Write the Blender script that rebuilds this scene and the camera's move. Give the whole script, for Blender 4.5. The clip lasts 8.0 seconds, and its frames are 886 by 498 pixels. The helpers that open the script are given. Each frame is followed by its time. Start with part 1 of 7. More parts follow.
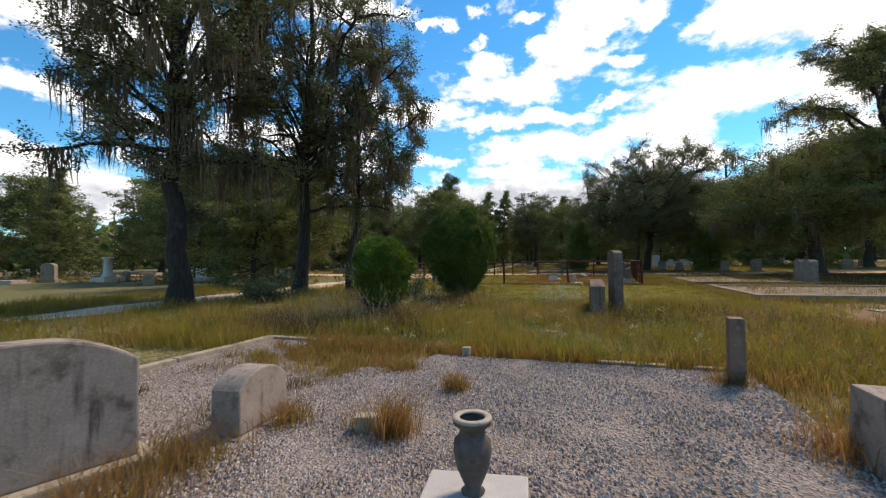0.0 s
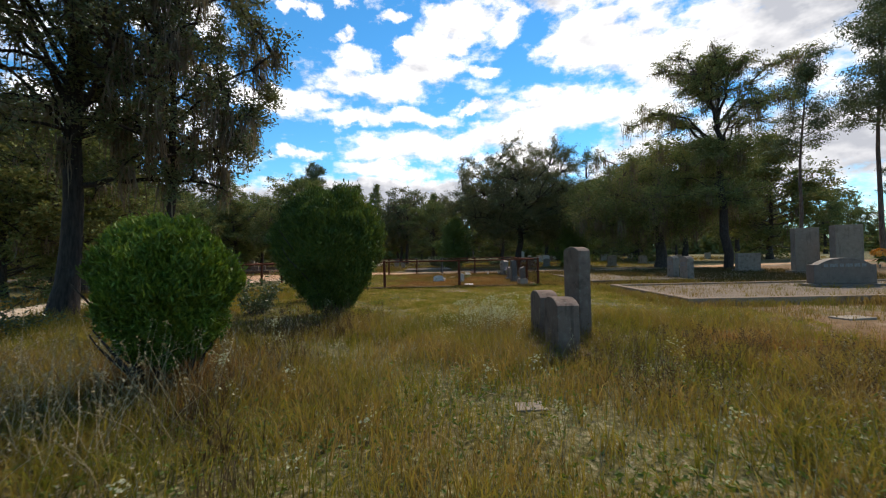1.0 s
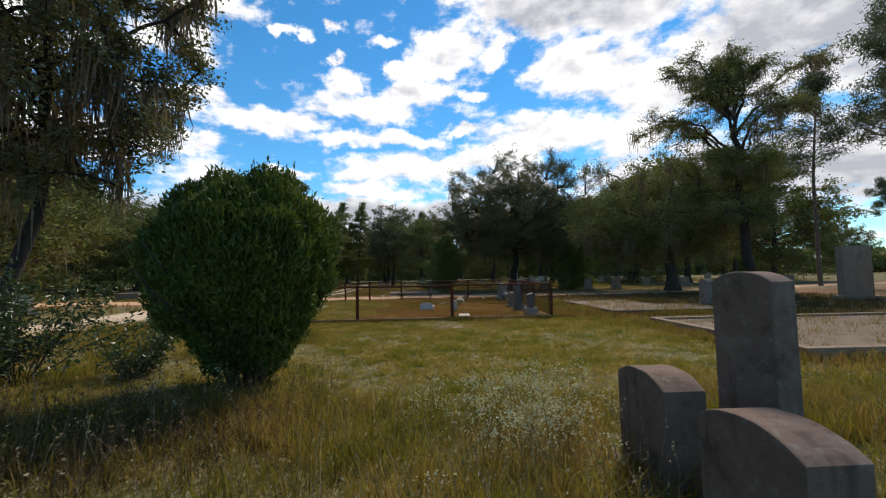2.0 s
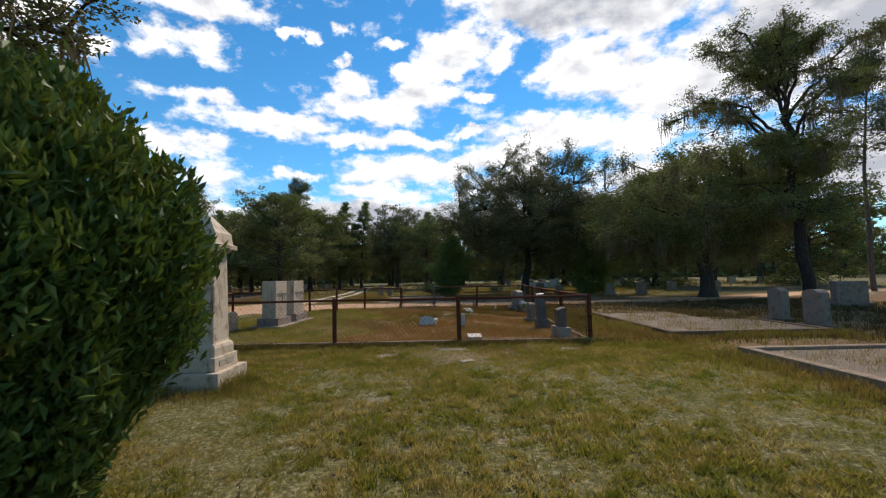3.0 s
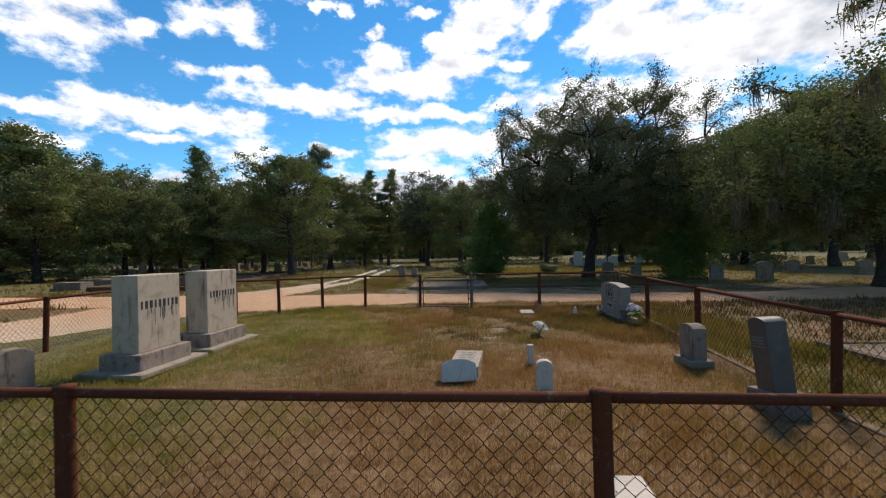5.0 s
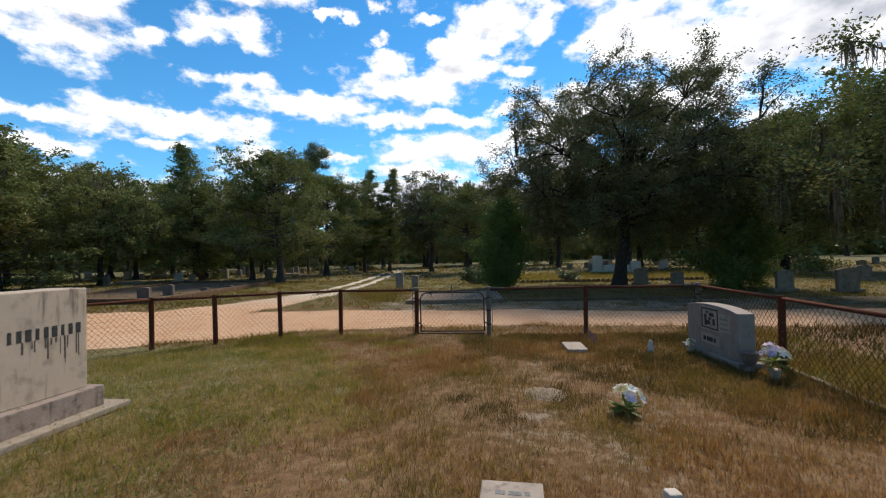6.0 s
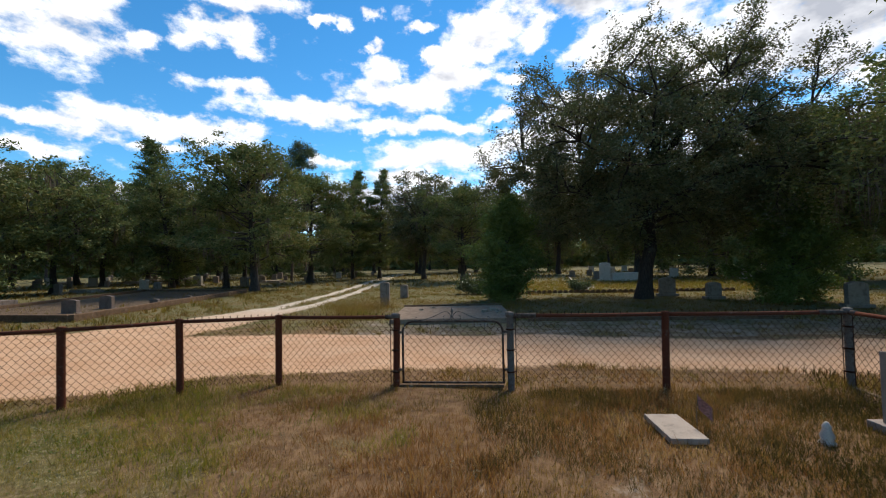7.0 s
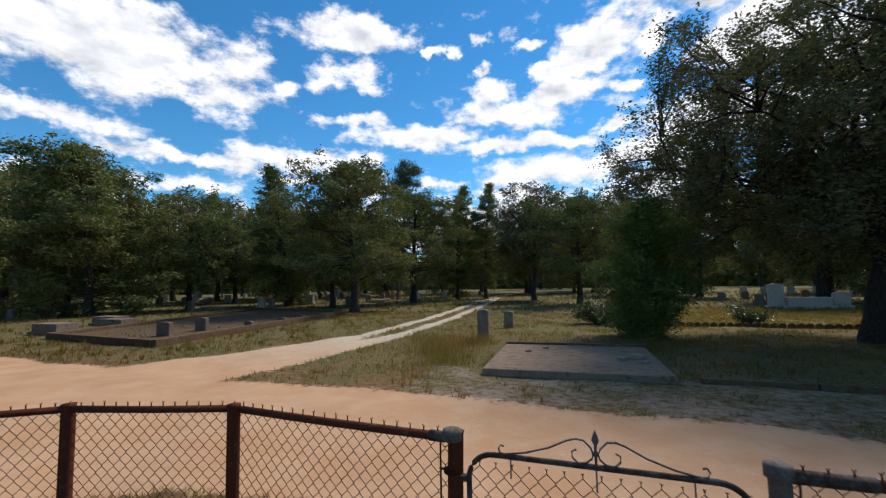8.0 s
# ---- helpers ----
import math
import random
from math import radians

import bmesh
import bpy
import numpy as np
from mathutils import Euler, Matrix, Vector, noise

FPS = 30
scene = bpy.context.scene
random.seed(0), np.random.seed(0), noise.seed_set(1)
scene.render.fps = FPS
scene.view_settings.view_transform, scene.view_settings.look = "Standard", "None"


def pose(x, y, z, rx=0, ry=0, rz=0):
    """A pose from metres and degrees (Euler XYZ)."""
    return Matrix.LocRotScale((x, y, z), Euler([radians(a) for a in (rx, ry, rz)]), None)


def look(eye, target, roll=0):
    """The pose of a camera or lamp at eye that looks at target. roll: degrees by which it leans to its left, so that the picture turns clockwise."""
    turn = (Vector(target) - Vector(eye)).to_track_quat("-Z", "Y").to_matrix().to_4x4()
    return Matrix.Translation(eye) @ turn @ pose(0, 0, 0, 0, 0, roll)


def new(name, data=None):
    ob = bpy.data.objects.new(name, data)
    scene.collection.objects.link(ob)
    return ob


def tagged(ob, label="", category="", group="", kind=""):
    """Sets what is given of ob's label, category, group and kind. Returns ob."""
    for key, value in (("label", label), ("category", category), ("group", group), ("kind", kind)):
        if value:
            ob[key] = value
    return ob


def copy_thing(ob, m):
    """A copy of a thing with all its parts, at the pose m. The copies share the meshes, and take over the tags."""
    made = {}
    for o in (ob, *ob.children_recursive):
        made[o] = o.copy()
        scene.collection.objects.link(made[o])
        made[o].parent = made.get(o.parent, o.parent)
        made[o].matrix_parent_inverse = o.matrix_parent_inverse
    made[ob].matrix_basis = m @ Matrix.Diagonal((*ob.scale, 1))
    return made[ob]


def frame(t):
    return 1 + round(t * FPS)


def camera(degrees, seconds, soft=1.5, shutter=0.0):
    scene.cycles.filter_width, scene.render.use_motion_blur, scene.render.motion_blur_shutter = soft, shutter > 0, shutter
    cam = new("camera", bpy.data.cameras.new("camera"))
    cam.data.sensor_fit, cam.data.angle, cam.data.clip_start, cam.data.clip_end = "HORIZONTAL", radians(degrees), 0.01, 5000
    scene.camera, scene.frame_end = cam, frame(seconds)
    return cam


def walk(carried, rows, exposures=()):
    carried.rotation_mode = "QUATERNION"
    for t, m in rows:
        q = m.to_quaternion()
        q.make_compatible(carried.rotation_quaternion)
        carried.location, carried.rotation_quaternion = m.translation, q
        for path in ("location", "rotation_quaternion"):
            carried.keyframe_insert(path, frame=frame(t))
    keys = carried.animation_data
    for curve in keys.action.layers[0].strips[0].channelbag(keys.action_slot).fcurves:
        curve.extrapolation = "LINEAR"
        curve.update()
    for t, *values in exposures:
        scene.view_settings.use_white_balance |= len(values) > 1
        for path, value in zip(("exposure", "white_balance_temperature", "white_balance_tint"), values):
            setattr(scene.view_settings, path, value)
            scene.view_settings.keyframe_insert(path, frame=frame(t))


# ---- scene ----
cam = camera(93.3, 8.0, soft=1.15, shutter=0.08)
PATH = [
    (0, (0.925, 0.617, 1.188), (0.271, 2.507, 1.247), -0.8),
    (0.5, (0.083, 2.291, 1.246), (-0.211, 4.269, 1.273), -0.9),
    (1, (-0.306, 4.302, 1.285), (-0.344, 6.302, 1.317), -1.2),
    (1.5, (-0.386, 6.154, 1.318), (-0.366, 8.151, 1.431), -1.2),
    (3, (-0.27, 10.997, 1.585), (-0.284, 12.992, 1.721), -1.2),
    (3.5, (-0.189, 12.838, 1.698), (-0.247, 14.835, 1.792), -1.3),
    (4, (-0.302, 14.82, 1.775), (-0.39, 16.818, 1.822), -1.4),
    (4.5, (-0.433, 16.931, 1.82), (-0.574, 18.926, 1.836), -1.3),
    (6, (-0.991, 23.139, 1.852), (-1.192, 25.128, 1.893), -1.4),
    (6.5, (-1.176, 25.0, 1.861), (-1.368, 26.989, 1.924), -1.3),
    (7, (-1.403, 26.812, 1.892), (-1.57, 28.804, 1.961), -1.2),
    (7.5, (-1.576, 28.746, 1.958), (-1.84, 30.725, 2.07), -1.2),
    (8, (-1.796, 30.602, 2.08), (-2.468, 32.479, 2.244), -1.0),
]
walk(cam, [(t, look(eye, target, roll)) for t, eye, target, roll in PATH], exposures=[(0.0, 0.5, 6690, 12), (0.5, 0.5, 6690, 12), (1.0, 0.35, 6640, 12), (1.5, 0.15, 6590, 12), (3.0, 0.17, 6490, 12), (4.5, 0.2, 6420, 12), (6.0, 0.29, 6420, 12), (7.0, 0.27, 6360, 12), (8.0, 0.02, 6240, 12)])

# ---- world, sun ----
SUN_AZ, SUN_EL = radians(27), radians(48)


def link(nt, a, b):
    nt.links.new(a, b)


def mathn(nt, op, a, b=None, c=None, clamp=False):
    n = nt.nodes.new("ShaderNodeMath")
    n.operation, n.use_clamp = op, clamp
    for i, v in enumerate((a, b, c)):
        if v is None:
            continue
        if isinstance(v, (int, float)):
            n.inputs[i].default_value = v
        else:
            link(nt, v, n.inputs[i])
    return n.outputs[0]


def mixc(nt, fac, a, b, mode="MIX"):
    n = nt.nodes.new("ShaderNodeMix")
    n.data_type, n.blend_type = "RGBA", mode
    for sock, v in ((n.inputs[0], fac), (n.inputs[6], a), (n.inputs[7], b)):
        if isinstance(v, (int, float)):
            sock.default_value = v
        elif isinstance(v, tuple):
            sock.default_value = (*v, 1)
        else:
            link(nt, v, sock)
    return n.outputs[2]


def noisen(nt, vec, scale, detail=4, rough=0.55, out=0):
    n = nt.nodes.new("ShaderNodeTexNoise")
    n.inputs["Scale"].default_value, n.inputs["Detail"].default_value, n.inputs["Roughness"].default_value = scale, detail, rough
    if vec is not None:
        link(nt, vec, n.inputs["Vector"])
    return n.outputs[out]


def smooth(nt, v, lo, hi, a=0.0, b=1.0):
    n = nt.nodes.new("ShaderNodeMapRange")
    n.interpolation_type = "SMOOTHSTEP"
    for key, x in (("From Min", lo), ("From Max", hi), ("To Min", a), ("To Max", b)):
        n.inputs[key].default_value = x
    link(nt, v, n.inputs["Value"])
    return n.outputs[0]


# broken cumulus, each heap as (azimuth, elevation, half width, half height) in radians
CLOUDS_WEST = [
    (-1.06, 0.450, 0.255, 0.085), (-0.565, 0.550, 0.17, 0.045), (-0.82, 0.385, 0.085, 0.045), (-0.71, 0.430, 0.045, 0.018), (-1.13, 0.300, 0.09, 0.020),
    (-0.55, 0.468, 0.085, 0.030), (-0.89, 0.260, 0.12, 0.017), (-0.63, 0.285, 0.17, 0.024), (-0.885, 0.213, 0.08, 0.016), (-0.54, 0.365, 0.11, 0.016),
    (-0.33, 0.530, 0.026, 0.011), (-0.25, 0.545, 0.028, 0.010), (-0.24, 0.488, 0.036, 0.011), (-1.25, 0.170, 0.30, 0.040), (-0.72, 0.245, 0.08, 0.014),
]
CLOUDS_MIDDLE = [
    (-0.215, 0.440, 0.062, 0.036), (-0.16, 0.388, 0.16, 0.038), (-0.40, 0.350, 0.18, 0.030), (-0.06, 0.420, 0.085, 0.030), (-0.16, 0.315, 0.19, 0.020),
    (0.03, 0.515, 0.10, 0.042), (0.0, 0.470, 0.05, 0.032), (-0.11, 0.508, 0.040, 0.013), (-0.088, 0.463, 0.040, 0.014), (0.09, 0.418, 0.055, 0.014),
    (-0.08, 0.252, 0.18, 0.034), (-0.15, 0.200, 0.16, 0.022), (-0.35, 0.235, 0.042, 0.016), (0.075, 0.338, 0.048, 0.010), (-0.30, 0.130, 1.60, 0.050),
]
CLOUDS_EAST = [
    (0.245, 0.315, 0.13, 0.055), (0.33, 0.335, 0.08, 0.030), (0.11, 0.275, 0.17, 0.035), (0.19, 0.215, 0.15, 0.045), (0.36, 0.440, 0.16, 0.050), (0.15, 0.510, 0.09, 0.030),
    (0.53, 0.390, 0.20, 0.095), (0.46, 0.290, 0.09, 0.045), (0.85, 0.420, 0.34, 0.140), (0.75, 0.200, 0.50, 0.080), (0.42, 0.580, 0.36, 0.090), (0.20, 0.620, 0.20, 0.050),
]
CLOUDS = CLOUDS_WEST + CLOUDS_MIDDLE + CLOUDS_EAST
world = bpy.data.worlds.new("world")
scene.world = world
world.use_nodes = True
nt = world.node_tree
nt.nodes.clear()
sky = nt.nodes.new("ShaderNodeTexSky")
sky.sky_type, sky.sun_disc = "NISHITA", False
sky.sun_elevation, sky.sun_rotation = SUN_EL, SUN_AZ
sky.air_density, sky.dust_density, sky.ozone_density = 1.0, 0.0, 2.0
tc = nt.nodes.new("ShaderNodeTexCoord")
sep = nt.nodes.new("ShaderNodeSeparateXYZ")
link(nt, tc.outputs["Generated"], sep.inputs[0])
az = mathn(nt, "ARCTAN2", sep.outputs[0], sep.outputs[1])
el = mathn(nt, "ARCSINE", sep.outputs[2])
swirl = nt.nodes.new("ShaderNodeTexNoise")
swirl.inputs["Scale"].default_value, swirl.inputs["Detail"].default_value, swirl.inputs["Roughness"].default_value = 9.0, 6, 0.6
link(nt, tc.outputs["Generated"], swirl.inputs["Vector"])
swirl_sep = nt.nodes.new("ShaderNodeSeparateColor")
link(nt, swirl.outputs["Color"], swirl_sep.inputs[0])
az_w = mathn(nt, "ADD", az, mathn(nt, "MULTIPLY", mathn(nt, "SUBTRACT", swirl_sep.outputs[0], 0.5), 0.26))
el_w = mathn(nt, "ADD", el, mathn(nt, "MULTIPLY", mathn(nt, "SUBTRACT", swirl_sep.outputs[1], 0.5), 0.11))
comb = nt.nodes.new("ShaderNodeCombineXYZ")
link(nt, mathn(nt, "MULTIPLY", az, 0.55), comb.inputs[0])
link(nt, el, comb.inputs[1])
up = nt.nodes.new("ShaderNodeCombineXYZ")
link(nt, mathn(nt, "ADD", mathn(nt, "MULTIPLY", az, 0.55), 0.006), up.inputs[0])
link(nt, mathn(nt, "ADD", el, 0.022), up.inputs[1])
puff = noisen(nt, comb.outputs[0], 15.0, 10, 0.62)
puff_up = noisen(nt, up.outputs[0], 15.0, 4, 0.55)
broad = noisen(nt, comb.outputs[0], 3.2, 3, 0.5)
heap, mass = None, None
for a, e, w, h in CLOUDS:
    da = mathn(nt, "MULTIPLY", mathn(nt, "SUBTRACT", az_w, a), 1 / w)
    de = mathn(nt, "MULTIPLY", mathn(nt, "SUBTRACT", el_w, e), 1 / h)
    q = mathn(nt, "SUBTRACT", 1.0, mathn(nt, "SQRT", mathn(nt, "ADD", mathn(nt, "MULTIPLY", da, da), mathn(nt, "MULTIPLY", de, de))))
    if w * h > 0.007:
        q = mathn(nt, "MULTIPLY", q, 1.35)
    if w * h > 0.025:
        mass = q if mass is None else mathn(nt, "SMOOTH_MAX", mass, q, 0.2)
    heap = q if heap is None else mathn(nt, "SMOOTH_MAX", heap, q, 0.2)
heap = mathn(nt, "MAXIMUM", heap, mathn(nt, "MULTIPLY", mathn(nt, "SUBTRACT", broad, 0.66), 3.0))
heap = mathn(nt, "MAXIMUM", heap, -0.9)
dens = mathn(nt, "ADD", mathn(nt, "MULTIPLY", heap, 0.55), mathn(nt, "MULTIPLY", mathn(nt, "SUBTRACT", puff, 0.485), 2.1))
cover = smooth(nt, dens, -0.14, 0.30)
relief = mathn(nt, "ADD", mathn(nt, "MULTIPLY", mathn(nt, "SUBTRACT", puff, puff_up), 2.6), 0.86)
thick = mathn(nt, "ADD", smooth(nt, dens, 0.35, 1.2, 0.0, 0.35), smooth(nt, mathn(nt, "ADD", mass, mathn(nt, "MULTIPLY", mathn(nt, "SUBTRACT", puff, 0.5), 1.2)), -0.1, 0.75, 0.0, 0.7))
bright = mathn(nt, "SUBTRACT", relief, thick, clamp=True)
cloud = mixc(nt, bright, (4.6, 4.85, 5.35), (10.8, 10.8, 10.7))
hsv = nt.nodes.new("ShaderNodeHueSaturation")
hsv.inputs["Saturation"].default_value, hsv.inputs["Value"].default_value = 1.14, 1.2
link(nt, mixc(nt, 1.0, sky.outputs[0], (0.71, 1.03, 1.13), "MULTIPLY"), hsv.inputs["Color"])
bg = nt.nodes.new("ShaderNodeBackground")
bg.inputs["Strength"].default_value = 0.1
link(nt, mixc(nt, cover, hsv.outputs[0], cloud), bg.inputs["Color"])
link(nt, bg.outputs[0], nt.nodes.new("ShaderNodeOutputWorld").inputs[0])

sun_data = bpy.data.lights.new("sun", "SUN")
sun_data.energy, sun_data.angle, sun_data.color = 3.6, radians(15.0), (1.0, 0.905, 0.75)
sun = new("sun", sun_data)
to_sun = Vector((math.sin(SUN_AZ) * math.cos(SUN_EL), math.cos(SUN_AZ) * math.cos(SUN_EL), math.sin(SUN_EL)))
sun.matrix_world = look(to_sun * 200, (0, 0, 0))

# ---- materials ----
def material(name):
    m = bpy.data.materials.new(name)
    m.use_nodes = True
    t = m.node_tree
    t.nodes.clear()
    out = t.nodes.new("ShaderNodeOutputMaterial")
    b = t.nodes.new("ShaderNodeBsdfPrincipled")
    link(t, b.outputs[0], out.inputs[0])
    return m, t, b, out


def objcoord(t):
    return t.nodes.new("ShaderNodeTexCoord").outputs["Object"]


def worldpos(t):
    return t.nodes.new("ShaderNodeNewGeometry").outputs["Position"]


def bumped(t, b, height, strength, distance):
    n = t.nodes.new("ShaderNodeBump")
    n.inputs["Strength"].default_value, n.inputs["Distance"].default_value = strength, distance
    link(t, height, n.inputs["Height"])
    link(t, n.outputs[0], b.inputs["Normal"])


def stone(name, base, dark, light, rough=0.85, stain=0.5, grain=90.0, bump=0.4, drip=0.0, lichen=0.0):
    """Weathered stone: grain, blotches, dark lichen running down from the top edges as streaks."""
    base, dark, light = (tuple(x * k for x, k in zip(c, (1.07, 0.985, 0.90))) for c in (base, dark, light))
    m, t, b, _ = material(name)
    p = worldpos(t)
    fine = noisen(t, p, grain, 5, 0.7)
    mid = noisen(t, p, 5.5, 6, 0.65)
    mp = t.nodes.new("ShaderNodeMapping")
    mp.inputs["Scale"].default_value = (9.0, 9.0, 1.1)
    link(t, p, mp.inputs[0])
    streak = noisen(t, mp.outputs[0], 1.0, 6, 0.62)
    c = mixc(t, smooth(t, fine, 0.3, 0.7), tuple(x * 0.86 for x in base), tuple(x * 1.1 for x in base))
    c = mixc(t, smooth(t, mid, 0.52, 0.72, 0.0, 0.55), c, light)
    c = mixc(t, smooth(t, mid, 0.5, 0.3, 0.0, stain), c, dark)
    if drip:
        c = mixc(t, smooth(t, streak, 0.54, 0.72, 0.0, drip), c, tuple(x * 0.45 for x in dark))
    if lichen:
        c = mixc(t, smooth(t, noisen(t, p, 17, 5, 0.7), 0.56, 0.68, 0.0, lichen), c, (0.33, 0.34, 0.27))
    link(t, c, b.inputs["Base Color"])
    b.inputs["Roughness"].default_value = rough
    b.inputs["Specular IOR Level"].default_value = 0.3 if rough < 0.6 else 0.12
    bumped(t, b, mathn(t, "ADD", fine, mathn(t, "MULTIPLY", mid, 1.5)), bump, 0.004)
    return m


M_MARBLE = stone("weathered_marble", (0.52, 0.435, 0.345), (0.25, 0.175, 0.115), (0.64, 0.565, 0.475), 0.8, 0.9, 40, 0.3, 0.75)
M_GREYSTONE = stone("grey_weathered_stone", (0.235, 0.194, 0.162), (0.085, 0.07, 0.057), (0.33, 0.28, 0.24), 0.88, 0.7, 120, 0.4, 0.6, 0.3)
M_CONCRETE = stone("old_concrete", (0.30, 0.262, 0.212), (0.13, 0.11, 0.083), (0.40, 0.36, 0.305), 0.94, 0.6, 140, 0.5, 0.3, 0.2)
M_DARKKERB = stone("mossy_dark_kerb", (0.135, 0.09, 0.058), (0.05, 0.034, 0.022), (0.23, 0.175, 0.13), 0.95, 0.7, 140, 0.6, 0.3, 0.2)
M_OLDKERB = stone("stained_kerb", (0.13, 0.095, 0.062), (0.05, 0.035, 0.022), (0.26, 0.205, 0.15), 0.95, 0.7, 140, 0.6, 0.2, 0.2)
M_FENCEKERB = stone("grimy_pinkish_kerb", (0.20, 0.148, 0.108), (0.06, 0.043, 0.03), (0.36, 0.285, 0.225), 0.95, 0.8, 140, 0.6, 0.3, 0.2)
M_GRANITE = stone("grey_granite", (0.155, 0.128, 0.113), (0.07, 0.057, 0.05), (0.22, 0.19, 0.172), 0.62, 0.5, 260, 0.15, 0.4)
M_DARKGRANITE = stone("dark_granite", (0.092, 0.08, 0.076), (0.05, 0.042, 0.04), (0.15, 0.132, 0.125), 0.4, 0.35, 320, 0.15)
M_PALEGRANITE = stone("pale_granite", (0.34, 0.295, 0.25), (0.17, 0.145, 0.118), (0.43, 0.39, 0.34), 0.7, 0.5, 260, 0.2, 0.55)
M_WHITESTONE = stone("white_stone", (0.52, 0.475, 0.42), (0.28, 0.25, 0.21), (0.62, 0.58, 0.53), 0.75, 0.4, 80, 0.2, 0.2)
M_DARKSTONE = stone("dark_weathered_stone", (0.165, 0.122, 0.102), (0.062, 0.049, 0.04), (0.25, 0.205, 0.175), 0.9, 0.7, 120, 0.4, 0.5, 0.25)
M_MIDGRANITE = stone("mid_grey_granite", (0.25, 0.215, 0.19), (0.13, 0.11, 0.095), (0.32, 0.28, 0.255), 0.65, 0.4, 260, 0.15, 0.25)
M_LICHENED = stone("mauve_grey_lichened_stone", (0.27, 0.225, 0.2), (0.09, 0.074, 0.062), (0.36, 0.315, 0.285), 0.9, 0.85, 70, 0.5, 0.85, 0.25)
M_MONUMENT = stone("streaked_pale_stone", (0.45, 0.385, 0.315), (0.19, 0.16, 0.135), (0.48, 0.42, 0.355), 0.75, 0.5, 200, 0.25, 0.7)
M_TAN = stone("tan_weathered_stone", (0.25, 0.20, 0.16), (0.14, 0.11, 0.085), (0.33, 0.275, 0.225), 0.85, 0.5, 120, 0.3, 0.4, 0.1)
M_SLAB = stone("lichened_slab", (0.25, 0.19, 0.14), (0.09, 0.066, 0.046), (0.37, 0.295, 0.225), 0.92, 0.7, 110, 0.6, 0.0, 0.3)


def plain(name, color, rough=0.6, metal=0.0, vary=0.25, scale=25.0):
    m, t, b, _ = material(name)
    n = noisen(t, worldpos(t), scale, 5, 0.65)
    c = mixc(t, smooth(t, n, 0.3, 0.7), tuple(x * (1 - vary) for x in color), tuple(min(1, x * (1 + vary)) for x in color))
    link(t, c, b.inputs["Base Color"])
    b.inputs["Roughness"].default_value, b.inputs["Metallic"].default_value = rough, metal
    b.inputs["Specular IOR Level"].default_value = 0.2
    bumped(t, b, n, 0.2, 0.002)
    return m


M_VASE = plain("dull_bronze", (0.10, 0.08, 0.07), 0.7)
M_PLINTH = stone("bluish_white_marble", (0.37, 0.36, 0.36), (0.24, 0.22, 0.20), (0.46, 0.455, 0.46), 0.7, 0.35, 120, 0.2)
M_LETTER = plain("dark_lettering", (0.045, 0.043, 0.04), 0.8)
M_ETCHDARK = plain("worn_lettering", (0.20, 0.19, 0.175), 0.85)
M_RUNOFF = plain("dark_runoff", (0.095, 0.075, 0.062), 0.9, 0.0, 0.4, 40)
M_ETCHPALE = plain("faint_lettering", (0.40, 0.33, 0.255), 0.85)


def rust(name, rustc, paint, amount, metal=0.55):
    m, t, b, _ = material(name)
    p = worldpos(t)
    n = noisen(t, p, 14, 7, 0.7)
    f = noisen(t, p, 90, 4, 0.6)
    k = smooth(t, n, amount - 0.1, amount + 0.1)
    c = mixc(t, k, tuple(rustc), tuple(paint))
    c = mixc(t, smooth(t, f, 0.35, 0.7, 0.0, 0.5), c, tuple(x * 0.45 for x in rustc))
    link(t, c, b.inputs["Base Color"])
    b.inputs["Roughness"].default_value = 0.85
    b.inputs["Specular IOR Level"].default_value = 0.07
    link(t, mathn(t, "MULTIPLY", k, metal), b.inputs["Metallic"])
    bumped(t, b, f, 0.4, 0.002)
    return m


M_RUST = rust("rusty_pipe", (0.125, 0.040, 0.022), (0.20, 0.135, 0.10), 0.64, 0.0)
M_GALV = rust("weathered_galvanised_pipe", (0.07, 0.042, 0.03), (0.14, 0.115, 0.095), 0.5, 0.1)
M_GALVPOST = rust("grey_galvanised_post", (0.11, 0.084, 0.066), (0.19, 0.165, 0.145), 0.42, 0.1)
M_WIRE = rust("rusty_wire", (0.055, 0.023, 0.012), (0.085, 0.055, 0.036), 0.62, 0.0)
M_IRON = rust("grey_iron", (0.09, 0.065, 0.05), (0.19, 0.165, 0.145), 0.45, 0.1)


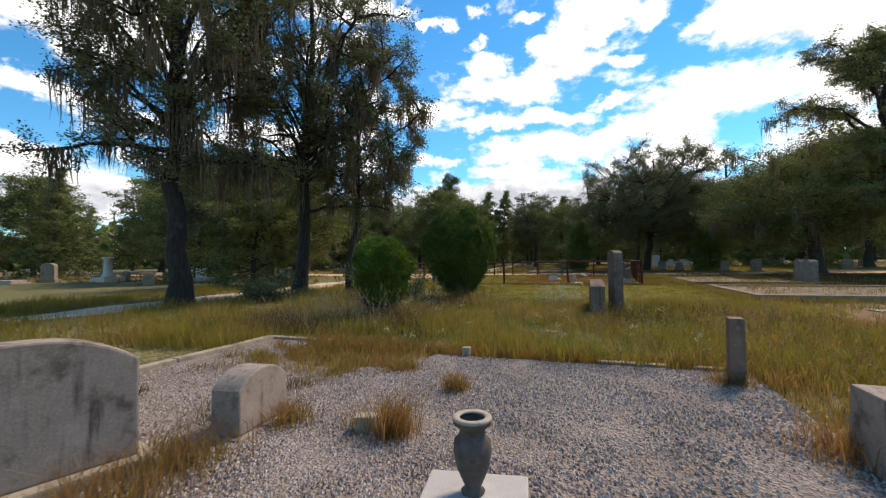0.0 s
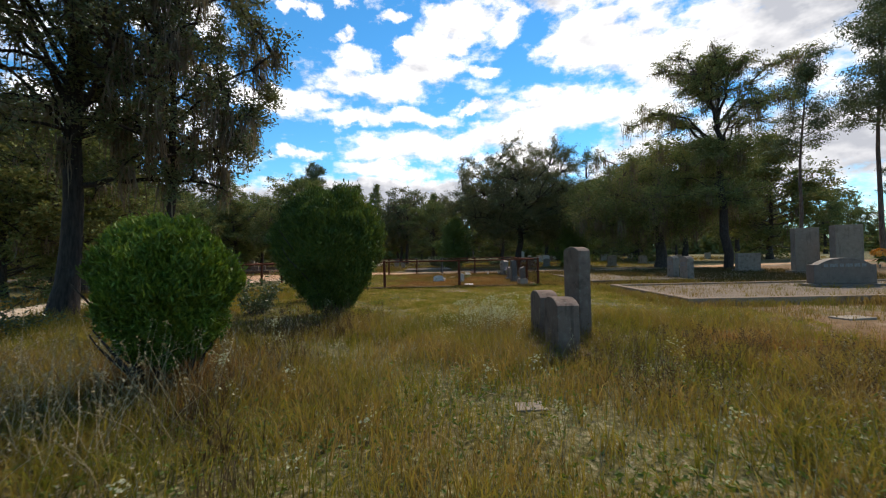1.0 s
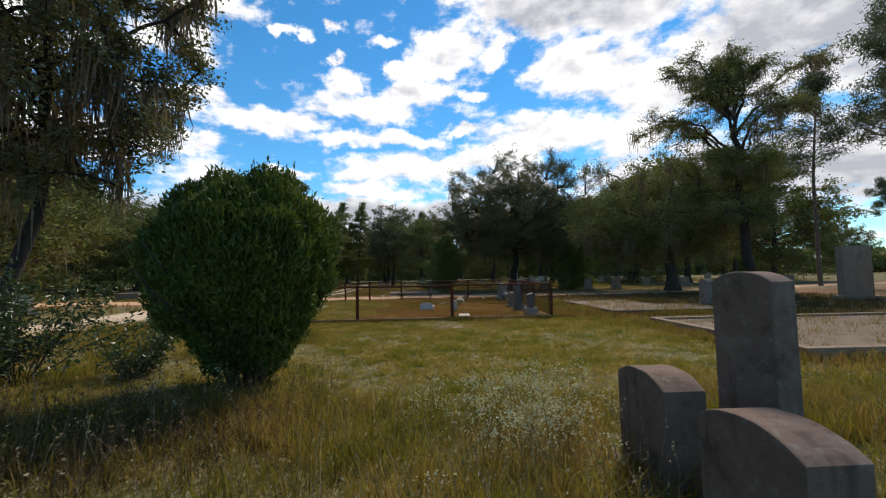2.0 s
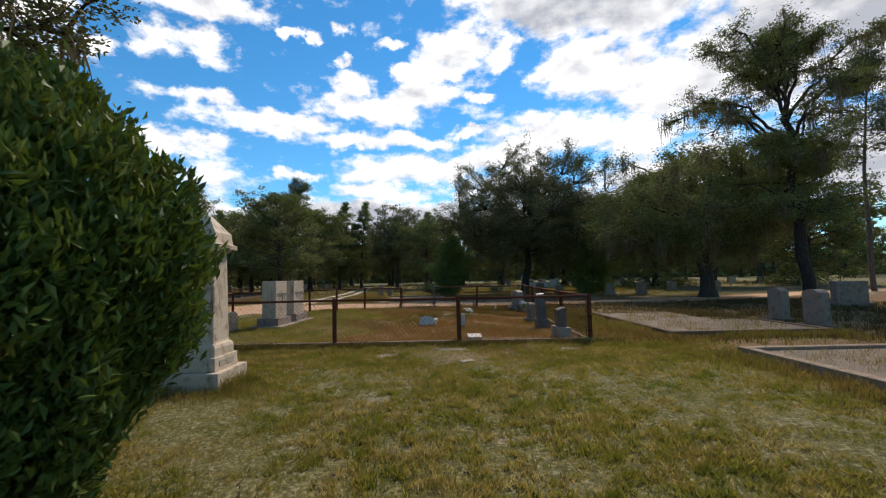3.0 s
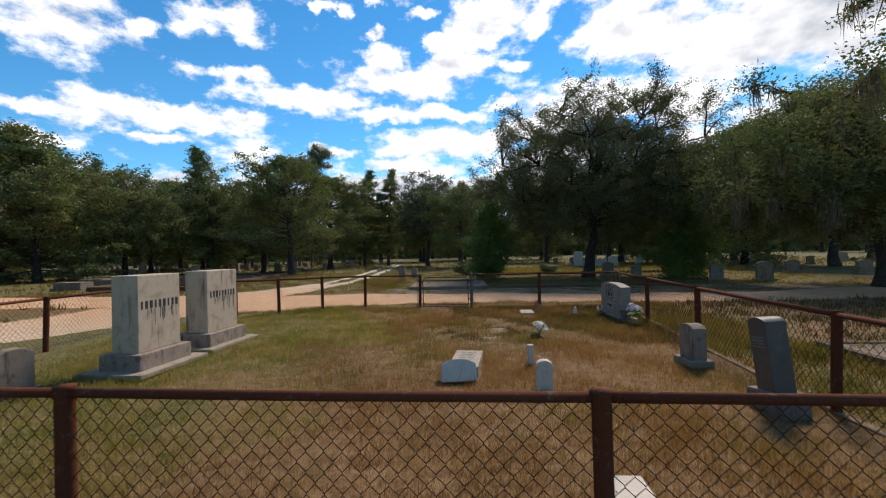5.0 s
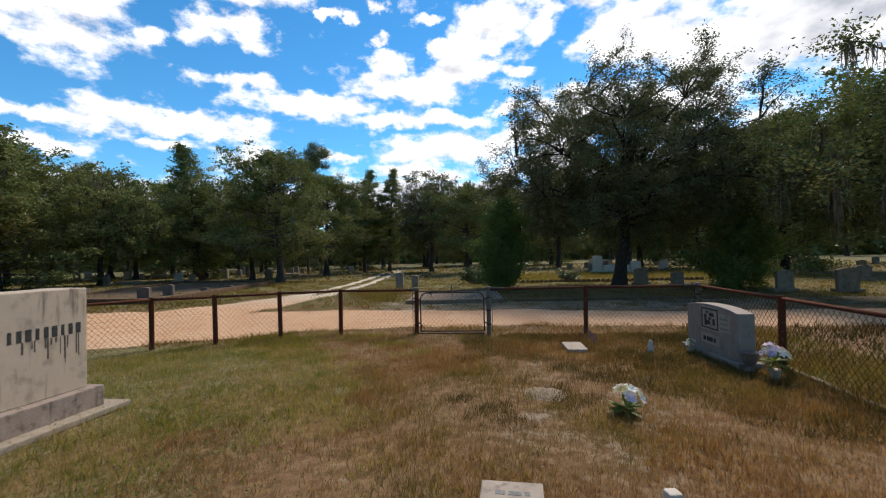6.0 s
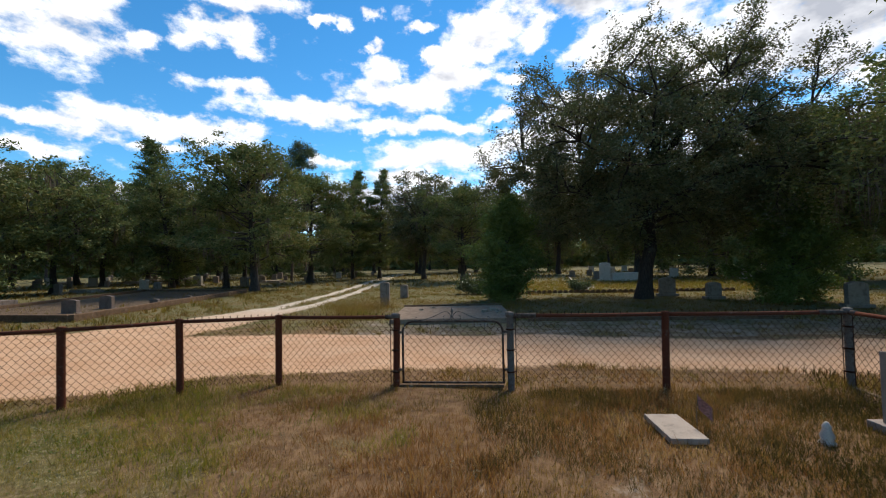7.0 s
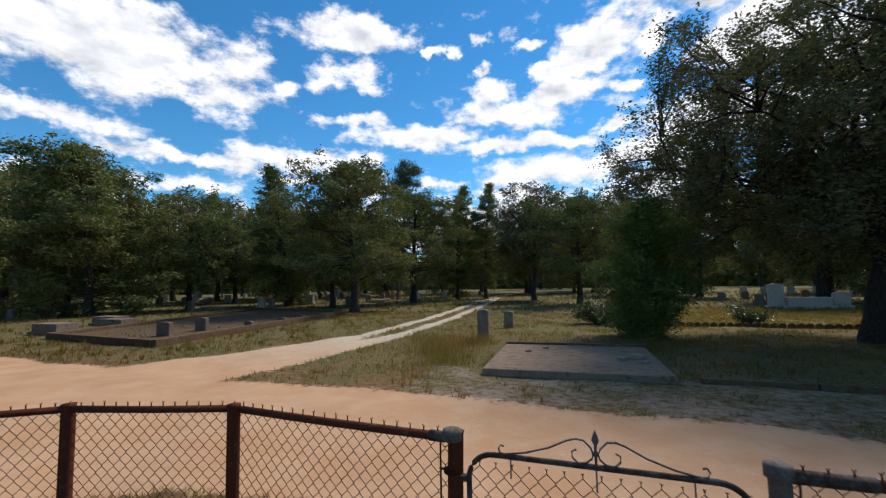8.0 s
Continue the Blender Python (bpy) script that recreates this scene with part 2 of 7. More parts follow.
def foliage(name, tones, translucent=0.3, rough=0.55, gloss=0.35, patch=0.6, own=0.6, mottle=0.0):
    """Leaves: every leaf its own tone, broader drifts of tone through the crown, light let through."""
    m, t, b, out = material(name)
    g = t.nodes.new("ShaderNodeNewGeometry")
    ramp = t.nodes.new("ShaderNodeValToRGB")
    ramp.color_ramp.interpolation = "LINEAR"
    els = ramp.color_ramp.elements
    while len(els) < len(tones):
        els.new(0.5)
    for i, c in enumerate(tones):
        els[i].position = i / (len(tones) - 1)
        els[i].color = (*c, 1)
    drift = noisen(t, g.outputs["Position"], patch, 3, 0.6)
    v = mathn(t, "ADD", mathn(t, "MULTIPLY", g.outputs["Random Per Island"], own), mathn(t, "MULTIPLY", smooth(t, drift, 0.32, 0.68), 1.0 - own))
    if mottle:
        v = mathn(t, "ADD", v, mathn(t, "MULTIPLY", mathn(t, "SUBTRACT", noisen(t, g.outputs["Position"], patch * 7, 4, 0.65), 0.5), mottle))
    link(t, v, ramp.inputs[0])
    link(t, ramp.outputs[0], b.inputs["Base Color"])
    b.inputs["Roughness"].default_value = rough
    b.inputs["Specular IOR Level"].default_value = gloss
    tr = t.nodes.new("ShaderNodeBsdfTranslucent")
    link(t, mixc(t, 1.0, ramp.outputs[0], (1.05, 1.05, 0.6), "MULTIPLY"), tr.inputs[0])
    mx = t.nodes.new("ShaderNodeMixShader")
    mx.inputs[0].default_value = translucent
    link(t, b.outputs[0], mx.inputs[1])
    link(t, tr.outputs[0], mx.inputs[2])
    link(t, mx.outputs[0], out.inputs[0])
    return m


M_OAKLEAF = foliage("oak_leaves", [(0.060, 0.074, 0.034), (0.106, 0.123, 0.052), (0.162, 0.158, 0.071), (0.215, 0.166, 0.093)], 0.2, 0.6, 0.3)
M_CEDAR = foliage("cedar_foliage", [(0.080, 0.103, 0.044), (0.143, 0.170, 0.058), (0.221, 0.231, 0.082), (0.337, 0.263, 0.120)], 0.2, 0.75, 0.15, 0.3)
M_CEDARLT = foliage("yellowish_cedar_foliage", [(0.081, 0.117, 0.029), (0.131, 0.174, 0.039), (0.182, 0.216, 0.053)], 0.25, 0.6, 0.3, 0.4)
M_ARBOR = foliage("arborvitae_foliage", [(0.040, 0.068, 0.008), (0.082, 0.130, 0.014), (0.130, 0.195, 0.020), (0.215, 0.250, 0.032)], 0.2, 0.55, 0.3, 1.6)
M_ARBORDK = foliage("dark_arborvitae_foliage", [(0.039, 0.062, 0.011), (0.071, 0.102, 0.019), (0.105, 0.151, 0.025), (0.195, 0.198, 0.035)], 0.22, 0.55, 0.3, 1.2)
M_PINE = foliage("pine_needles", [(0.055, 0.075, 0.034), (0.091, 0.114, 0.047), (0.137, 0.144, 0.060)], 0.2, 0.5, 0.3, 0.4)
M_SHRUB = foliage("shrub_leaves", [(0.035, 0.06, 0.02), (0.06, 0.09, 0.03), (0.09, 0.12, 0.05)], 0.3, 0.35, 0.6, 1.5)
M_MOSS = foliage("spanish_moss", [(0.115, 0.086, 0.063), (0.185, 0.143, 0.108), (0.27, 0.215, 0.17)], 0.35, 0.9, 0.1, 1.0)
M_GRASS_TALL = foliage("tall_meadow_grass", [(0.107, 0.108, 0.016), (0.177, 0.155, 0.028), (0.257, 0.195, 0.048), (0.230, 0.142, 0.052), (0.396, 0.290, 0.125)], 0.5, 0.7, 0.12, 0.7, 0.4, 1.2)
M_GRASS_VERGE = foliage("dull_verge_grass", [(0.113, 0.112, 0.026), (0.174, 0.146, 0.037), (0.234, 0.163, 0.055), (0.194, 0.115, 0.046), (0.334, 0.226, 0.102)], 0.5, 0.75, 0.1, 0.4, 0.4, 1.0)
# darker and browner tones than the verge grass
M_GRASS_BROWN = foliage("dark_brown_grass", [(0.060, 0.052, 0.018), (0.100, 0.074, 0.028), (0.150, 0.100, 0.042)], 0.4, 0.75, 0.08, 0.4, 0.4, 1.0)
M_STALK = foliage("straw_stalks", [(0.20, 0.15, 0.075), (0.32, 0.25, 0.14), (0.42, 0.35, 0.22)], 0.2, 0.7, 0.2)
M_DEADWEED = foliage("dead_brown_weeds", [(0.062, 0.040, 0.021), (0.115, 0.074, 0.038), (0.185, 0.125, 0.064)], 0.2, 0.8, 0.1)
M_GREENWEED = foliage("low_green_weeds", [(0.09, 0.13, 0.02), (0.13, 0.175, 0.03), (0.18, 0.21, 0.045)], 0.35, 0.5, 0.3)
M_GRASS_LAWN = foliage("mown_patchy_grass", [(0.118, 0.134, 0.021), (0.193, 0.190, 0.035), (0.269, 0.216, 0.056), (0.325, 0.230, 0.090), (0.470, 0.381, 0.213)], 0.55, 0.75, 0.08, 1.5, 0.4, 1.9)
M_GRASS_DRY = foliage("dry_reddish_grass", [(0.128, 0.108, 0.026), (0.190, 0.130, 0.043), (0.262, 0.155, 0.066), (0.230, 0.105, 0.048), (0.37, 0.24, 0.125)], 0.55, 0.75, 0.08, 0.3, 0.3, 1.3)
M_FLOWER_W = foliage("white_petals", [(0.6, 0.6, 0.58), (0.75, 0.74, 0.72)], 0.3, 0.6, 0.3)
M_FLOWER_P = foliage("lilac_petals", [(0.45, 0.33, 0.5), (0.6, 0.47, 0.62), (0.72, 0.6, 0.68)], 0.3, 0.6, 0.3)
M_FLOWER_O = foliage("orange_petals", [(0.6, 0.22, 0.03), (0.75, 0.33, 0.06)], 0.3, 0.6, 0.3)
M_FLOWER_Y = foliage("yellow_petals", [(0.5, 0.42, 0.08), (0.62, 0.55, 0.16), (0.55, 0.3, 0.08)], 0.3, 0.6, 0.3)
M_WEED = foliage("white_weed_heads", [(0.34, 0.33, 0.19), (0.55, 0.52, 0.36)], 0.3, 0.8, 0.1)


def bark(name, c0, c1):
    m, t, b, _ = material(name)
    p = objcoord(t)
    mp = t.nodes.new("ShaderNodeMapping")
    mp.inputs["Scale"].default_value = (14, 14, 2.2)
    link(t, p, mp.inputs[0])
    n = noisen(t, mp.outputs[0], 1.5, 7, 0.65)
    c = mixc(t, smooth(t, n, 0.35, 0.65), c0, c1)
    c = mixc(t, smooth(t, noisen(t, p, 2.4, 4), 0.57, 0.72, 0.0, 0.4), c, (0.10, 0.088, 0.072))
    link(t, c, b.inputs["Base Color"])
    b.inputs["Roughness"].default_value = 0.95
    bumped(t, b, n, 0.9, 0.03)
    return m


M_BARK = bark("grey_bark", (0.028, 0.020, 0.015), (0.08, 0.062, 0.05))
M_BARKDARK = bark("dark_wet_bark", (0.016, 0.010, 0.007), (0.050, 0.034, 0.025))
M_PINEBARK = bark("pine_bark", (0.07, 0.045, 0.035), (0.17, 0.12, 0.09))


def ground_material():
    m, t, b, _ = material("cemetery_ground")
    p = worldpos(t)

    def attr(name):
        n = t.nodes.new("ShaderNodeAttribute")
        n.attribute_name = name
        return n.outputs["Fac"]

    n1, n2, n3, n4 = noisen(t, p, 0.9, 6, 0.65), noisen(t, p, 6.0, 6, 0.7), noisen(t, p, 45.0, 4, 0.7), noisen(t, p, 0.22, 4, 0.6)
    turf = mixc(t, smooth(t, n2, 0.32, 0.68), (0.085, 0.078, 0.022), (0.165, 0.138, 0.050))
    n5 = noisen(t, p, 21.0, 5, 0.75)
    turf = mixc(t, smooth(t, n5, 0.54, 0.36, 0.0, 0.75), turf, (0.050, 0.043, 0.015))
    turf = mixc(t, smooth(t, n5, 0.52, 0.62, 0.0, 0.85), turf, (0.30, 0.25, 0.14))
    dry = mixc(t, smooth(t, n2, 0.32, 0.68), (0.12, 0.064, 0.029), (0.235, 0.138, 0.066))
    k = mathn(t, "ADD", attr("dry"), mathn(t, "MULTIPLY", mathn(t, "SUBTRACT", n1, 0.5), 1.3))
    c = mixc(t, smooth(t, k, 0.3, 0.8), turf, dry)
    soil = mixc(t, smooth(t, n3, 0.3, 0.7), (0.18, 0.135, 0.088), (0.35, 0.285, 0.215))
    k = mathn(t, "ADD", attr("bare"), mathn(t, "ADD", mathn(t, "MULTIPLY", mathn(t, "SUBTRACT", n1, 0.5), 0.9), mathn(t, "MULTIPLY", mathn(t, "SUBTRACT", n2, 0.5), 0.9)))
    c = mixc(t, smooth(t, k, 0.42, 0.72), c, soil)
    sand = mixc(t, smooth(t, n1, 0.3, 0.7), (0.53, 0.295, 0.155), (0.61, 0.385, 0.23))
    sand = mixc(t, smooth(t, n3, 0.35, 0.75, 0.0, 0.35), sand, (0.40, 0.235, 0.13))
    sand = mixc(t, smooth(t, n2, 0.62, 0.75, 0.0, 0.5), sand, (0.66, 0.58, 0.48))
    sand = mixc(t, attr("pale"), sand, mixc(t, smooth(t, n2, 0.35, 0.65), (0.46, 0.375, 0.275), (0.61, 0.51, 0.39)))
    k = mathn(t, "ADD", attr("sand"), mathn(t, "ADD", mathn(t, "MULTIPLY", mathn(t, "SUBTRACT", n1, 0.5), 0.5), mathn(t, "MULTIPLY", mathn(t, "SUBTRACT", n2, 0.5), 0.7)))
    c = mixc(t, smooth(t, k, 0.40, 0.62), c, sand)
    link(t, c, b.inputs["Base Color"])
    b.inputs["Roughness"].default_value = 0.95
    b.inputs["Specular IOR Level"].default_value = 0.15
    bumped(t, b, mathn(t, "ADD", n3, mathn(t, "MULTIPLY", n2, 2.0)), 0.5, 0.02)
    return m


M_GROUND = ground_material()


def gravel_material(name, tones, scale):
    m, t, b, _ = material(name)
    g = t.nodes.new("ShaderNodeNewGeometry")
    v = t.nodes.new("ShaderNodeTexVoronoi")
    v.inputs["Scale"].default_value = scale
    link(t, g.outputs["Position"], v.inputs["Vector"])
    sp = t.nodes.new("ShaderNodeSeparateColor")
    link(t, v.outputs["Color"], sp.inputs[0])
    c = mixc(t, sp.outputs[0], tones[0], tones[1])
    c = mixc(t, smooth(t, noisen(t, g.outputs["Position"], 1.6, 5, 0.6), 0.4, 0.7, 0.0, 0.6), c, tones[2])
    link(t, c, b.inputs["Base Color"])
    b.inputs["Roughness"].default_value = 0.95
    b.inputs["Specular IOR Level"].default_value = 0.1
    bumped(t, b, v.outputs["Distance"], 0.8, 0.02)
    return m


M_GRAVELBED = gravel_material("packed_gravel", [(0.17, 0.13, 0.108), (0.32, 0.255, 0.215), (0.14, 0.10, 0.07)], 55)
M_SANDFILL = gravel_material("sandy_plot_fill", [(0.245, 0.182, 0.128), (0.285, 0.217, 0.158), (0.17, 0.13, 0.08)], 90)


M_MOUND = gravel_material("pale_sandy_soil", [(0.30, 0.215, 0.135), (0.42, 0.32, 0.22), (0.26, 0.18, 0.10)], 120)
M_SOIL = gravel_material("loose_brown_soil", [(0.150, 0.100, 0.062), (0.185, 0.132, 0.085), (0.12, 0.08, 0.045)], 120)


def chips_material():
    m, t, b, _ = material("limestone_chips")
    g = t.nodes.new("ShaderNodeNewGeometry")
    ramp = t.nodes.new("ShaderNodeValToRGB")
    els = ramp.color_ramp.elements
    els.new(0.4)
    for e, c in zip(els, ((0.15, 0.115, 0.097), (0.33, 0.265, 0.225), (0.50, 0.42, 0.365))):
        e.color = (*c, 1)
    link(t, g.outputs["Random Per Island"], ramp.inputs[0])
    link(t, ramp.outputs[0], b.inputs["Base Color"])
    b.inputs["Roughness"].default_value = 0.95
    b.inputs["Specular IOR Level"].default_value = 0.12
    return m


M_CHIPS = chips_material()

# ---- helpers for building ----
def mesh_of(name, verts, faces, mat, smooth_faces=False):
    """A mesh from arrays of vertices and of faces that all have the same number of corners."""
    v, f = np.asarray(verts, np.float32).reshape(-1, 3), np.asarray(faces, np.int32)
    me = bpy.data.meshes.new(name)
    me.vertices.add(len(v))
    me.vertices.foreach_set("co", v.ravel())
    me.loops.add(f.size)
    me.loops.foreach_set("vertex_index", f.ravel())
    me.polygons.add(len(f))
    me.polygons.foreach_set("loop_start", np.arange(len(f), dtype=np.int32) * f.shape[1])
    me.polygons.foreach_set("use_smooth", np.full(len(f), smooth_faces))
    me.update(calc_edges=True)
    me.materials.append(mat)
    return me


def thing(name, label, category, m=None, group="", kind=""):
    ob = tagged(new(name), label, category, group, kind)
    ob.empty_display_size = 0.1
    if m is not None:
        ob.matrix_world = m
    return ob


def part(name, data, mat=None, parent=None, label=""):
    """Links a bmesh or a mesh as one object under a thing or a part."""
    if isinstance(data, bmesh.types.BMesh):
        me = bpy.data.meshes.new(name)
        data.to_mesh(me)
        data.free()
        me.materials.append(mat)
    else:
        me = data
    ob = new(name, me)
    if parent is not None:
        ob.parent = parent
    return tagged(ob, label, kind="stuff" if name in ("inscription", "lettering", "stain", "white_blooms", "orange_blooms", "lilac_blooms", "leaves", "stems", "flower_heads") else "")


def box(w, d, h, at=(0, 0, 0), bevel=0.012, taper=1.0, rough=0.0, rng=None):
    """A block that stands on at, with worn edges; taper narrows its top."""
    bm = bmesh.new()
    bmesh.ops.create_cube(bm, size=1.0)
    for v in bm.verts:
        k = taper if v.co.z > 0 else 1.0
        v.co = Vector((v.co.x * w * k, v.co.y * d * k, (v.co.z + 0.5) * h))
    if bevel:
        bmesh.ops.bevel(bm, geom=bm.edges[:], offset=bevel, segments=2, affect="EDGES", profile=0.6)
    if rough:
        for v in bm.verts:
            v.co += noise.noise_vector((v.co + Vector(at)) * 9) * rough
    bmesh.ops.translate(bm, verts=bm.verts, vec=at)
    return bm


def outline_slab(points, depth, at=(0, 0, 0), bevel=0.012):
    """An upright tablet: an outline in x and z, given thickness along y."""
    bm = bmesh.new()
    face = bm.faces.new([bm.verts.new((x, -depth / 2, z)) for x, z in points])
    ext = bmesh.ops.extrude_face_region(bm, geom=[face])
    bmesh.ops.translate(bm, verts=[g for g in ext["geom"] if isinstance(g, bmesh.types.BMVert)], vec=(0, depth, 0))
    bmesh.ops.recalc_face_normals(bm, faces=bm.faces)
    if bevel:
        edges = [e for e in bm.edges if abs(e.verts[0].co.y - e.verts[1].co.y) < 1e-5]
        bmesh.ops.bevel(bm, geom=edges, offset=bevel, segments=2, affect="EDGES", profile=0.6)
    bmesh.ops.translate(bm, verts=bm.verts, vec=at)
    return bm


def arch(w, h, rise, n=14, square=0.0):
    """The outline of a tablet with an arched top; square keeps a shoulder at each side."""
    pts = [(-w / 2, 0), (w / 2, 0)]
    half = w / 2 - square
    top = [(half * math.cos(a), h - rise + rise * math.sin(a)) for a in np.linspace(0, math.pi, n)]
    if rise < half * 0.7:
        top = [(x, h - rise * abs(x / half) ** 2.5) for x in np.linspace(half, -half, n)]
    if square:
        pts += [(w / 2, h - rise)]
        top += [(-w / 2, h - rise)]
    return pts + top


def lathe(profile, sides=20, ring=False):
    bm = bmesh.new()
    rings = []
    for r, z in profile:
        rings.append([bm.verts.new((max(r, 0.001) * math.cos(2 * math.pi * i / sides), max(r, 0.001) * math.sin(2 * math.pi * i / sides), z)) for i in range(sides)])
    for a, b in zip(rings, rings[1:]):
        for i in range(sides):
            f = bm.faces.new((a[i], a[(i + 1) % sides], b[(i + 1) % sides], b[i]))
            f.smooth = True
    if not ring:
        bm.faces.new(list(reversed(rings[0])))
        bm.faces.new(rings[-1])
    return bm


def tubes(lines, sides=6):
    """Vertices and quads of tapered tubes along polylines: pairs of points and radii."""
    vs, fs, base = [], [], 0
    ring = np.arange(sides) * 2 * np.pi / sides
    for pts, radii in lines:
        pts, radii = np.asarray(pts, float), np.asarray(radii, float)
        tang = np.gradient(pts, axis=0)
        tang /= np.linalg.norm(tang, axis=1, keepdims=True) + 1e-9
        ref = np.where(np.abs(tang[:, 2:3]) > 0.9, [[1.0, 0, 0]], [[0, 0, 1.0]])
        a = np.cross(tang, ref)
        a /= np.linalg.norm(a, axis=1, keepdims=True) + 1e-9
        b = np.cross(tang, a)
        v = pts[:, None] + radii[:, None, None] * (a[:, None] * np.cos(ring)[None, :, None] + b[:, None] * np.sin(ring)[None, :, None])
        n = len(pts)
        vs.append(v.reshape(-1, 3))
        i, j = np.meshgrid(np.arange(n - 1), np.arange(sides), indexing="ij")
        k = (j + 1) % sides
        fs.append((base + np.stack([i * sides + j, i * sides + k, (i + 1) * sides + k, (i + 1) * sides + j], -1)).reshape(-1, 4))
        base += n * sides
    return np.concatenate(vs), np.concatenate(fs)


def pipe(name, pts, r, mat, parent, sides=10, label=""):
    pts = np.asarray(pts, float)
    d0, d1 = pts[0] - pts[1], pts[-1] - pts[-2]
    pts = np.vstack([pts[0] + d0 * 1e-3, pts, pts[-1] + d1 * 1e-3])
    radii = np.full(len(pts), r)
    radii[0] = radii[-1] = 0.001
    v, f = tubes([(pts, radii)], sides)
    return part(name, mesh_of(name, v, f, mat, True), parent=parent, label=label)


def bars(rows, z0, width, size, gap, y, seed, mat_name="inscription"):
    """Lines of unreadable writing: a row of short raised bars for each line."""
    r = random.Random(seed)
    bm = bmesh.new()
    for i in range(rows):
        x, end = -width / 2 * r.uniform(0.75, 1.0), width / 2 * r.uniform(0.75, 1.0)
        z = z0 - i * (size + gap)
        while x < end:
            w = min(r.uniform(0.8, 2.6) * size, end - x)
            if w > 0.2 * size:
                b = bmesh.ops.create_cube(bm, size=1.0)["verts"]
                bmesh.ops.scale(bm, verts=b, vec=(w, 0.004, size))
                bmesh.ops.translate(bm, verts=b, vec=(x + w / 2, y, z))
            x += w + size * 0.45
    return bm


# ---- plan of the ground ----
ROAD = [(-60, 38.5), (-30, 37.0), (-18, 36.4), (-10, 35.9), (-4, 36.1), (0, 36.3), (5, 35.6), (10, 35.6), (16, 37), (26, 41), (60, 52)]
BRANCH = [(-12.5, 36.5), (-11.0, 41), (-10.2, 46), (-10.4, 53), (-11.8, 65), (-14.5, 85), (-17, 120)]
LEFTROAD = [(-14.2, 37), (-13.8, 30), (-12.7, 22), (-11.8, 14), (-11.5, 7), (-12.0, -12)]


LEFT = [(-9.3, 21.32), (-9.5, 24.4), (-9.55, 26.9), (-9.85, 29.75), (-8.4, 31.75), (-7.2, 32.2), (-6.02, 32.95), (-4.65, 33.37), (-2.71, 33.27)]


def dist_to(line, x, y):
    best = np.full(x.shape, 1e9)
    for (ax, ay), (bx, by) in zip(line, line[1:]):
        dx, dy = bx - ax, by - ay
        k = np.clip(((x - ax) * dx + (y - ay) * dy) / (dx * dx + dy * dy), 0, 1)
        best = np.minimum(best, np.hypot(x - ax - k * dx, y - ay - k * dy))
    return best


def ramp01(v, lo, hi):
    return np.clip((v - lo) / (hi - lo), 0, 1)


def sand_at(x, y):
    wide = 2.15 - 0.6 * ramp01(x, -5, 0)
    s = 1 - ramp01(dist_to(ROAD, x, y), wide - 0.6, wide + 0.6)
    hw = 2.3 - 1.0 * ramp01(y, 38, 47)
    d = dist_to(BRANCH, x, y)
    b = 1 - ramp01(d, hw - 0.8, hw + 0.3)
    b = b - 0.75 * ramp01(y, 42, 47) * (1 - ramp01(d, 0.15, 0.75))
    s = np.maximum(s, b)
    corner = (1 - ramp01(dist_to([(-13.2, 29.5), (-11.6, 33.2), (-8.2, 34.6)], x, y), 1.7, 2.5)) * (1 - in_fence(x, y))
    s = np.maximum(s, corner) * (0.25 + 0.75 * ramp01(dist_to(LEFT[4:], x, y), 0.35, 0.95))
    return np.maximum(s, 1 - ramp01(dist_to(LEFTROAD, x, y), 0.5, 0.6 + 1.0 * ramp01(y, 5, 24) + 0.7))


def in_fence(x, y):
    left = -9.4 + np.where(y > 30, (y - 30) * 0.9, 0)
    return ((x > left) & (x < 3.3 + (y - 21.3) * 0.05) & (y > 21.3) & (y < 33.3)).astype(float)


def in_gravel(x, y):
    a = (x > -3.75) & (x < -1.0) & (y < 5.95) & (y > -6)
    b = (x >= -1.0) & (x < 2.42) & (y < 5.62) & (y > -6)
    tongue = (np.hypot((x + 1.95) / 1.0, (y - 5.5) / 0.85) < 1) | ((x > -2.6) & (x < -1.05) & (y > 4.85))
    return (a | b) & ~tongue


PLOTS = [(5.25, 14.25, 15.2, 19.15), (5.2, 21.4, 9.2, 27.0)]
SLAB = (-4.4, 39.95, -0.3, 44.1)


def axis(lo, hi, step, far):
    core = np.arange(lo, hi, step)
    out = [0.6]
    while sum(out) < far:
        out.append(out[-1] * 1.35)
    tail = np.cumsum(out)
    return np.concatenate([lo - tail[::-1], core, core[-1] + tail])


def ground_z(x, y):
    return 0.02 * np.sin(x * 0.9 + 1.3) * np.sin(y * 0.7) + 0.015 * np.sin(x * 2.1 + y * 1.7) - 0.02


WORN = [(-0.85, 17.2, 0.42), (-1.2, 16.6, 0.33), (2.15, 17.4, 0.45), (-3.0, 18.9, 0.3), (-2.4, 16.2, 0.36), (1.6, 17.7, 0.3), (1.0, 19.8, 0.4), (-1.6, 19.9, 0.5), (0.3, 15.2, 0.3), (3.4, 15.6, 0.4), (-0.2, 20.4, 0.6), (2.4, 20.2, 0.5), (-2.6, 26.4, 0.4), (-2.1, 26.6, 0.3), (-1.4, 26.1, 0.45), (-0.5, 28.1, 0.35), (0.9, 29.0, 0.4), (1.2, 30.2, 0.35), (-0.2, 30.4, 0.4), (1.6, 26.8, 0.3)]


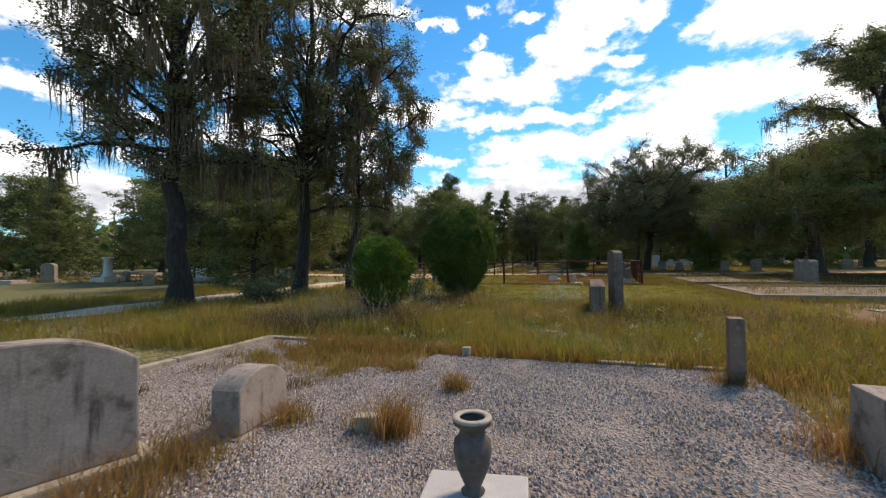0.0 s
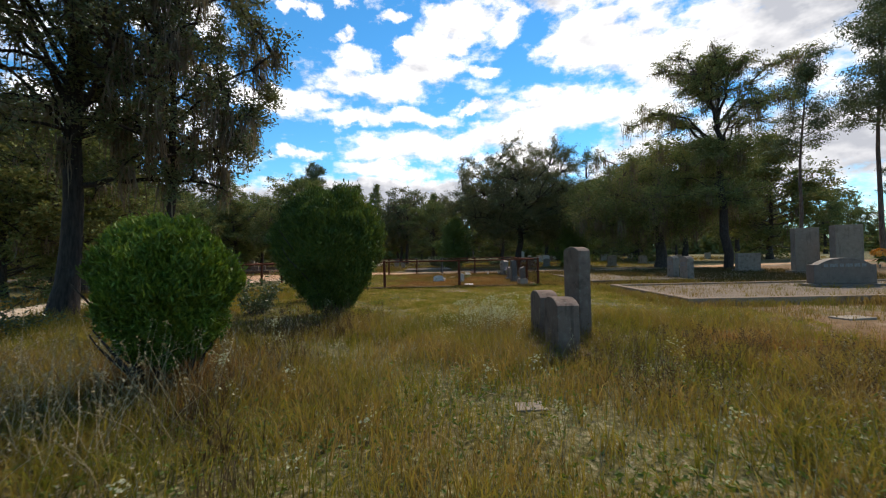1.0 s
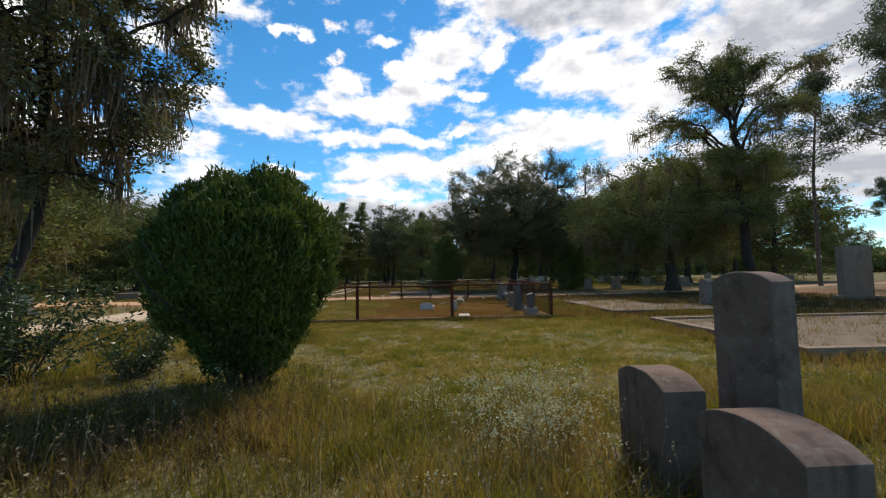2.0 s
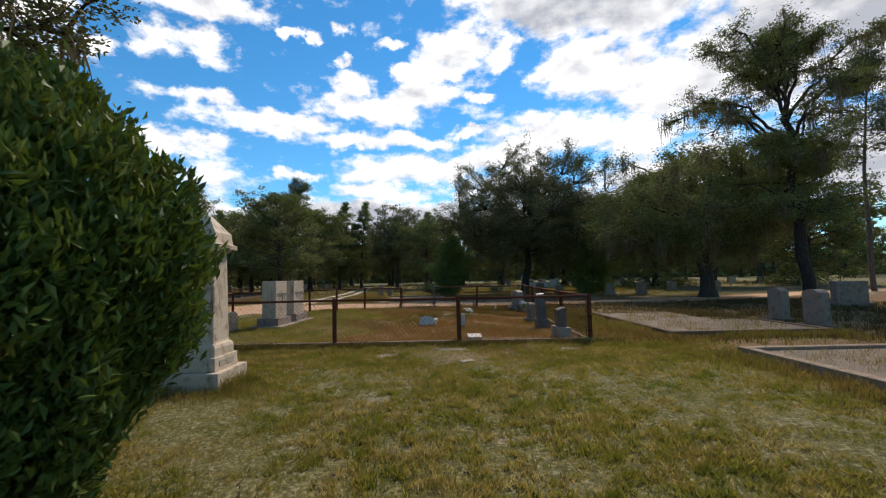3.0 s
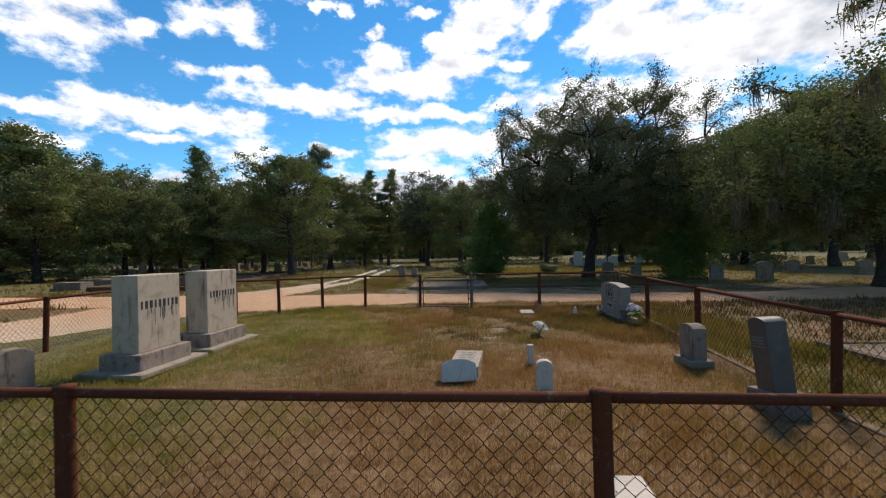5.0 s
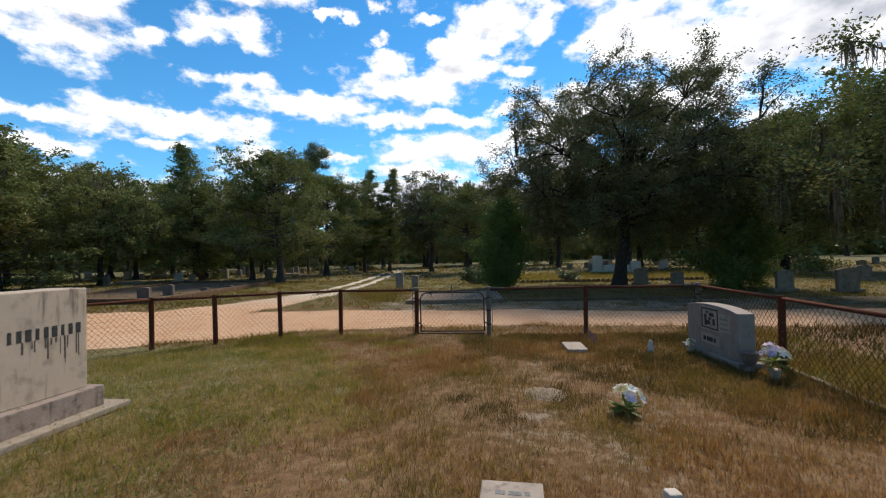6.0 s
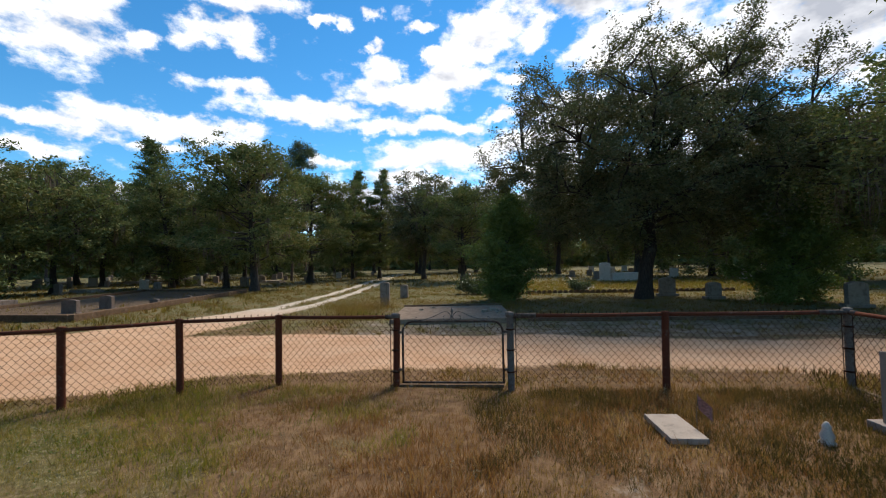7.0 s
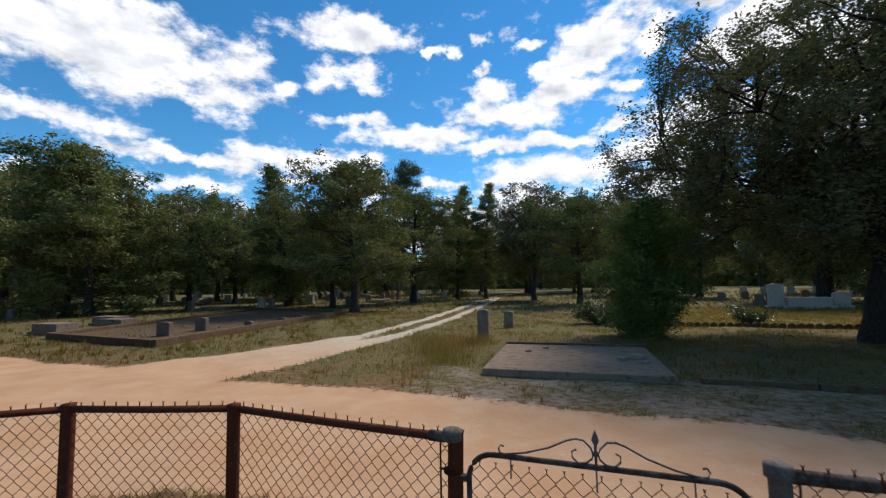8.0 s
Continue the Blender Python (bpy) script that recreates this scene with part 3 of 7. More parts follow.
def worn_at(x, y):
    """How far the turf is worn through to pale sand, in ragged spots."""
    ragged = 1 + 0.5 * np.sin(x * 7 + y * 3) * np.sin(y * 8 - x * 2) + 0.3 * np.sin(x * 19 + 1) * np.sin(y * 17)
    return np.max([np.clip(1.5 - 1.5 * np.hypot(x - a, (y - b) * 1.2) / (0.62 * r * ragged), 0, 1) for a, b, r in WORN], axis=0)



xs, ys = axis(-28, 24, 0.3, 1500), axis(-4, 62, 0.3, 1500)
gx, gy = np.meshgrid(xs, ys)
gz = np.where(in_gravel(gx, gy), -0.02, ground_z(gx, gy))
verts = np.stack([gx, gy, gz], -1).reshape(-1, 3)
ny, nx = gx.shape
i, j = np.meshgrid(np.arange(ny - 1), np.arange(nx - 1), indexing="ij")
quads = np.stack([i * nx + j, i * nx + j + 1, (i + 1) * nx + j + 1, (i + 1) * nx + j], -1).reshape(-1, 4)
ground_mesh = mesh_of("ground", verts, quads, M_GROUND, True)
fx, fy = gx.ravel(), gy.ravel()
dry = 0.3 - 0.12 * ramp01(fy, 10, 12) * (1 - ramp01(fy, 18, 20)) + 0.3 * ramp01(fy, 18.4, 19.6) * (1 - ramp01(fy, 21.2, 22)) * (1 - ramp01(np.abs(fx), 4, 7)) + 0.5 * ramp01(fy, 31, 33) * (1 - ramp01(fy, 36, 41)) + 0.1 * ramp01(fy, 36, 40) * (1 - ramp01(fy, 46, 52)) + 0.55 * in_fence(fx, fy) * ramp01(fx, -7, -2) + 0.4 * ramp01(fx, 3.5, 6) * (1 - ramp01(fy, 30, 36))
bare = 0.12 + 0.2 * ramp01(fy, 11, 12.5) * (1 - ramp01(fy, 20.4, 21.4)) * (1 - ramp01(np.abs(fx), 4.5, 7)) + 0.3 * (np.hypot(fx - 8.5, fy - 11.8) < 2.2) + 0.16 * in_fence(fx, fy)
bare = bare + 0.14 * ramp01(fy, 17, 18.2) * (1 - ramp01(fy, 20.2, 21)) * (1 - ramp01(np.abs(fx), 4, 6)) + 0.02 * (1 - ramp01(np.abs(fy - 20.2), 0.2, 0.9)) * (np.abs(fx) < 5)
bare = bare + 0.12 * (np.hypot(fx - 0.2, (fy - 28.6) / 1.3) < 1.8)
dry = dry + 0.35 * ramp01(fx, 2.2, 3.2) * (1 - ramp01(fy, 10, 13)) + 0.3 * (1 - ramp01(np.abs(fy - 6.0), 0.2, 0.8)) * (1 - ramp01(np.abs(fx + 0.8), 3.2, 4.4))
tongue_ = np.hypot((fx + 1.95) / 1.2, (fy - 5.5) / 1.0) < 1
dry, bare = dry + 0.4 * tongue_, bare + 0.28 * tongue_
bare = bare + 0.42 * ((fy > 37.6) & (fy < 40.9) & (fx > -5.5))
bare = bare + 0.32 * worn_at(fx, fy)
pale = np.maximum(ramp01(fy, 39, 46) * (fx < -5), 0.8 * (1 - ramp01(fy, 26, 33)) * (fx < -9))
for key, values in (("sand", sand_at(fx, fy)), ("dry", dry), ("bare", bare), ("pale", np.clip(pale, 0, 1))):
    ground_mesh.attributes.new(key, "FLOAT", "POINT").data.foreach_set("value", values.astype(np.float32))
ground = tagged(new("ground", ground_mesh), "patchy dry grass and pale sandy tracks of a flat cemetery", "ground", kind="structure")

# ---- chain-link fence round the family plot ----
def link_mesh(a, b, z0, z1, pitch=0.051, r=0.0031, spike=0.07):
    """Woven wire between two points: zigzag wires that hook into one another, with cut ends above the rail."""
    a, b = np.array(a, float), np.array(b, float)
    length = np.linalg.norm(b - a)
    along = (b - a) / length
    n = max(1, int(length / pitch))
    p = length / n
    levels = int((z1 - z0) / (1.08 * p))
    zs = z0 + np.arange(levels + 1) * (z1 - z0) / levels
    lines = []
    for i in range(n):
        off = np.where((np.arange(levels + 1) + i) % 2 == 0, i * p, (i + 1) * p)
        off = np.repeat(off, 2)
        knuckle = np.repeat(zs, 2) + np.tile([-0.1 * p, 0.1 * p], levels + 1)
        pts = np.stack([a[0] + along[0] * off, a[1] + along[1] * off, knuckle], -1)
        side = 1 if i % 2 else -1
        tip = pts[-1] + np.array([along[0] * 0.003 * side, along[1] * 0.003 * side, spike * 0.7])
        tip2 = tip + np.array([-along[0] * 0.012 * side, -along[1] * 0.012 * side, spike * 0.3 * random.uniform(0.5, 1.2)])
        lines.append((np.vstack([pts, tip, tip2]), np.full(2 * levels + 4, r)))
    return tubes(lines, 3)


def fence_side(name, pts, label, kerb=0.0, ends=0.075, sleeve=0.11, capped=(), shared=(), galvanised=()):
    """One run of fence: posts with caps, top rail, wire between each two posts, and a kerb below."""
    f = thing(name, label, "fence", pose(pts[0][0], pts[0][1], 0), "fence round the family plot")
    o = np.array([pts[0][0], pts[0][1], 0.0])
    post = None
    for k, (x, y) in enumerate(pts):
        if k in shared:
            continue
        if post is None:
            v, q = tubes([(np.array([[0, 0, -0.05], [0, 0, 0.02], [0, 0, 1.10], [0, 0, 1.115], [0, 0, 1.125]]), np.array([0.052, 0.052, 0.052, 0.058, 0.001]))], 12)
            post = mesh_of("post", v, q, M_RUST, True)
        me = post
        if k in galvanised:
            me = post.copy()
            me.materials[0] = M_GALVPOST
        ob = part("post", me, parent=f)
        ob.location = Vector((x, y, 0)) - Vector(o)
        ob.rotation_euler = (radians(random.uniform(-1.2, 1.2)), radians(random.uniform(-1.2, 1.2)), 0)
    for k, ((ax, ay), (bx, by)) in enumerate(zip(pts, pts[1:])):
        a, b = np.array([ax, ay, 1.075]) - o, np.array([bx, by, 1.075]) - o
        mid = (a + b) / 2 + [0, 0, -0.006]
        pipe("top_rail", [a, mid, b], 0.029, M_RUST, f)
        v, q = link_mesh(a[:2], b[:2], 0.06, 1.06, spike=ends)
        tagged(part("wire_mesh", mesh_of("wire_mesh", v, q, M_WIRE), parent=f), "rusty woven chain-link wire", kind="stuff")
        if kerb:
            d = Vector((bx - ax, by - ay, 0))
            bm = box(d.length - 0.004, 0.05 + kerb, kerb, bevel=0.02, rough=0.008)
            kb = part("kerb", bm, M_FENCEKERB, f, "stained concrete kerb under the fence")
            kb.location = Vector((mid[0], mid[1], -0.02))
            kb.rotation_euler = (0, 0, math.atan2(d.y, d.x))
    for k in capped:
        cp = part("post_cap", lathe([(0.056, 1.06), (0.066, 1.065), (0.066, 1.118), (0.060, 1.130), (0.040, 1.138), (0.002, 1.140)], 14), M_GALVPOST, f, "dull grey metal post cap")
        cp.location = Vector((pts[k][0], pts[k][1], 0)) - Vector(o)
    for (x, y), (x2, y2) in ((pts[0], pts[1]), (pts[-1], pts[-2])):
        d = (Vector((x2, y2, 0)) - Vector((x, y, 0))).normalized() * 0.085
        at = Vector((x, y, 0)) - Vector(o)
        pipe("tension_bar", [tuple(at + d + Vector((0, 0, z))) for z in (0.05, 0.55, 1.07)], 0.006, M_WIRE, f, 6)
        for z in (0.22, 0.55, 0.86):
            bn = part("band", lathe([(0.054, z), (0.060, z + 0.002), (0.060, z + 0.022), (0.054, z + 0.024)], 12), M_WIRE, f)
            bn.location = at
            pipe("clip", [tuple(at + d * k + Vector((0, 0, z + 0.012))) for k in (0.62, 0.85, 1.08)], 0.008, M_WIRE, f, 6)
        sl = part("rail_sleeve", lathe([(0.030, 0.0), (0.036, 0.004), (0.036, sleeve), (0.030, sleeve + 0.004)], 12), M_GALV, f)
        dv = d.normalized()
        sl.matrix_basis = Matrix.Translation(at + dv * 0.05 + Vector((0, 0, 1.075))) @ dv.to_track_quat("Z", "Y").to_matrix().to_4x4()
    return f


FRONT = [(-9.3, 21.32), (-6.2, 21.31), (-3.03, 21.3), (0.01, 21.3), (3.19, 21.3)]
RIGHT = [(3.19, 21.3), (3.22, 24.0), (3.42, 27.3), (3.65, 30.3), (3.85, 33.3)]
BACK = [(-0.95, 33.27), (1.31, 33.28), (3.85, 33.3)]
fence_side("chain_link_fence", FRONT, "rusty brown chain-link fence on a stained concrete kerb", kerb=0.08, ends=0.03)
fence_side("chain_link_fence", RIGHT, "rusty chain-link fence with red-brown pipe rail beside the grass", kerb=0.045, ends=0.03, shared=(0, 4))
fence_side("chain_link_fence", LEFT, "rusty chain-link fence curving along the sandy road", capped=(8,), shared=(0,))
fence_side("chain_link_fence", BACK, "rusty chain-link fence facing the sandy road", galvanised=(0, 2), sleeve=0.34, capped=(0, 2))

# gate between two posts of the road side
GX0, GX1, GY = -2.60, -1.06, 33.27
gate = thing("gate", "grey pipe gate with chain-link wire and an iron scroll on top", "gate", pose(GX0, GY, 0))
gw, gh, gr = GX1 - GX0, 1.0, 0.16
loop = [(0, 0, 0.06), (0, 0, gh - gr)]
loop += [(gr - gr * math.cos(a), 0, gh - gr + gr * math.sin(a)) for a in np.linspace(0.2, math.pi / 2, 7)]
loop += [(gw - gr + gr * math.sin(a), 0, gh - gr + gr * math.cos(a)) for a in np.linspace(0, math.pi / 2 - 0.2, 7)]
loop += [(gw, 0, gh - gr), (gw, 0, 0.06)]
pipe("gate_frame", loop, 0.017, M_GALV, gate)
pipe("bottom_rail", [(0, 0, 0.07), (gw / 2, 0, 0.068), (gw, 0, 0.07)], 0.016, M_GALV, gate)
v, q = link_mesh((0.02, 0), (gw - 0.02, 0), 0.08, 0.93, spike=0.02)
tagged(part("wire_mesh", mesh_of("wire_mesh", v, q, M_WIRE), parent=gate), "rusty woven chain-link wire", kind="stuff")
cx = gw / 2
sill = tagged(part("ground_board", box(1.75, 0.11, 0.045, bevel=0.012, rough=0.008), M_DARKKERB), "weathered dark board lying on the ground under the gate", "board")
sill.location = (GX0 + gw / 2 - 0.1, GY + 0.04, float(ground_z(-1.8, GY)) - 0.005)


for side in (-1, 1):
    pipe("scroll", [(cx + side * x, 0, z) for x, z in ((0.012, 1.06), (0.025, 1.105), (0.065, 1.145), (0.11, 1.15), (0.16, 1.135), (0.27, 1.08), (0.41, 1.035), (0.54, 1.012))], 0.006, M_IRON, gate, 6)
    pipe("curl", [(cx + side * x, 0, z) for x, z in ((0.010, 1.085), (0.022, 1.045), (0.055, 1.018), (0.10, 1.014), (0.132, 1.042), (0.134, 1.075), (0.108, 1.09))], 0.006, M_IRON, gate, 6)
    pipe("hook", [(cx + side * x, 0, z) for x, z in ((0.53, 1.012), (0.565, 1.018), (0.575, 1.045), (0.562, 1.066), (0.54, 1.06))], 0.006, M_IRON, gate, 6)
    pipe("hanger", [(cx + side * 0.5, 0, 1.0), (cx + side * 0.5, 0, 0.87)], 0.005, M_IRON, gate, 5)
    for hz in (0.25, 0.82):
        x = -0.06 if side < 0 else gw + 0.06
        b = part("hinge" if side < 0 else "latch", box(0.10, 0.05, 0.035, bevel=0.006), M_GALV, gate)
        b.location = (x, 0, hz)
part("finial", lathe([(0.006, 0), (0.008, 0.06), (0.015, 0.075), (0.008, 0.10), (0.009, 0.125), (0.022, 0.15), (0.014, 0.18), (0.003, 0.21)], 8), M_IRON, gate, "dark iron spear finial").location = (cx, 0, 1.0)
pipe("hanger", [(cx, 0, 1.0), (cx, 0, 0.86)], 0.005, M_IRON, gate, 5)

# ---- gravestones ----
def headstone(name, x, y, rz, w, d, h, mat, label, rise=0.0, square=0.0, base=None, base_mat=None, lines=0, letters=None, taper=None, lean=0.0, letter_z=0.72, size=0.04, group="", tilt=0.0, slant=0.0):
    """A tablet on an optional base; its face looks along local -y."""
    s = thing(name, label, "gravestone", pose(x, y, -0.02, lean, 0, rz), group)
    z = 0.0
    if base:
        bw, bd, bh = base
        part("base", box(bw, bd, bh, bevel=0.018, rough=0.004), base_mat or mat, s)
        z = bh
    if rise:
        bm = outline_slab(arch(w, h - z, rise, 16, square), d, (0, 0, z), 0.014)
    else:
        bm = box(w, d, h - z, (0, 0, z), 0.014, taper or 1.0)
        for vv in bm.verts:
            vv.co.z += slant * vv.co.y / d * (vv.co.z - z) / (h - z)
    for vv in bm.verts:
        vv.co += noise.noise_vector(vv.co * 7 + Vector((x, y, 0))) * 0.003
    heel = pose(0, 0, z - 0.5 * d * math.sin(radians(abs(tilt)))) @ pose(0, 0, 0, tilt) @ pose(0, 0, -z)
    part("tablet", bm, mat, s).matrix_basis = heel
    if lines:
        part("inscription", bars(lines, z + (h - z) * letter_z, w * 0.72, size, size * 0.7, -d / 2 - 0.0005, int(abs(x * 31 + y * 17))), letters or M_ETCHDARK, s).matrix_basis = heel
    return s


# beside the gravel bed
headstone("headstone", -1.82, 1.90, 71, 1.05, 0.16, 0.83, M_LICHENED, "large grey arched headstone streaked with dark lichen on the gravel", 0.16, base=(1.2, 0.32, 0.11), base_mat=M_CONCRETE)
headstone("headstone", -1.44, 3.09, 95, 0.52, 0.23, 0.46, M_LICHENED, "small thick grey headstone with a domed top in gravel", 0.11, base=(0.62, 0.3, 0.05))
headstone("headstone", 2.49, 3.53, -90, 0.55, 0.25, 0.45, M_LICHENED, "short dark grey headstone with a pale flat top", 0.0, taper=0.9)
headstone("marker_post", 2.22, 5.25, -8, 0.14, 0.2, 0.64, M_DARKSTONE, "slim square stone marker post with a sloped pale top", taper=0.9)
headstone("marker_block", -0.58, 3.25, 20, 0.15, 0.12, 0.14, M_CONCRETE, "small pale stone marker block in gravel")
headstone("marker_block", -0.53, 5.66, 0, 0.10, 0.10, 0.14, M_CONCRETE, "little stone corner marker at the grass edge")

# vase on a plinth
plinth = tagged(part("plinth", box(0.52, 0.36, 0.10, bevel=0.012, rough=0.003), M_PLINTH), "flat pale stone plinth in the gravel", "plinth")
plinth.location = (0.37, 2.66, -0.05)
plinth.rotation_euler = (0, 0, radians(8))
vase = thing("vase", "dark weathered metal cemetery vase on a stone plinth", "vase", pose(0.365, 2.64, 0.048) @ Matrix.Diagonal((1.08, 1.08, 1.08, 1)))
part("bowl", lathe([(0.0, 0.0), (0.05, 0.0), (0.055, 0.012), (0.035, 0.03), (0.045, 0.05), (0.075, 0.12), (0.088, 0.19), (0.085, 0.235), (0.062, 0.265), (0.056, 0.285), (0.075, 0.305), (0.088, 0.315), (0.088, 0.328), (0.07, 0.33), (0.055, 0.315), (0.045, 0.27), (0.04, 0.2), (0.0, 0.19)], 28), M_VASE, vase)
part("rim", lathe([(0.068, 0.331), (0.090, 0.331), (0.092, 0.338), (0.088, 0.345), (0.062, 0.345), (0.056, 0.338), (0.068, 0.331)], 28, True), M_PALEGRANITE, vase, "pale worn rim")

# three stones in the tall grass
headstone("headstone", 1.08, 9.68, -88, 0.62, 0.27, 0.75, M_DARKSTONE, "blocky dark grey headstone with a rounded top in long grass", 0.08, base=(0.8, 0.62, 0.08), base_mat=M_DARKSTONE)
headstone("headstone", 1.08, 10.66, -88, 0.6, 0.27, 0.75, M_DARKSTONE, "blocky dark grey headstone beside its taller neighbour", 0.08, base=(0.75, 0.42, 0.06))
headstone("tall_headstone", 1.47, 10.27, -72, 0.36, 0.19, 1.39, M_DARKSTONE, "tall slim dark grey headstone with a rounded top", 0.06, base=(0.55, 0.4, 0.08))

# family plots with kerbs
def plot(name, x0, y0, x1, y1, h, kw, kerb_mat, fill_mat, label, fill_z):
    p = thing(name, label, "grave plot", pose(x0, y0, 0))
    sides = [((x0 + x1) / 2, y0 + kw / 2, x1 - x0, kw), ((x0 + x1) / 2, y1 - kw / 2, x1 - x0, kw), (x0 + kw / 2, (y0 + y1) / 2, kw, y1 - y0 - 2 * kw - 0.006), (x1 - kw / 2, (y0 + y1) / 2, kw, y1 - y0 - 2 * kw - 0.006)]
    for k, (cx_, cy_, w, d) in enumerate(sides):
        b = part("kerb", box(w, d, h + 0.04, bevel=0.02, rough=0.006), kerb_mat, p)
        b.location = (cx_ - x0, cy_ - y0, -0.04)
    f = part("fill", box(x1 - x0 - 2 * kw, y1 - y0 - 2 * kw, fill_z + 0.03, bevel=0, rough=0), fill_mat, p, "sandy fill with scattered weeds")
    f.location = ((x1 - x0) / 2, (y1 - y0) / 2, -0.03)
    return p


plot("grave_plot", 5.25, 14.25, 15.2, 19.15, 0.16, 0.18, M_SLAB, M_SANDFILL, "raised sandy family plot with a pale concrete kerb", 0.10)
plot("grave_plot", 5.2, 21.4, 9.2, 27.0, 0.15, 0.14, M_OLDKERB, M_SANDFILL, "raised sandy family plot with worn kerb among brown grass", 0.12)
headstone("family_headstone", 11.7, 17.45, -10, 1.65, 0.36, 0.98, M_GRANITE, "wide grey granite family headstone with a curved top", 0.2, 0.12, base=(2.0, 0.55, 0.2), lines=1, size=0.1)
for k, (x, y) in enumerate(((17.5, 25.7), (17.65, 23.65))):
    headstone("monument", x, y, -20, 0.98, 0.6, 2.32, M_TAN, "tall plain tan-grey stone monument slab under the pines", base=(1.4, 0.85, 0.2), group="pale twin monuments")
headstone("headstone", 10.25, 24.45, -86, 0.5, 0.28, 1.06, M_GREYSTONE, "grey headstone with a rounded top beside the plot", 0.1, base=(0.66, 0.42, 0.12), lines=3)
headstone("headstone", 9.95, 22.75, -86, 0.54, 0.3, 1.06, M_GREYSTONE, "grey headstone with a rounded top and worn lettering", 0.1, base=(0.7, 0.44, 0.12), lines=3)
headstone("headstone", 17.3, 29.5, -10, 1.2, 0.4, 1.08, M_GREYSTONE, "wide grey headstone in shade under cedars", 0.0, base=(1.5, 0.6, 0.15))
for x, y, w, d, rz in ((6.9, 12.0, 0.6, 0.35, 10), (8.6, 11.7, 0.8, 0.4, -15)):
    m = tagged(part("flat_marker", box(w, d, 0.05, bevel=0.01, rough=0.006), M_CONCRETE), "flat worn stone marker sunk in dry grass", "grave marker")
    m.location, m.rotation_euler = (x, y, -0.02), (0, 0, radians(rz))

# obelisk-shaped monument
ob_ = thing("pedestal_monument", "white weathered marble pedestal monument with a pyramid cap", "monument", pose(-4.02, 17.53, -0.02, 0, 0, 1))
part("lower_step", box(0.86, 0.92, 0.29, bevel=0.012, rough=0.003), M_MARBLE, ob_)
st = part("upper_step", box(0.66, 0.70, 0.20, (0, 0, 0.292), 0.012, 0.98), M_MARBLE, ob_)
part("lettering", bars(1, 0.395, 0.5, 0.085, 0.02, 0, 5), M_ETCHPALE, st, "carved surname too worn to read").matrix_basis = pose(0.333, 0, 0, 0, 0, 90)
bm = bmesh.new()
rings = []
for r, z in [(0.29, 0.494), (0.29, 0.62), (0.275, 0.66), (0.245, 0.69), (0.238, 0.72), (0.205, 2.06)]:
    rings.append([bm.verts.new((sx * r, sy * r, z)) for sx, sy in ((-1, -1), (1, -1), (1, 1), (-1, 1))])
for a, b in zip(rings, rings[1:]):
    for k in range(4):
        bm.faces.new((a[k], a[(k + 1) % 4], b[(k + 1) % 4], b[k]))
bm.faces.new(list(reversed(rings[0])))
bm.faces.new(rings[-1])
bmesh.ops.bevel(bm, geom=[e for e in bm.edges if abs(e.verts[0].co.z - e.verts[1].co.z) > 0.02], offset=0.008, segments=1, affect="EDGES")
part("shaft", bm, M_MARBLE, ob_)
bm = bmesh.new()
rings = []
for r, z in [(0.215, 2.064), (0.26, 2.10), (0.315, 2.12), (0.315, 2.185), (0.27, 2.205), (0.262, 2.25), (0.25, 2.37), (0.03, 2.66)]:
    rings.append([bm.verts.new((sx * r, sy * r, z)) for sx, sy in ((-1, -1), (1, -1), (1, 1), (-1, 1))])
for a, b in zip(rings, rings[1:]):
    for k in range(4):
        bm.faces.new((a[k], a[(k + 1) % 4], b[(k + 1) % 4], b[k]))
bm.faces.new(list(reversed(rings[0])))
bm.faces.new(rings[-1])
part("cap", bm, M_MARBLE, ob_, "pyramid cap stained brown under its brim")
part("inscription", bars(7, 1.7, 0.26, 0.045, 0.05, 0, 8), M_ETCHPALE, ob_).matrix_basis = pose(0, -0.236, 0, 0, 0, 0)

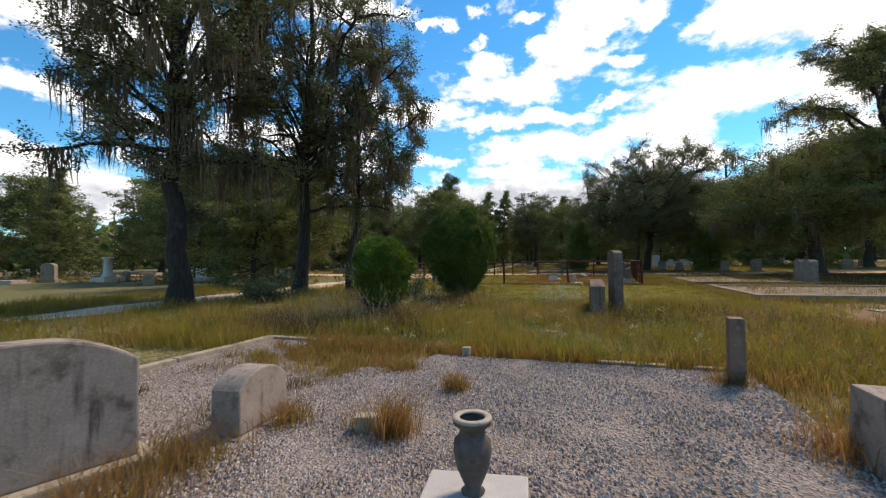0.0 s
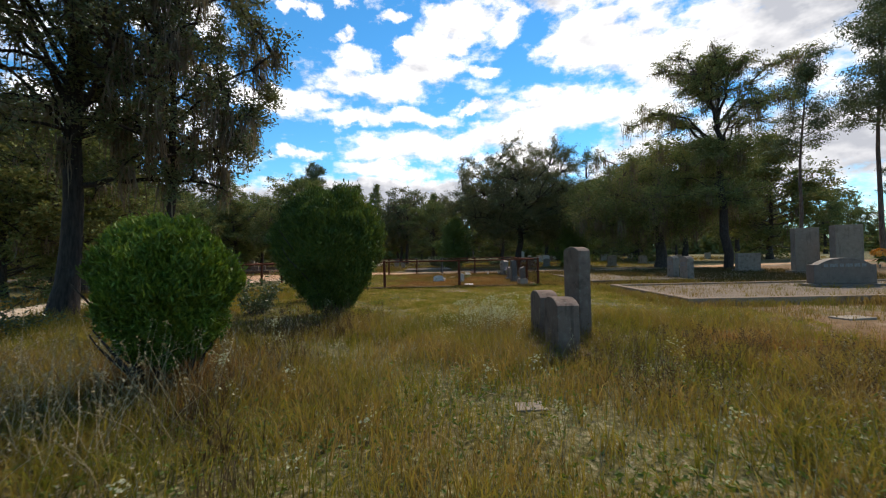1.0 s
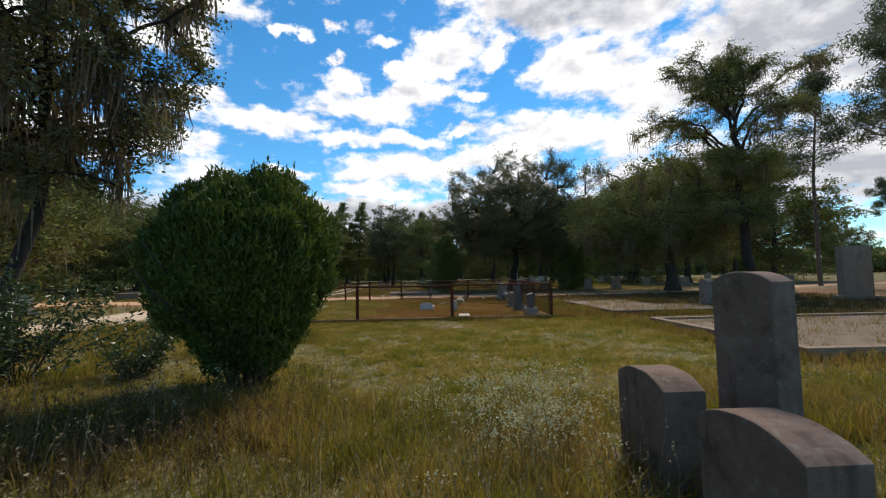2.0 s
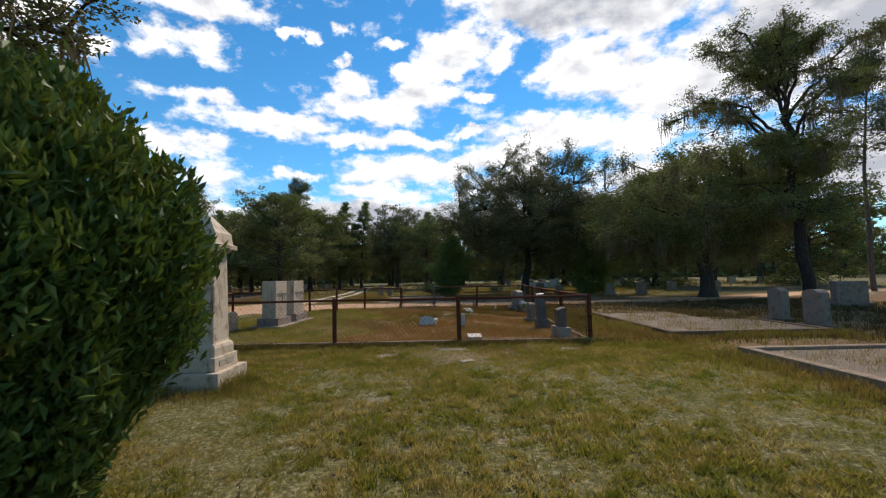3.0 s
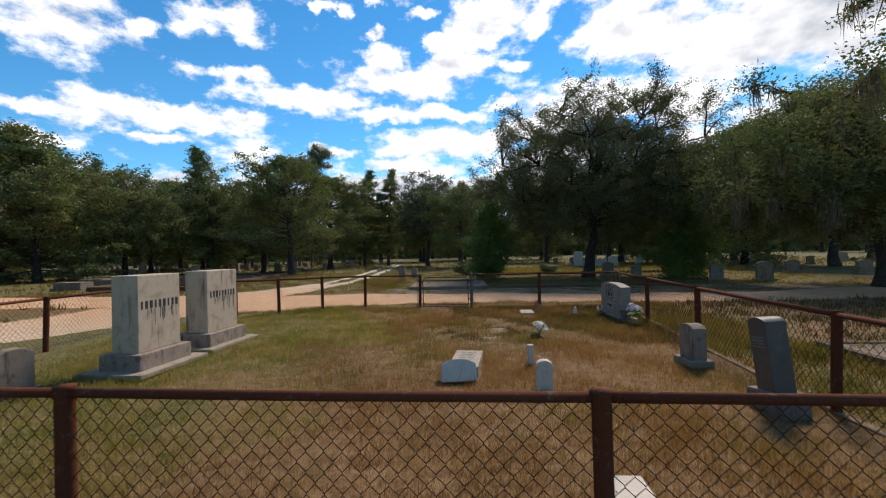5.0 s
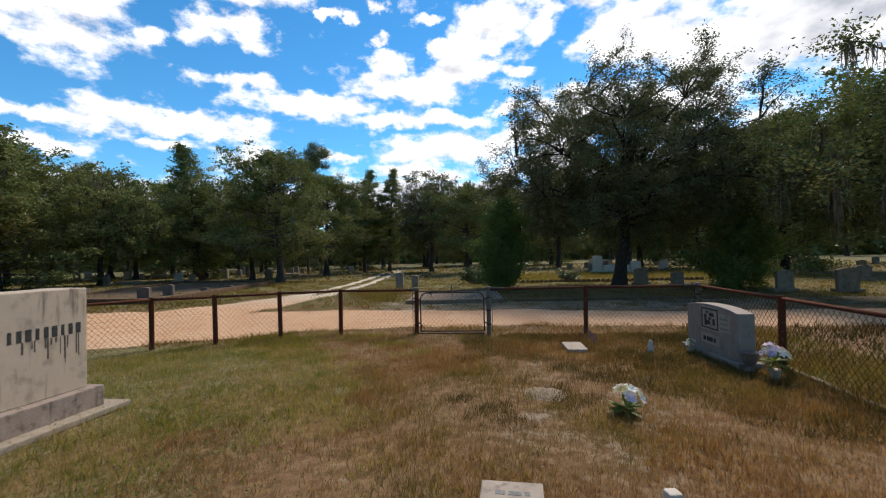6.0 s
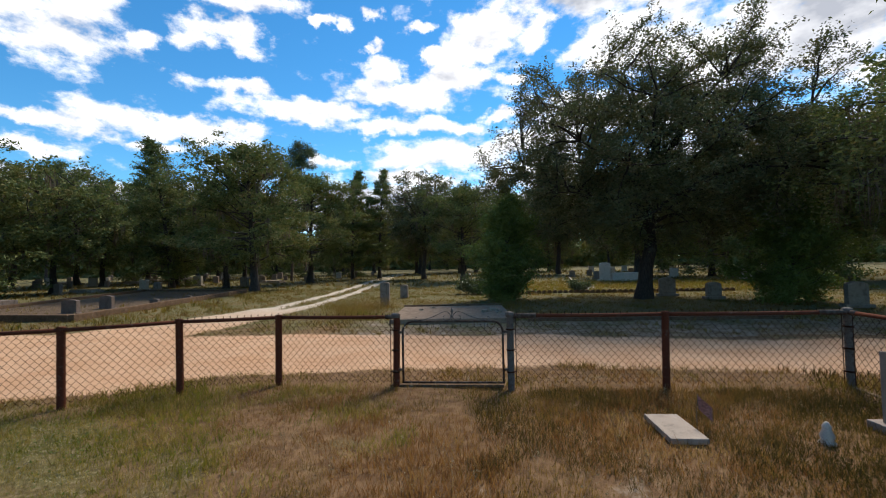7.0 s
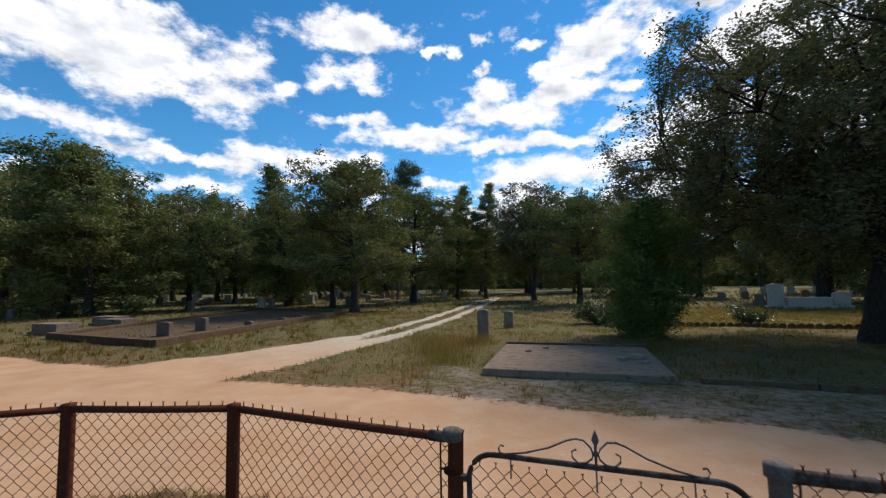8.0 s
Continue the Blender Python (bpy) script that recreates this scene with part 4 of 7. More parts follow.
# inside the fence
headstone("headstone", -7.28, 23.0, 76, 0.44, 0.18, 0.66, M_GRANITE, "grey granite headstone with a straight top", base=(0.54, 0.28, 0.10), lines=3, size=0.025)
headstone("headstone", -7.15, 24.35, 80, 0.42, 0.18, 0.66, M_GREYSTONE, "grey headstone with a curved top on a dark base", 0.08, base=(0.52, 0.3, 0.08), base_mat=M_DARKGRANITE)
for y, wide in ((25.8, 0.9), (27.55, 0.97)):
    s = headstone("family_monument", -6.35, y, 88, wide, 0.48, 1.60, M_MONUMENT, "tall pale stone family monument with dark water stains", base=(wide + 0.22, 0.74, 0.34), base_mat=M_LICHENED)
    part("ground_step", box(wide + 0.62, 1.12, 0.085, bevel=0.02, rough=0.01), M_CONCRETE, s, "low grimy concrete step")
    letters_ = bmesh.new()
    for k in range(9):
        bb = bmesh.ops.create_cube(letters_, size=1.0)["verts"]
        bmesh.ops.scale(letters_, verts=bb, vec=(0.034 + 0.012 * (k % 3), 0.004, 0.13))
        bmesh.ops.translate(letters_, verts=bb, vec=(-0.372 + 0.093 * k, -0.242, 1.11))
    part("lettering", letters_, M_LETTER, s, "dark surname lettering with stains running down")
    bm = bmesh.new()
    rr = random.Random(int(y))
    for k in range(15):
        ln = rr.uniform(0.06, 0.34)
        bb = bmesh.ops.create_cube(bm, size=1.0)["verts"]
        bmesh.ops.scale(bm, verts=bb, vec=(rr.uniform(0.006, 0.02), 0.003, ln))
        bmesh.ops.translate(bm, verts=bb, vec=(rr.uniform(-0.38, 0.38), -0.2405, 1.04 - ln / 2))
    part("stain", bm, M_RUNOFF, s, "dark run-off below the lettering")
led = thing("ledger_stone", "flat grey stone marker with carved lettering in dry grass", "grave marker", pose(-0.87, 25.9, -0.02, 0, 0, -4))
part("slab", box(0.46, 1.05, 0.14, bevel=0.012, rough=0.003), M_PALEGRANITE, led)
part("inscription", bars(6, 0.36, 0.30, 0.05, 0.07, 0, 3), M_ETCHDARK, led).matrix_basis = pose(0, 0, 0.141, -90, 0, 0)
headstone("marker_stub", 0.17, 26.0, 10, 0.09, 0.09, 0.33, M_WHITESTONE, "short white stone corner stub in dry grass")
fm = thing("flat_marker", "white flat marble marker lying in dry grass", "grave marker", pose(0.43, 22.12, -0.02))
part("slab", box(0.36, 0.72, 0.08, bevel=0.01, rough=0.003), M_WHITESTONE, fm)
headstone("tilted_marker", -0.95, 25.05, 10, 0.5, 0.2, 0.32, M_WHITESTONE, "low white marker stone leaning in dry grass", 0.08, lean=-25)
headstone("small_headstone", 0.2, 24.7, 0, 0.22, 0.12, 0.42, M_WHITESTONE, "tiny white headstone with a rounded top", 0.08)
headstone("headstone", 2.67, 21.97, -86, 0.31, 0.21, 0.75, M_GRANITE, "grey granite headstone with a sloped top", 0.0, taper=0.97, base=(0.6, 0.31, 0.28), base_mat=M_PALEGRANITE, tilt=1.5, slant=0.07)
ls_ = headstone("headstone", 2.65, 24.02, -86, 0.27, 0.24, 1.10, M_DARKGRANITE, "slim dark granite headstone leaning on a stepped base", 0.05, base=(0.5, 0.33, 0.28), base_mat=M_GRANITE, lines=4, size=0.02, tilt=3)
ls_.matrix_basis = ls_.matrix_basis @ pose(0, 0, -0.03, 0, -6, 0)
headstone("headstone", 2.70, 26.0, -84, 0.36, 0.22, 0.66, M_GREYSTONE, "small grey headstone by the fence", 0.06, base=(0.5, 0.36, 0.12))
fmg = headstone("family_headstone", 3.06, 31.0, -88, 1.55, 0.26, 0.93, M_MIDGRANITE, "grey granite headstone with a carved picture panel", 0.07, 0.0, base=(1.75, 0.42, 0.1), base_mat=M_MIDGRANITE)
part("picture_ground", box(0.52, 0.012, 0.42, (0.0, -0.132, 0.47), 0.004), M_PALEGRANITE, fmg, "pale square ground of the picture")
tp_ = part("text_panel", box(0.32, 0.012, 0.30, (0.42, -0.132, 0.5), 0.004), M_PALEGRANITE, fmg, "pale panel with worn lettering")
part("lettering", bars(3, 0.72, 0.24, 0.035, 0.045, -0.139, 19), M_ETCHDARK, tp_).location = (0.42, 0, 0)
pic = bmesh.new()
for px_, pz, w, h in ((0.0, 0.64, 0.40, 0.02), (0.0, 0.36, 0.40, 0.02), (-0.19, 0.5, 0.02, 0.30), (0.19, 0.5, 0.02, 0.30), (-0.10, 0.47, 0.05, 0.17), (-0.03, 0.44, 0.08, 0.06), (0.05, 0.56, 0.11, 0.05), (0.10, 0.46, 0.05, 0.09), (0.0, 0.50, 0.05, 0.04), (-0.06, 0.59, 0.05, 0.03)):
    bb = bmesh.ops.create_cube(pic, size=1.0)["verts"]
    bmesh.ops.scale(pic, verts=bb, vec=(w * 1.25, 0.008, h * 1.2))
    bmesh.ops.translate(pic, verts=bb, vec=(px_ * 1.25, -0.1395, (pz - 0.5) * 1.2 + 0.68))
part("picture_panel", pic, M_LETTER, fmg, "dark engraved picture in a square border")
nm = part("name_panel", box(0.60, 0.012, 0.17, (0.0, -0.132, 0.23), 0.004), M_PALEGRANITE, fmg, "polished name panel with bar lettering")
part("lettering", bars(1, 0.315, 0.5, 0.075, 0.02, -0.139, 9), M_LETTER, nm)
pl = thing("flat_marker", "pale flat marker with a small flag beside the gate", "grave marker", pose(0.72, 31.72, -0.02))
part("slab", box(0.38, 0.72, 0.06, bevel=0.008, rough=0.003), M_PALEGRANITE, pl)


def urn(x, y, label):
    u = thing("urn", label, "urn", pose(x, y, -0.01))
    part("bowl", lathe([(0.0, 0), (0.09, 0), (0.09, 0.03), (0.05, 0.06), (0.045, 0.1), (0.09, 0.15), (0.12, 0.24), (0.11, 0.27), (0.13, 0.29), (0.13, 0.31), (0.10, 0.31), (0.08, 0.26), (0, 0.24)], 20), M_GRANITE, u)
    return u


def bouquet(x, y, z, r, n, label, seed, pot=True, lilac=0.5, petals=None, pot_mat=None):
    """Artificial flowers: petals round each head, leaves below, in a small pot."""
    b = thing("flower_bouquet", label, "flowers", pose(x, y, z))
    rr = np.random.default_rng(seed)
    leaf = []
    for k in range(n):
        d = rr.normal(size=3)
        d[2] = abs(d[2]) * 0.9 + 0.25
        d /= np.linalg.norm(d)
        c = d * r * rr.uniform(0.7, 1.0) + [0, 0, r * 0.6]
        a = np.cross(d, [0.3, 0.7, 0.2])
        a /= np.linalg.norm(a)
        e = np.cross(d, a)
        s, quads_ = r * 0.36, []
        for p in range(6):
            t0 = p * math.pi / 3
            ax = a * math.cos(t0) + e * math.sin(t0)
            sx = -a * math.sin(t0) + e * math.cos(t0)
            quads_.append([c, c + ax * s * 0.6 + sx * s * 0.3 + d * s * 0.25, c + ax * s + d * s * 0.3, c + ax * s * 0.6 - sx * s * 0.3 + d * s * 0.25])
        v = np.array(quads_).reshape(-1, 3)
        part("bloom", mesh_of("bloom", v, np.arange(len(v)).reshape(-1, 4), M_FLOWER_P if rr.random() < lilac else (petals or M_FLOWER_W)), parent=b)
    for k in range(n * 3):
        d = rr.normal(size=3)
        d[2] *= 0.5
        d /= np.linalg.norm(d)
        c = np.array([0, 0, r * 0.35])
        sx = np.cross(d, [0, 0, 1.0]) * r * 0.16
        leaf.append([c, c + d * r * 0.6 + sx, c + d * r * rr.uniform(0.9, 1.2), c + d * r * 0.6 - sx])
    v = np.array(leaf).reshape(-1, 3)
    part("leaves", mesh_of("leaves", v, np.arange(len(v)).reshape(-1, 4), M_GREENWEED), parent=b)
    if pot:
        part("pot", lathe([(0, 0), (0.05, 0), (0.075, 0.14), (0.085, 0.15), (0.07, 0.15), (0, 0.12)], 14), pot_mat or M_WHITESTONE, b).location = (0, 0, -z - 0.01)
    return b


urn(2.98, 30.0, "grey stone urn on the base of a headstone")
bouquet(3.08, 29.6, 0.18, 0.2, 16, "bunch of pink and white artificial flowers in a pale pot", 4, True, 0.5)
bouquet(0.58, 28.2, 0.0, 0.2, 14, "white and lilac artificial flowers lying in dry grass", 6, False, 0.35)
bouquet(27.0, 31.5, 0.35, 0.5, 22, "bright orange artificial flowers beside a monument", 14, True, 0.0, M_FLOWER_O)
bouquet(2.72, 31.3, 0.12, 0.09, 7, "small white artificial flowers in a pale pot", 15, True, 0.0)
bouquet(-4.86, 17.28, 0.15, 0.11, 9, "faded yellow artificial flowers in a dark pot beside the monument", 21, True, 0.0, M_FLOWER_Y, M_VASE)
fig = tagged(part("garden_ornament", lathe([(0, 0), (0.1, 0), (0.1, 0.04), (0.07, 0.07), (0.085, 0.12), (0.05, 0.2), (0.055, 0.24), (0.02, 0.29), (0, 0.3)], 10), M_WHITESTONE), "small white stone ornament in dry grass", "ornament")
fig.location, fig.scale = (2.06, 31.4, -0.02), (0.75, 0.75, 0.8)
flag = thing("small_flag", "small faded flag on a thin stick", "flag", pose(0.98, 31.75, 0))
pipe("stick", [(0, 0, -0.02), (0.0, 0, 0.18), (0.02, 0, 0.38)], 0.004, M_IRON, flag, 5)
fv = [(0.02 + 0.15 * i / 4, 0.015 * math.sin(i * 1.7), 0.36 - 0.035 * i - j * 0.15) for j in range(2) for i in range(5)]
fob = part("cloth", mesh_of("cloth", fv, [(i, i + 1, i + 6, i + 5) for i in range(4)], plain("faded_flag_cloth", (0.34, 0.15, 0.12), 0.9, 0, 0.5, 60)), parent=flag)
fob.modifiers.new("thick", "SOLIDIFY").thickness = 0.002

# across the road
slab = thing("concrete_slab", "low weathered concrete slab with lichen beside the sandy road", "slab", pose(-2.4, 42.2, -0.05, 0, 0, 3))
part("body", box(4.0, 4.1, 0.19, bevel=0.03, rough=0.02), M_SLAB, slab)
part("edge_strip", box(4.0, 0.16, 0.06, (0, 1.95, 0.186), 0.015, rough=0.006), M_DARKKERB, slab, "dark mossy back edge")
for x, y, w in ((-3.6, 42.6, 0.16), (-3.2, 43.3, 0.13), (-1.2, 41.9, 0.24), (-0.9, 42.2, 0.3), (-0.75, 41.5, 0.2)):
    rk = tagged(part("loose_stone", box(w, w * 0.7, w * 0.35, bevel=w * 0.08, rough=w * 0.12), M_CONCRETE), "loose pale stone chunk lying on the concrete slab", "stone", "stones on the slab")
    rk.location, rk.rotation_euler = (x, y, 0.132), (0, 0, x * 7)
headstone("marker_pillar", -5.75, 46.0, 5, 0.42, 0.3, 1.1, M_GREYSTONE, "weathered grey stone pillar with a rounded top in grass", 0.06)
headstone("marker_pillar", -5.6, 50.2, 0, 0.42, 0.3, 0.75, M_GREYSTONE, "short weathered stone pillar in tall grass", 0.04)
kline = thing("kerb_line", "low dark kerb along the shaded verge", "kerb", pose(0.0, 40.5, 0))
for k in range(4):
    part("kerb", box(1.9, 0.16, 0.13, bevel=0.02, rough=0.01), M_DARKKERB, kline).location = (1.1 + 1.93 * k, 0.01 * k, -0.04)
edging = thing("edging_stones", "row of small dark scalloped edging stones", "edging", pose(1.5, 52.0, 0))
es = outline_slab(arch(0.28, 0.22, 0.12, 8), 0.1, (0, 0, 0), 0.01)
es_me = bpy.data.meshes.new("edging_stone")
es.to_mesh(es_me)
es.free()
es_me.materials.append(M_DARKKERB)
for k in range(38):
    o_ = part("edging_stone", es_me, parent=edging)
    o_.location, o_.rotation_euler = (0.31 * k, random.uniform(-0.02, 0.02), -0.03), (0, 0, random.uniform(-0.1, 0.1))

# long plot left of the branch track: four dark kerbs and a sandy fill
PL = [(-23.9, 42.0), (-16.7, 41.4), (-18.9, 57.0), (-29.0, 59.4)]
lp = thing("grave_plot", "long family plot with a dark mossy kerb and brown sandy fill", "grave plot", pose(*PL[0], 0))
for k in range(4):
    (ax, ay), (bx, by) = PL[k], PL[(k + 1) % 4]
    d = Vector((bx - ax, by - ay, 0))
    b = part("kerb", box(d.length + (0.1 if k % 2 else -0.14), 0.24, 0.3, bevel=0.03, rough=0.015), M_DARKKERB, lp)
    b.location = ((ax + bx) / 2 - PL[0][0], (ay + by) / 2 - PL[0][1], -0.04)
    b.rotation_euler = (0, 0, math.atan2(d.y, d.x))
bm = bmesh.new()
fc = bm.faces.new([bm.verts.new((x - PL[0][0], y - PL[0][1], 0.10)) for x, y in PL])
ex = bmesh.ops.extrude_face_region(bm, geom=[fc])
bmesh.ops.translate(bm, verts=[e for e in ex["geom"] if isinstance(e, bmesh.types.BMVert)], vec=(0, 0, -0.16))
bmesh.ops.recalc_face_normals(bm, faces=bm.faces)
part("fill", bm, M_SOIL, lp, "brown sandy fill")
for x, y, w, h in ((-18.75, 43.3, 0.6, 0.62), (-18.9, 45.2, 0.55, 0.65), (-18.3, 47.4, 0.4, 0.3), (-18.0, 49.5, 0.4, 0.3), (-18.3, 51.5, 0.35, 0.28)):
    headstone("headstone", x, y, 10, w, 0.22, h + 0.08, M_GRANITE, "low grey headstone inside the dark-kerbed plot", 0.05, base=(w + 0.2, 0.36, 0.14), group="stones in the long plot")
for x, y, rz in ((-26.6, 43.6, 0), (-26.2, 46.2, 0), (-29.0, 47.6, 0)):
    headstone("box_tomb", x, y, rz, 1.9, 0.9, 0.5, M_GREYSTONE, "low grey box tomb beside the long plot", base=(2.2, 1.1, 0.12), group="low box tombs")
for x, y, w, h, rz in ((8.2, 49.2, 0.75, 0.95, -10), (9.4, 47.2, 0.6, 0.8, 0), (12.2, 43.2, 0.62, 0.95, -10), (14.3, 42.6, 0.75, 1.02, -10), (19.8, 48.6, 0.8, 0.9, 0), (22.0, 46.0, 0.8, 0.9, 0)):
    headstone("headstone", x, y, rz, w, 0.26, h, M_GREYSTONE, "grey rounded headstone in the shade of the oak", 0.1, base=(w + 0.25, 0.45, 0.14), group="shaded stones by the oak")
headstone("box_tomb", 11.6, 65.5, 0, 2.4, 1.0, 0.75, M_WHITESTONE, "white box tomb in sunlit grass", base=(2.8, 1.3, 0.15))
headstone("headstone", 9.9, 65.5, 0, 0.9, 0.35, 1.7, M_WHITESTONE, "tall white headstone with a rounded top in sunlit grass", 0.12, base=(1.2, 0.6, 0.2))
headstone("headstone", 13.6, 65.8, 0, 0.9, 0.35, 1.1, M_WHITESTONE, "white headstone beside a box tomb", 0.12, base=(1.2, 0.6, 0.2))

# column with an urn and other stones beyond the mossy trees
colm = thing("column_monument", "white stone column monument far across the grass", "monument", pose(-33, 22.0, 0))
part("plinth", box(1.5, 1.5, 0.35, bevel=0.02), M_WHITESTONE, colm)
part("column", lathe([(0.42, 0.35), (0.42, 0.5), (0.3, 0.6), (0.27, 1.6), (0.36, 1.7), (0.4, 1.85), (0.0, 1.86)], 14), M_WHITESTONE, colm)
headstone("headstone", -38, 21.0, 30, 0.9, 0.4, 1.5, M_GREYSTONE, "tall grey headstone far across the grass", 0.2, base=(1.2, 0.7, 0.25))
headstone("headstone", -24.0, 18.6, 30, 0.55, 0.25, 0.7, M_GREYSTONE, "small dark headstone in dry grass", 0.1)
rg = random.Random(12)
proto = headstone("headstone", -30, 62, 8, 0.62, 0.22, 0.8, M_GREYSTONE, "small grey headstone in the far field of graves", 0.08, base=(0.8, 0.36, 0.12), group="far graves")
proto2 = headstone("headstone", -33, 64, -5, 0.8, 0.3, 0.95, M_WHITESTONE, "small pale headstone in the far field of graves", 0.0, base=(1.0, 0.5, 0.15), group="far graves")
proto3 = headstone("grave_kerb", -36, 61, 0, 2.1, 1.0, 0.28, M_PALEGRANITE, "low pale grave cover in the far field", base=(2.4, 1.3, 0.12), group="far grave covers")
count = 0
while count < 78:
    x, y = rg.uniform(-75, -12), rg.uniform(48, 112)
    if abs(x + 11.5 + max(0, y - 60) * 0.08) < 4 or (-29 < x < -13.5 and y < 61):
        continue
    p = (proto, proto2, proto, proto3)[count % 4]
    k = rg.uniform(0.8, 1.3)
    copy_thing(p, pose(x, y, -0.02, 0, 0, rg.uniform(-15, 15)) @ Matrix.Diagonal((k, k, k, 1)))
    count += 1
for k in range(26):
    x, y = rg.uniform(2, 45), rg.uniform(58, 100)
    copy_thing((proto, proto2)[k % 2], pose(x, y, -0.02, 0, 0, rg.uniform(-15, 15)))
for k in range(22):
    x, y = rg.uniform(-75, -16), rg.uniform(14, 40)
    copy_thing((proto, proto2, proto3)[k % 3], pose(x, y, -0.02, 0, 0, rg.uniform(-15, 15)))

for x, y, w, d, rz in ((0.34, 7.9, 0.26, 0.2, 5), (2.9, 7.85, 0.3, 0.22, -10), (2.15, 7.6, 0.3, 0.16, 3), (0.09, 19.0, 0.28, 0.2, 20), (3.33, 18.4, 0.22, 0.16, 0), (-2.48, 20.4, 0.2, 0.14, 30)):
    m = tagged(part("flat_marker", box(w, d, 0.045, bevel=0.012, rough=0.008), M_CONCRETE), "small flat pale stone marker sunk in the turf", "grave marker")
    m.location, m.rotation_euler = (x, y, float(ground_z(x, y)) - 0.033), (0, 0, radians(rz))


def mound(x, y, r, h, seed):
    """A low heap of pale sandy soil."""
    bm = bmesh.new()
    rings_ = []
    for i_ in range(9):
        t_ = i_ / 8
        rings_.append([bm.verts.new((r * t_ * math.cos(a_) * (1 + 0.15 * math.sin(3 * a_ + seed)), r * t_ * math.sin(a_) * (1 + 0.15 * math.cos(2 * a_ + seed)), h * (1 - t_ * t_) ** 1.5 - 0.03 + 0.02 * noise.noise(Vector((x + t_ * 3 * math.cos(a_), y + t_ * 3 * math.sin(a_), seed))))) for a_ in np.linspace(0, 2 * math.pi, 19)[:-1]])
    for a_, b_ in zip(rings_, rings_[1:]):
        for k_ in range(18):
            f_ = bm.faces.new((a_[k_], a_[(k_ + 1) % 18], b_[(k_ + 1) % 18], b_[k_]))
            f_.smooth = True
    bmesh.ops.remove_doubles(bm, verts=bm.verts, dist=0.002)
    ob = tagged(part("soil_mound", bm, M_MOUND), "low mound of pale sandy soil in dry grass", "mound")
    ob.location = (x, y, float(ground_z(x, y)) + 0.022)


mound(-0.24, 28.9, 0.36, 0.075, 1)
mound(-3.1, 29.1, 0.22, 0.04, 2)

# ---- trees ----
def unit(v):
    return v / (np.linalg.norm(v) + 1e-9)


def grow(rng, start, way, length, r0, r1, n=7, wobble=0.18, lift=0.0):
    pts = [np.array(start, float)]
    d = unit(np.array(way, float))
    for _ in range(n):
        d = unit(d + rng.normal(0, wobble, 3) + [0, 0, lift / n])
        pts.append(pts[-1] + d * length / n)
    return np.array(pts), np.linspace(r0, r1, n + 1)


def at_line(pts, t):
    k = min(int(t * (len(pts) - 1)), len(pts) - 2)
    f = t * (len(pts) - 1) - k
    return pts[k] * (1 - f) + pts[k + 1] * f, unit(pts[k + 1] - pts[k])


def leaf_quads(rng, centres, size, flat=0.5, aspect=0.5, along=None):
    """A pointed leaf at each centre: four corners, folded a little, turned at random."""
    n = len(centres)
    a = rng.normal(size=(n, 3)) if along is None else along + rng.normal(0, 0.45, (n, 3))
    if along is None:
        a[:, 2] *= flat
    a /= np.linalg.norm(a, axis=1, keepdims=True)
    b = np.cross(a, rng.normal(size=(n, 3)))
    b /= np.linalg.norm(b, axis=1, keepdims=True) + 1e-9
    s = size * rng.uniform(0.6, 1.35, (n, 1))
    up_ = np.cross(a, b) * s * 0.15
    v = np.stack([centres - a * s * 0.5, centres + b * s * aspect * 0.5 + up_, centres + a * s * 0.5, centres - b * s * aspect * 0.5 + up_], 1)
    return v.reshape(-1, 3), np.arange(n * 4).reshape(-1, 4)


def moss_mesh(rng, anchors, strands, length, width):
    """Hanging moss: bundles of thin wavering ribbons that narrow downwards."""
    vs, fs, base = [], [], 0
    for p in anchors:
        big = rng.uniform(0.35, 1.0)
        for _ in range(strands):
            ln = length * big * rng.uniform(0.5, 1.0)
            o = p + np.append(rng.normal(0, 0.12, 2), rng.uniform(-0.05, 0.05))
            ang = rng.uniform(0, math.pi)
            side = np.array([math.cos(ang), math.sin(ang), 0])
            sway = np.cumsum(rng.normal(0, 0.04, (5, 2)), axis=0)
            for k in range(5):
                w = width * (1.0, 1.25, 0.95, 0.6, 0.12)[k] * rng.uniform(0.7, 1.2)
                c = o + [sway[k][0], sway[k][1], -ln * k / 4]
                vs += [c - side * w, c + side * w]
                if k:
                    fs.append((base + 2 * k - 2, base + 2 * k - 1, base + 2 * k + 1, base + 2 * k))
            base += 10
    return np.array(vs), np.array(fs)


def bent(rng, a, b, n, sag, wobble):
    """A branch from a to b that bows and wanders a little."""
    t = np.linspace(0, 1, n + 1)[:, None]
    length = np.linalg.norm(b - a)
    off = np.cumsum(rng.normal(0, wobble * length / n, (n + 1, 3)), axis=0)
    off -= off[0] + (off[-1] - off[0]) * t
    return a * (1 - t) + b * t + off + np.array([0, 0, sag * length]) * 4 * t * (1 - t)


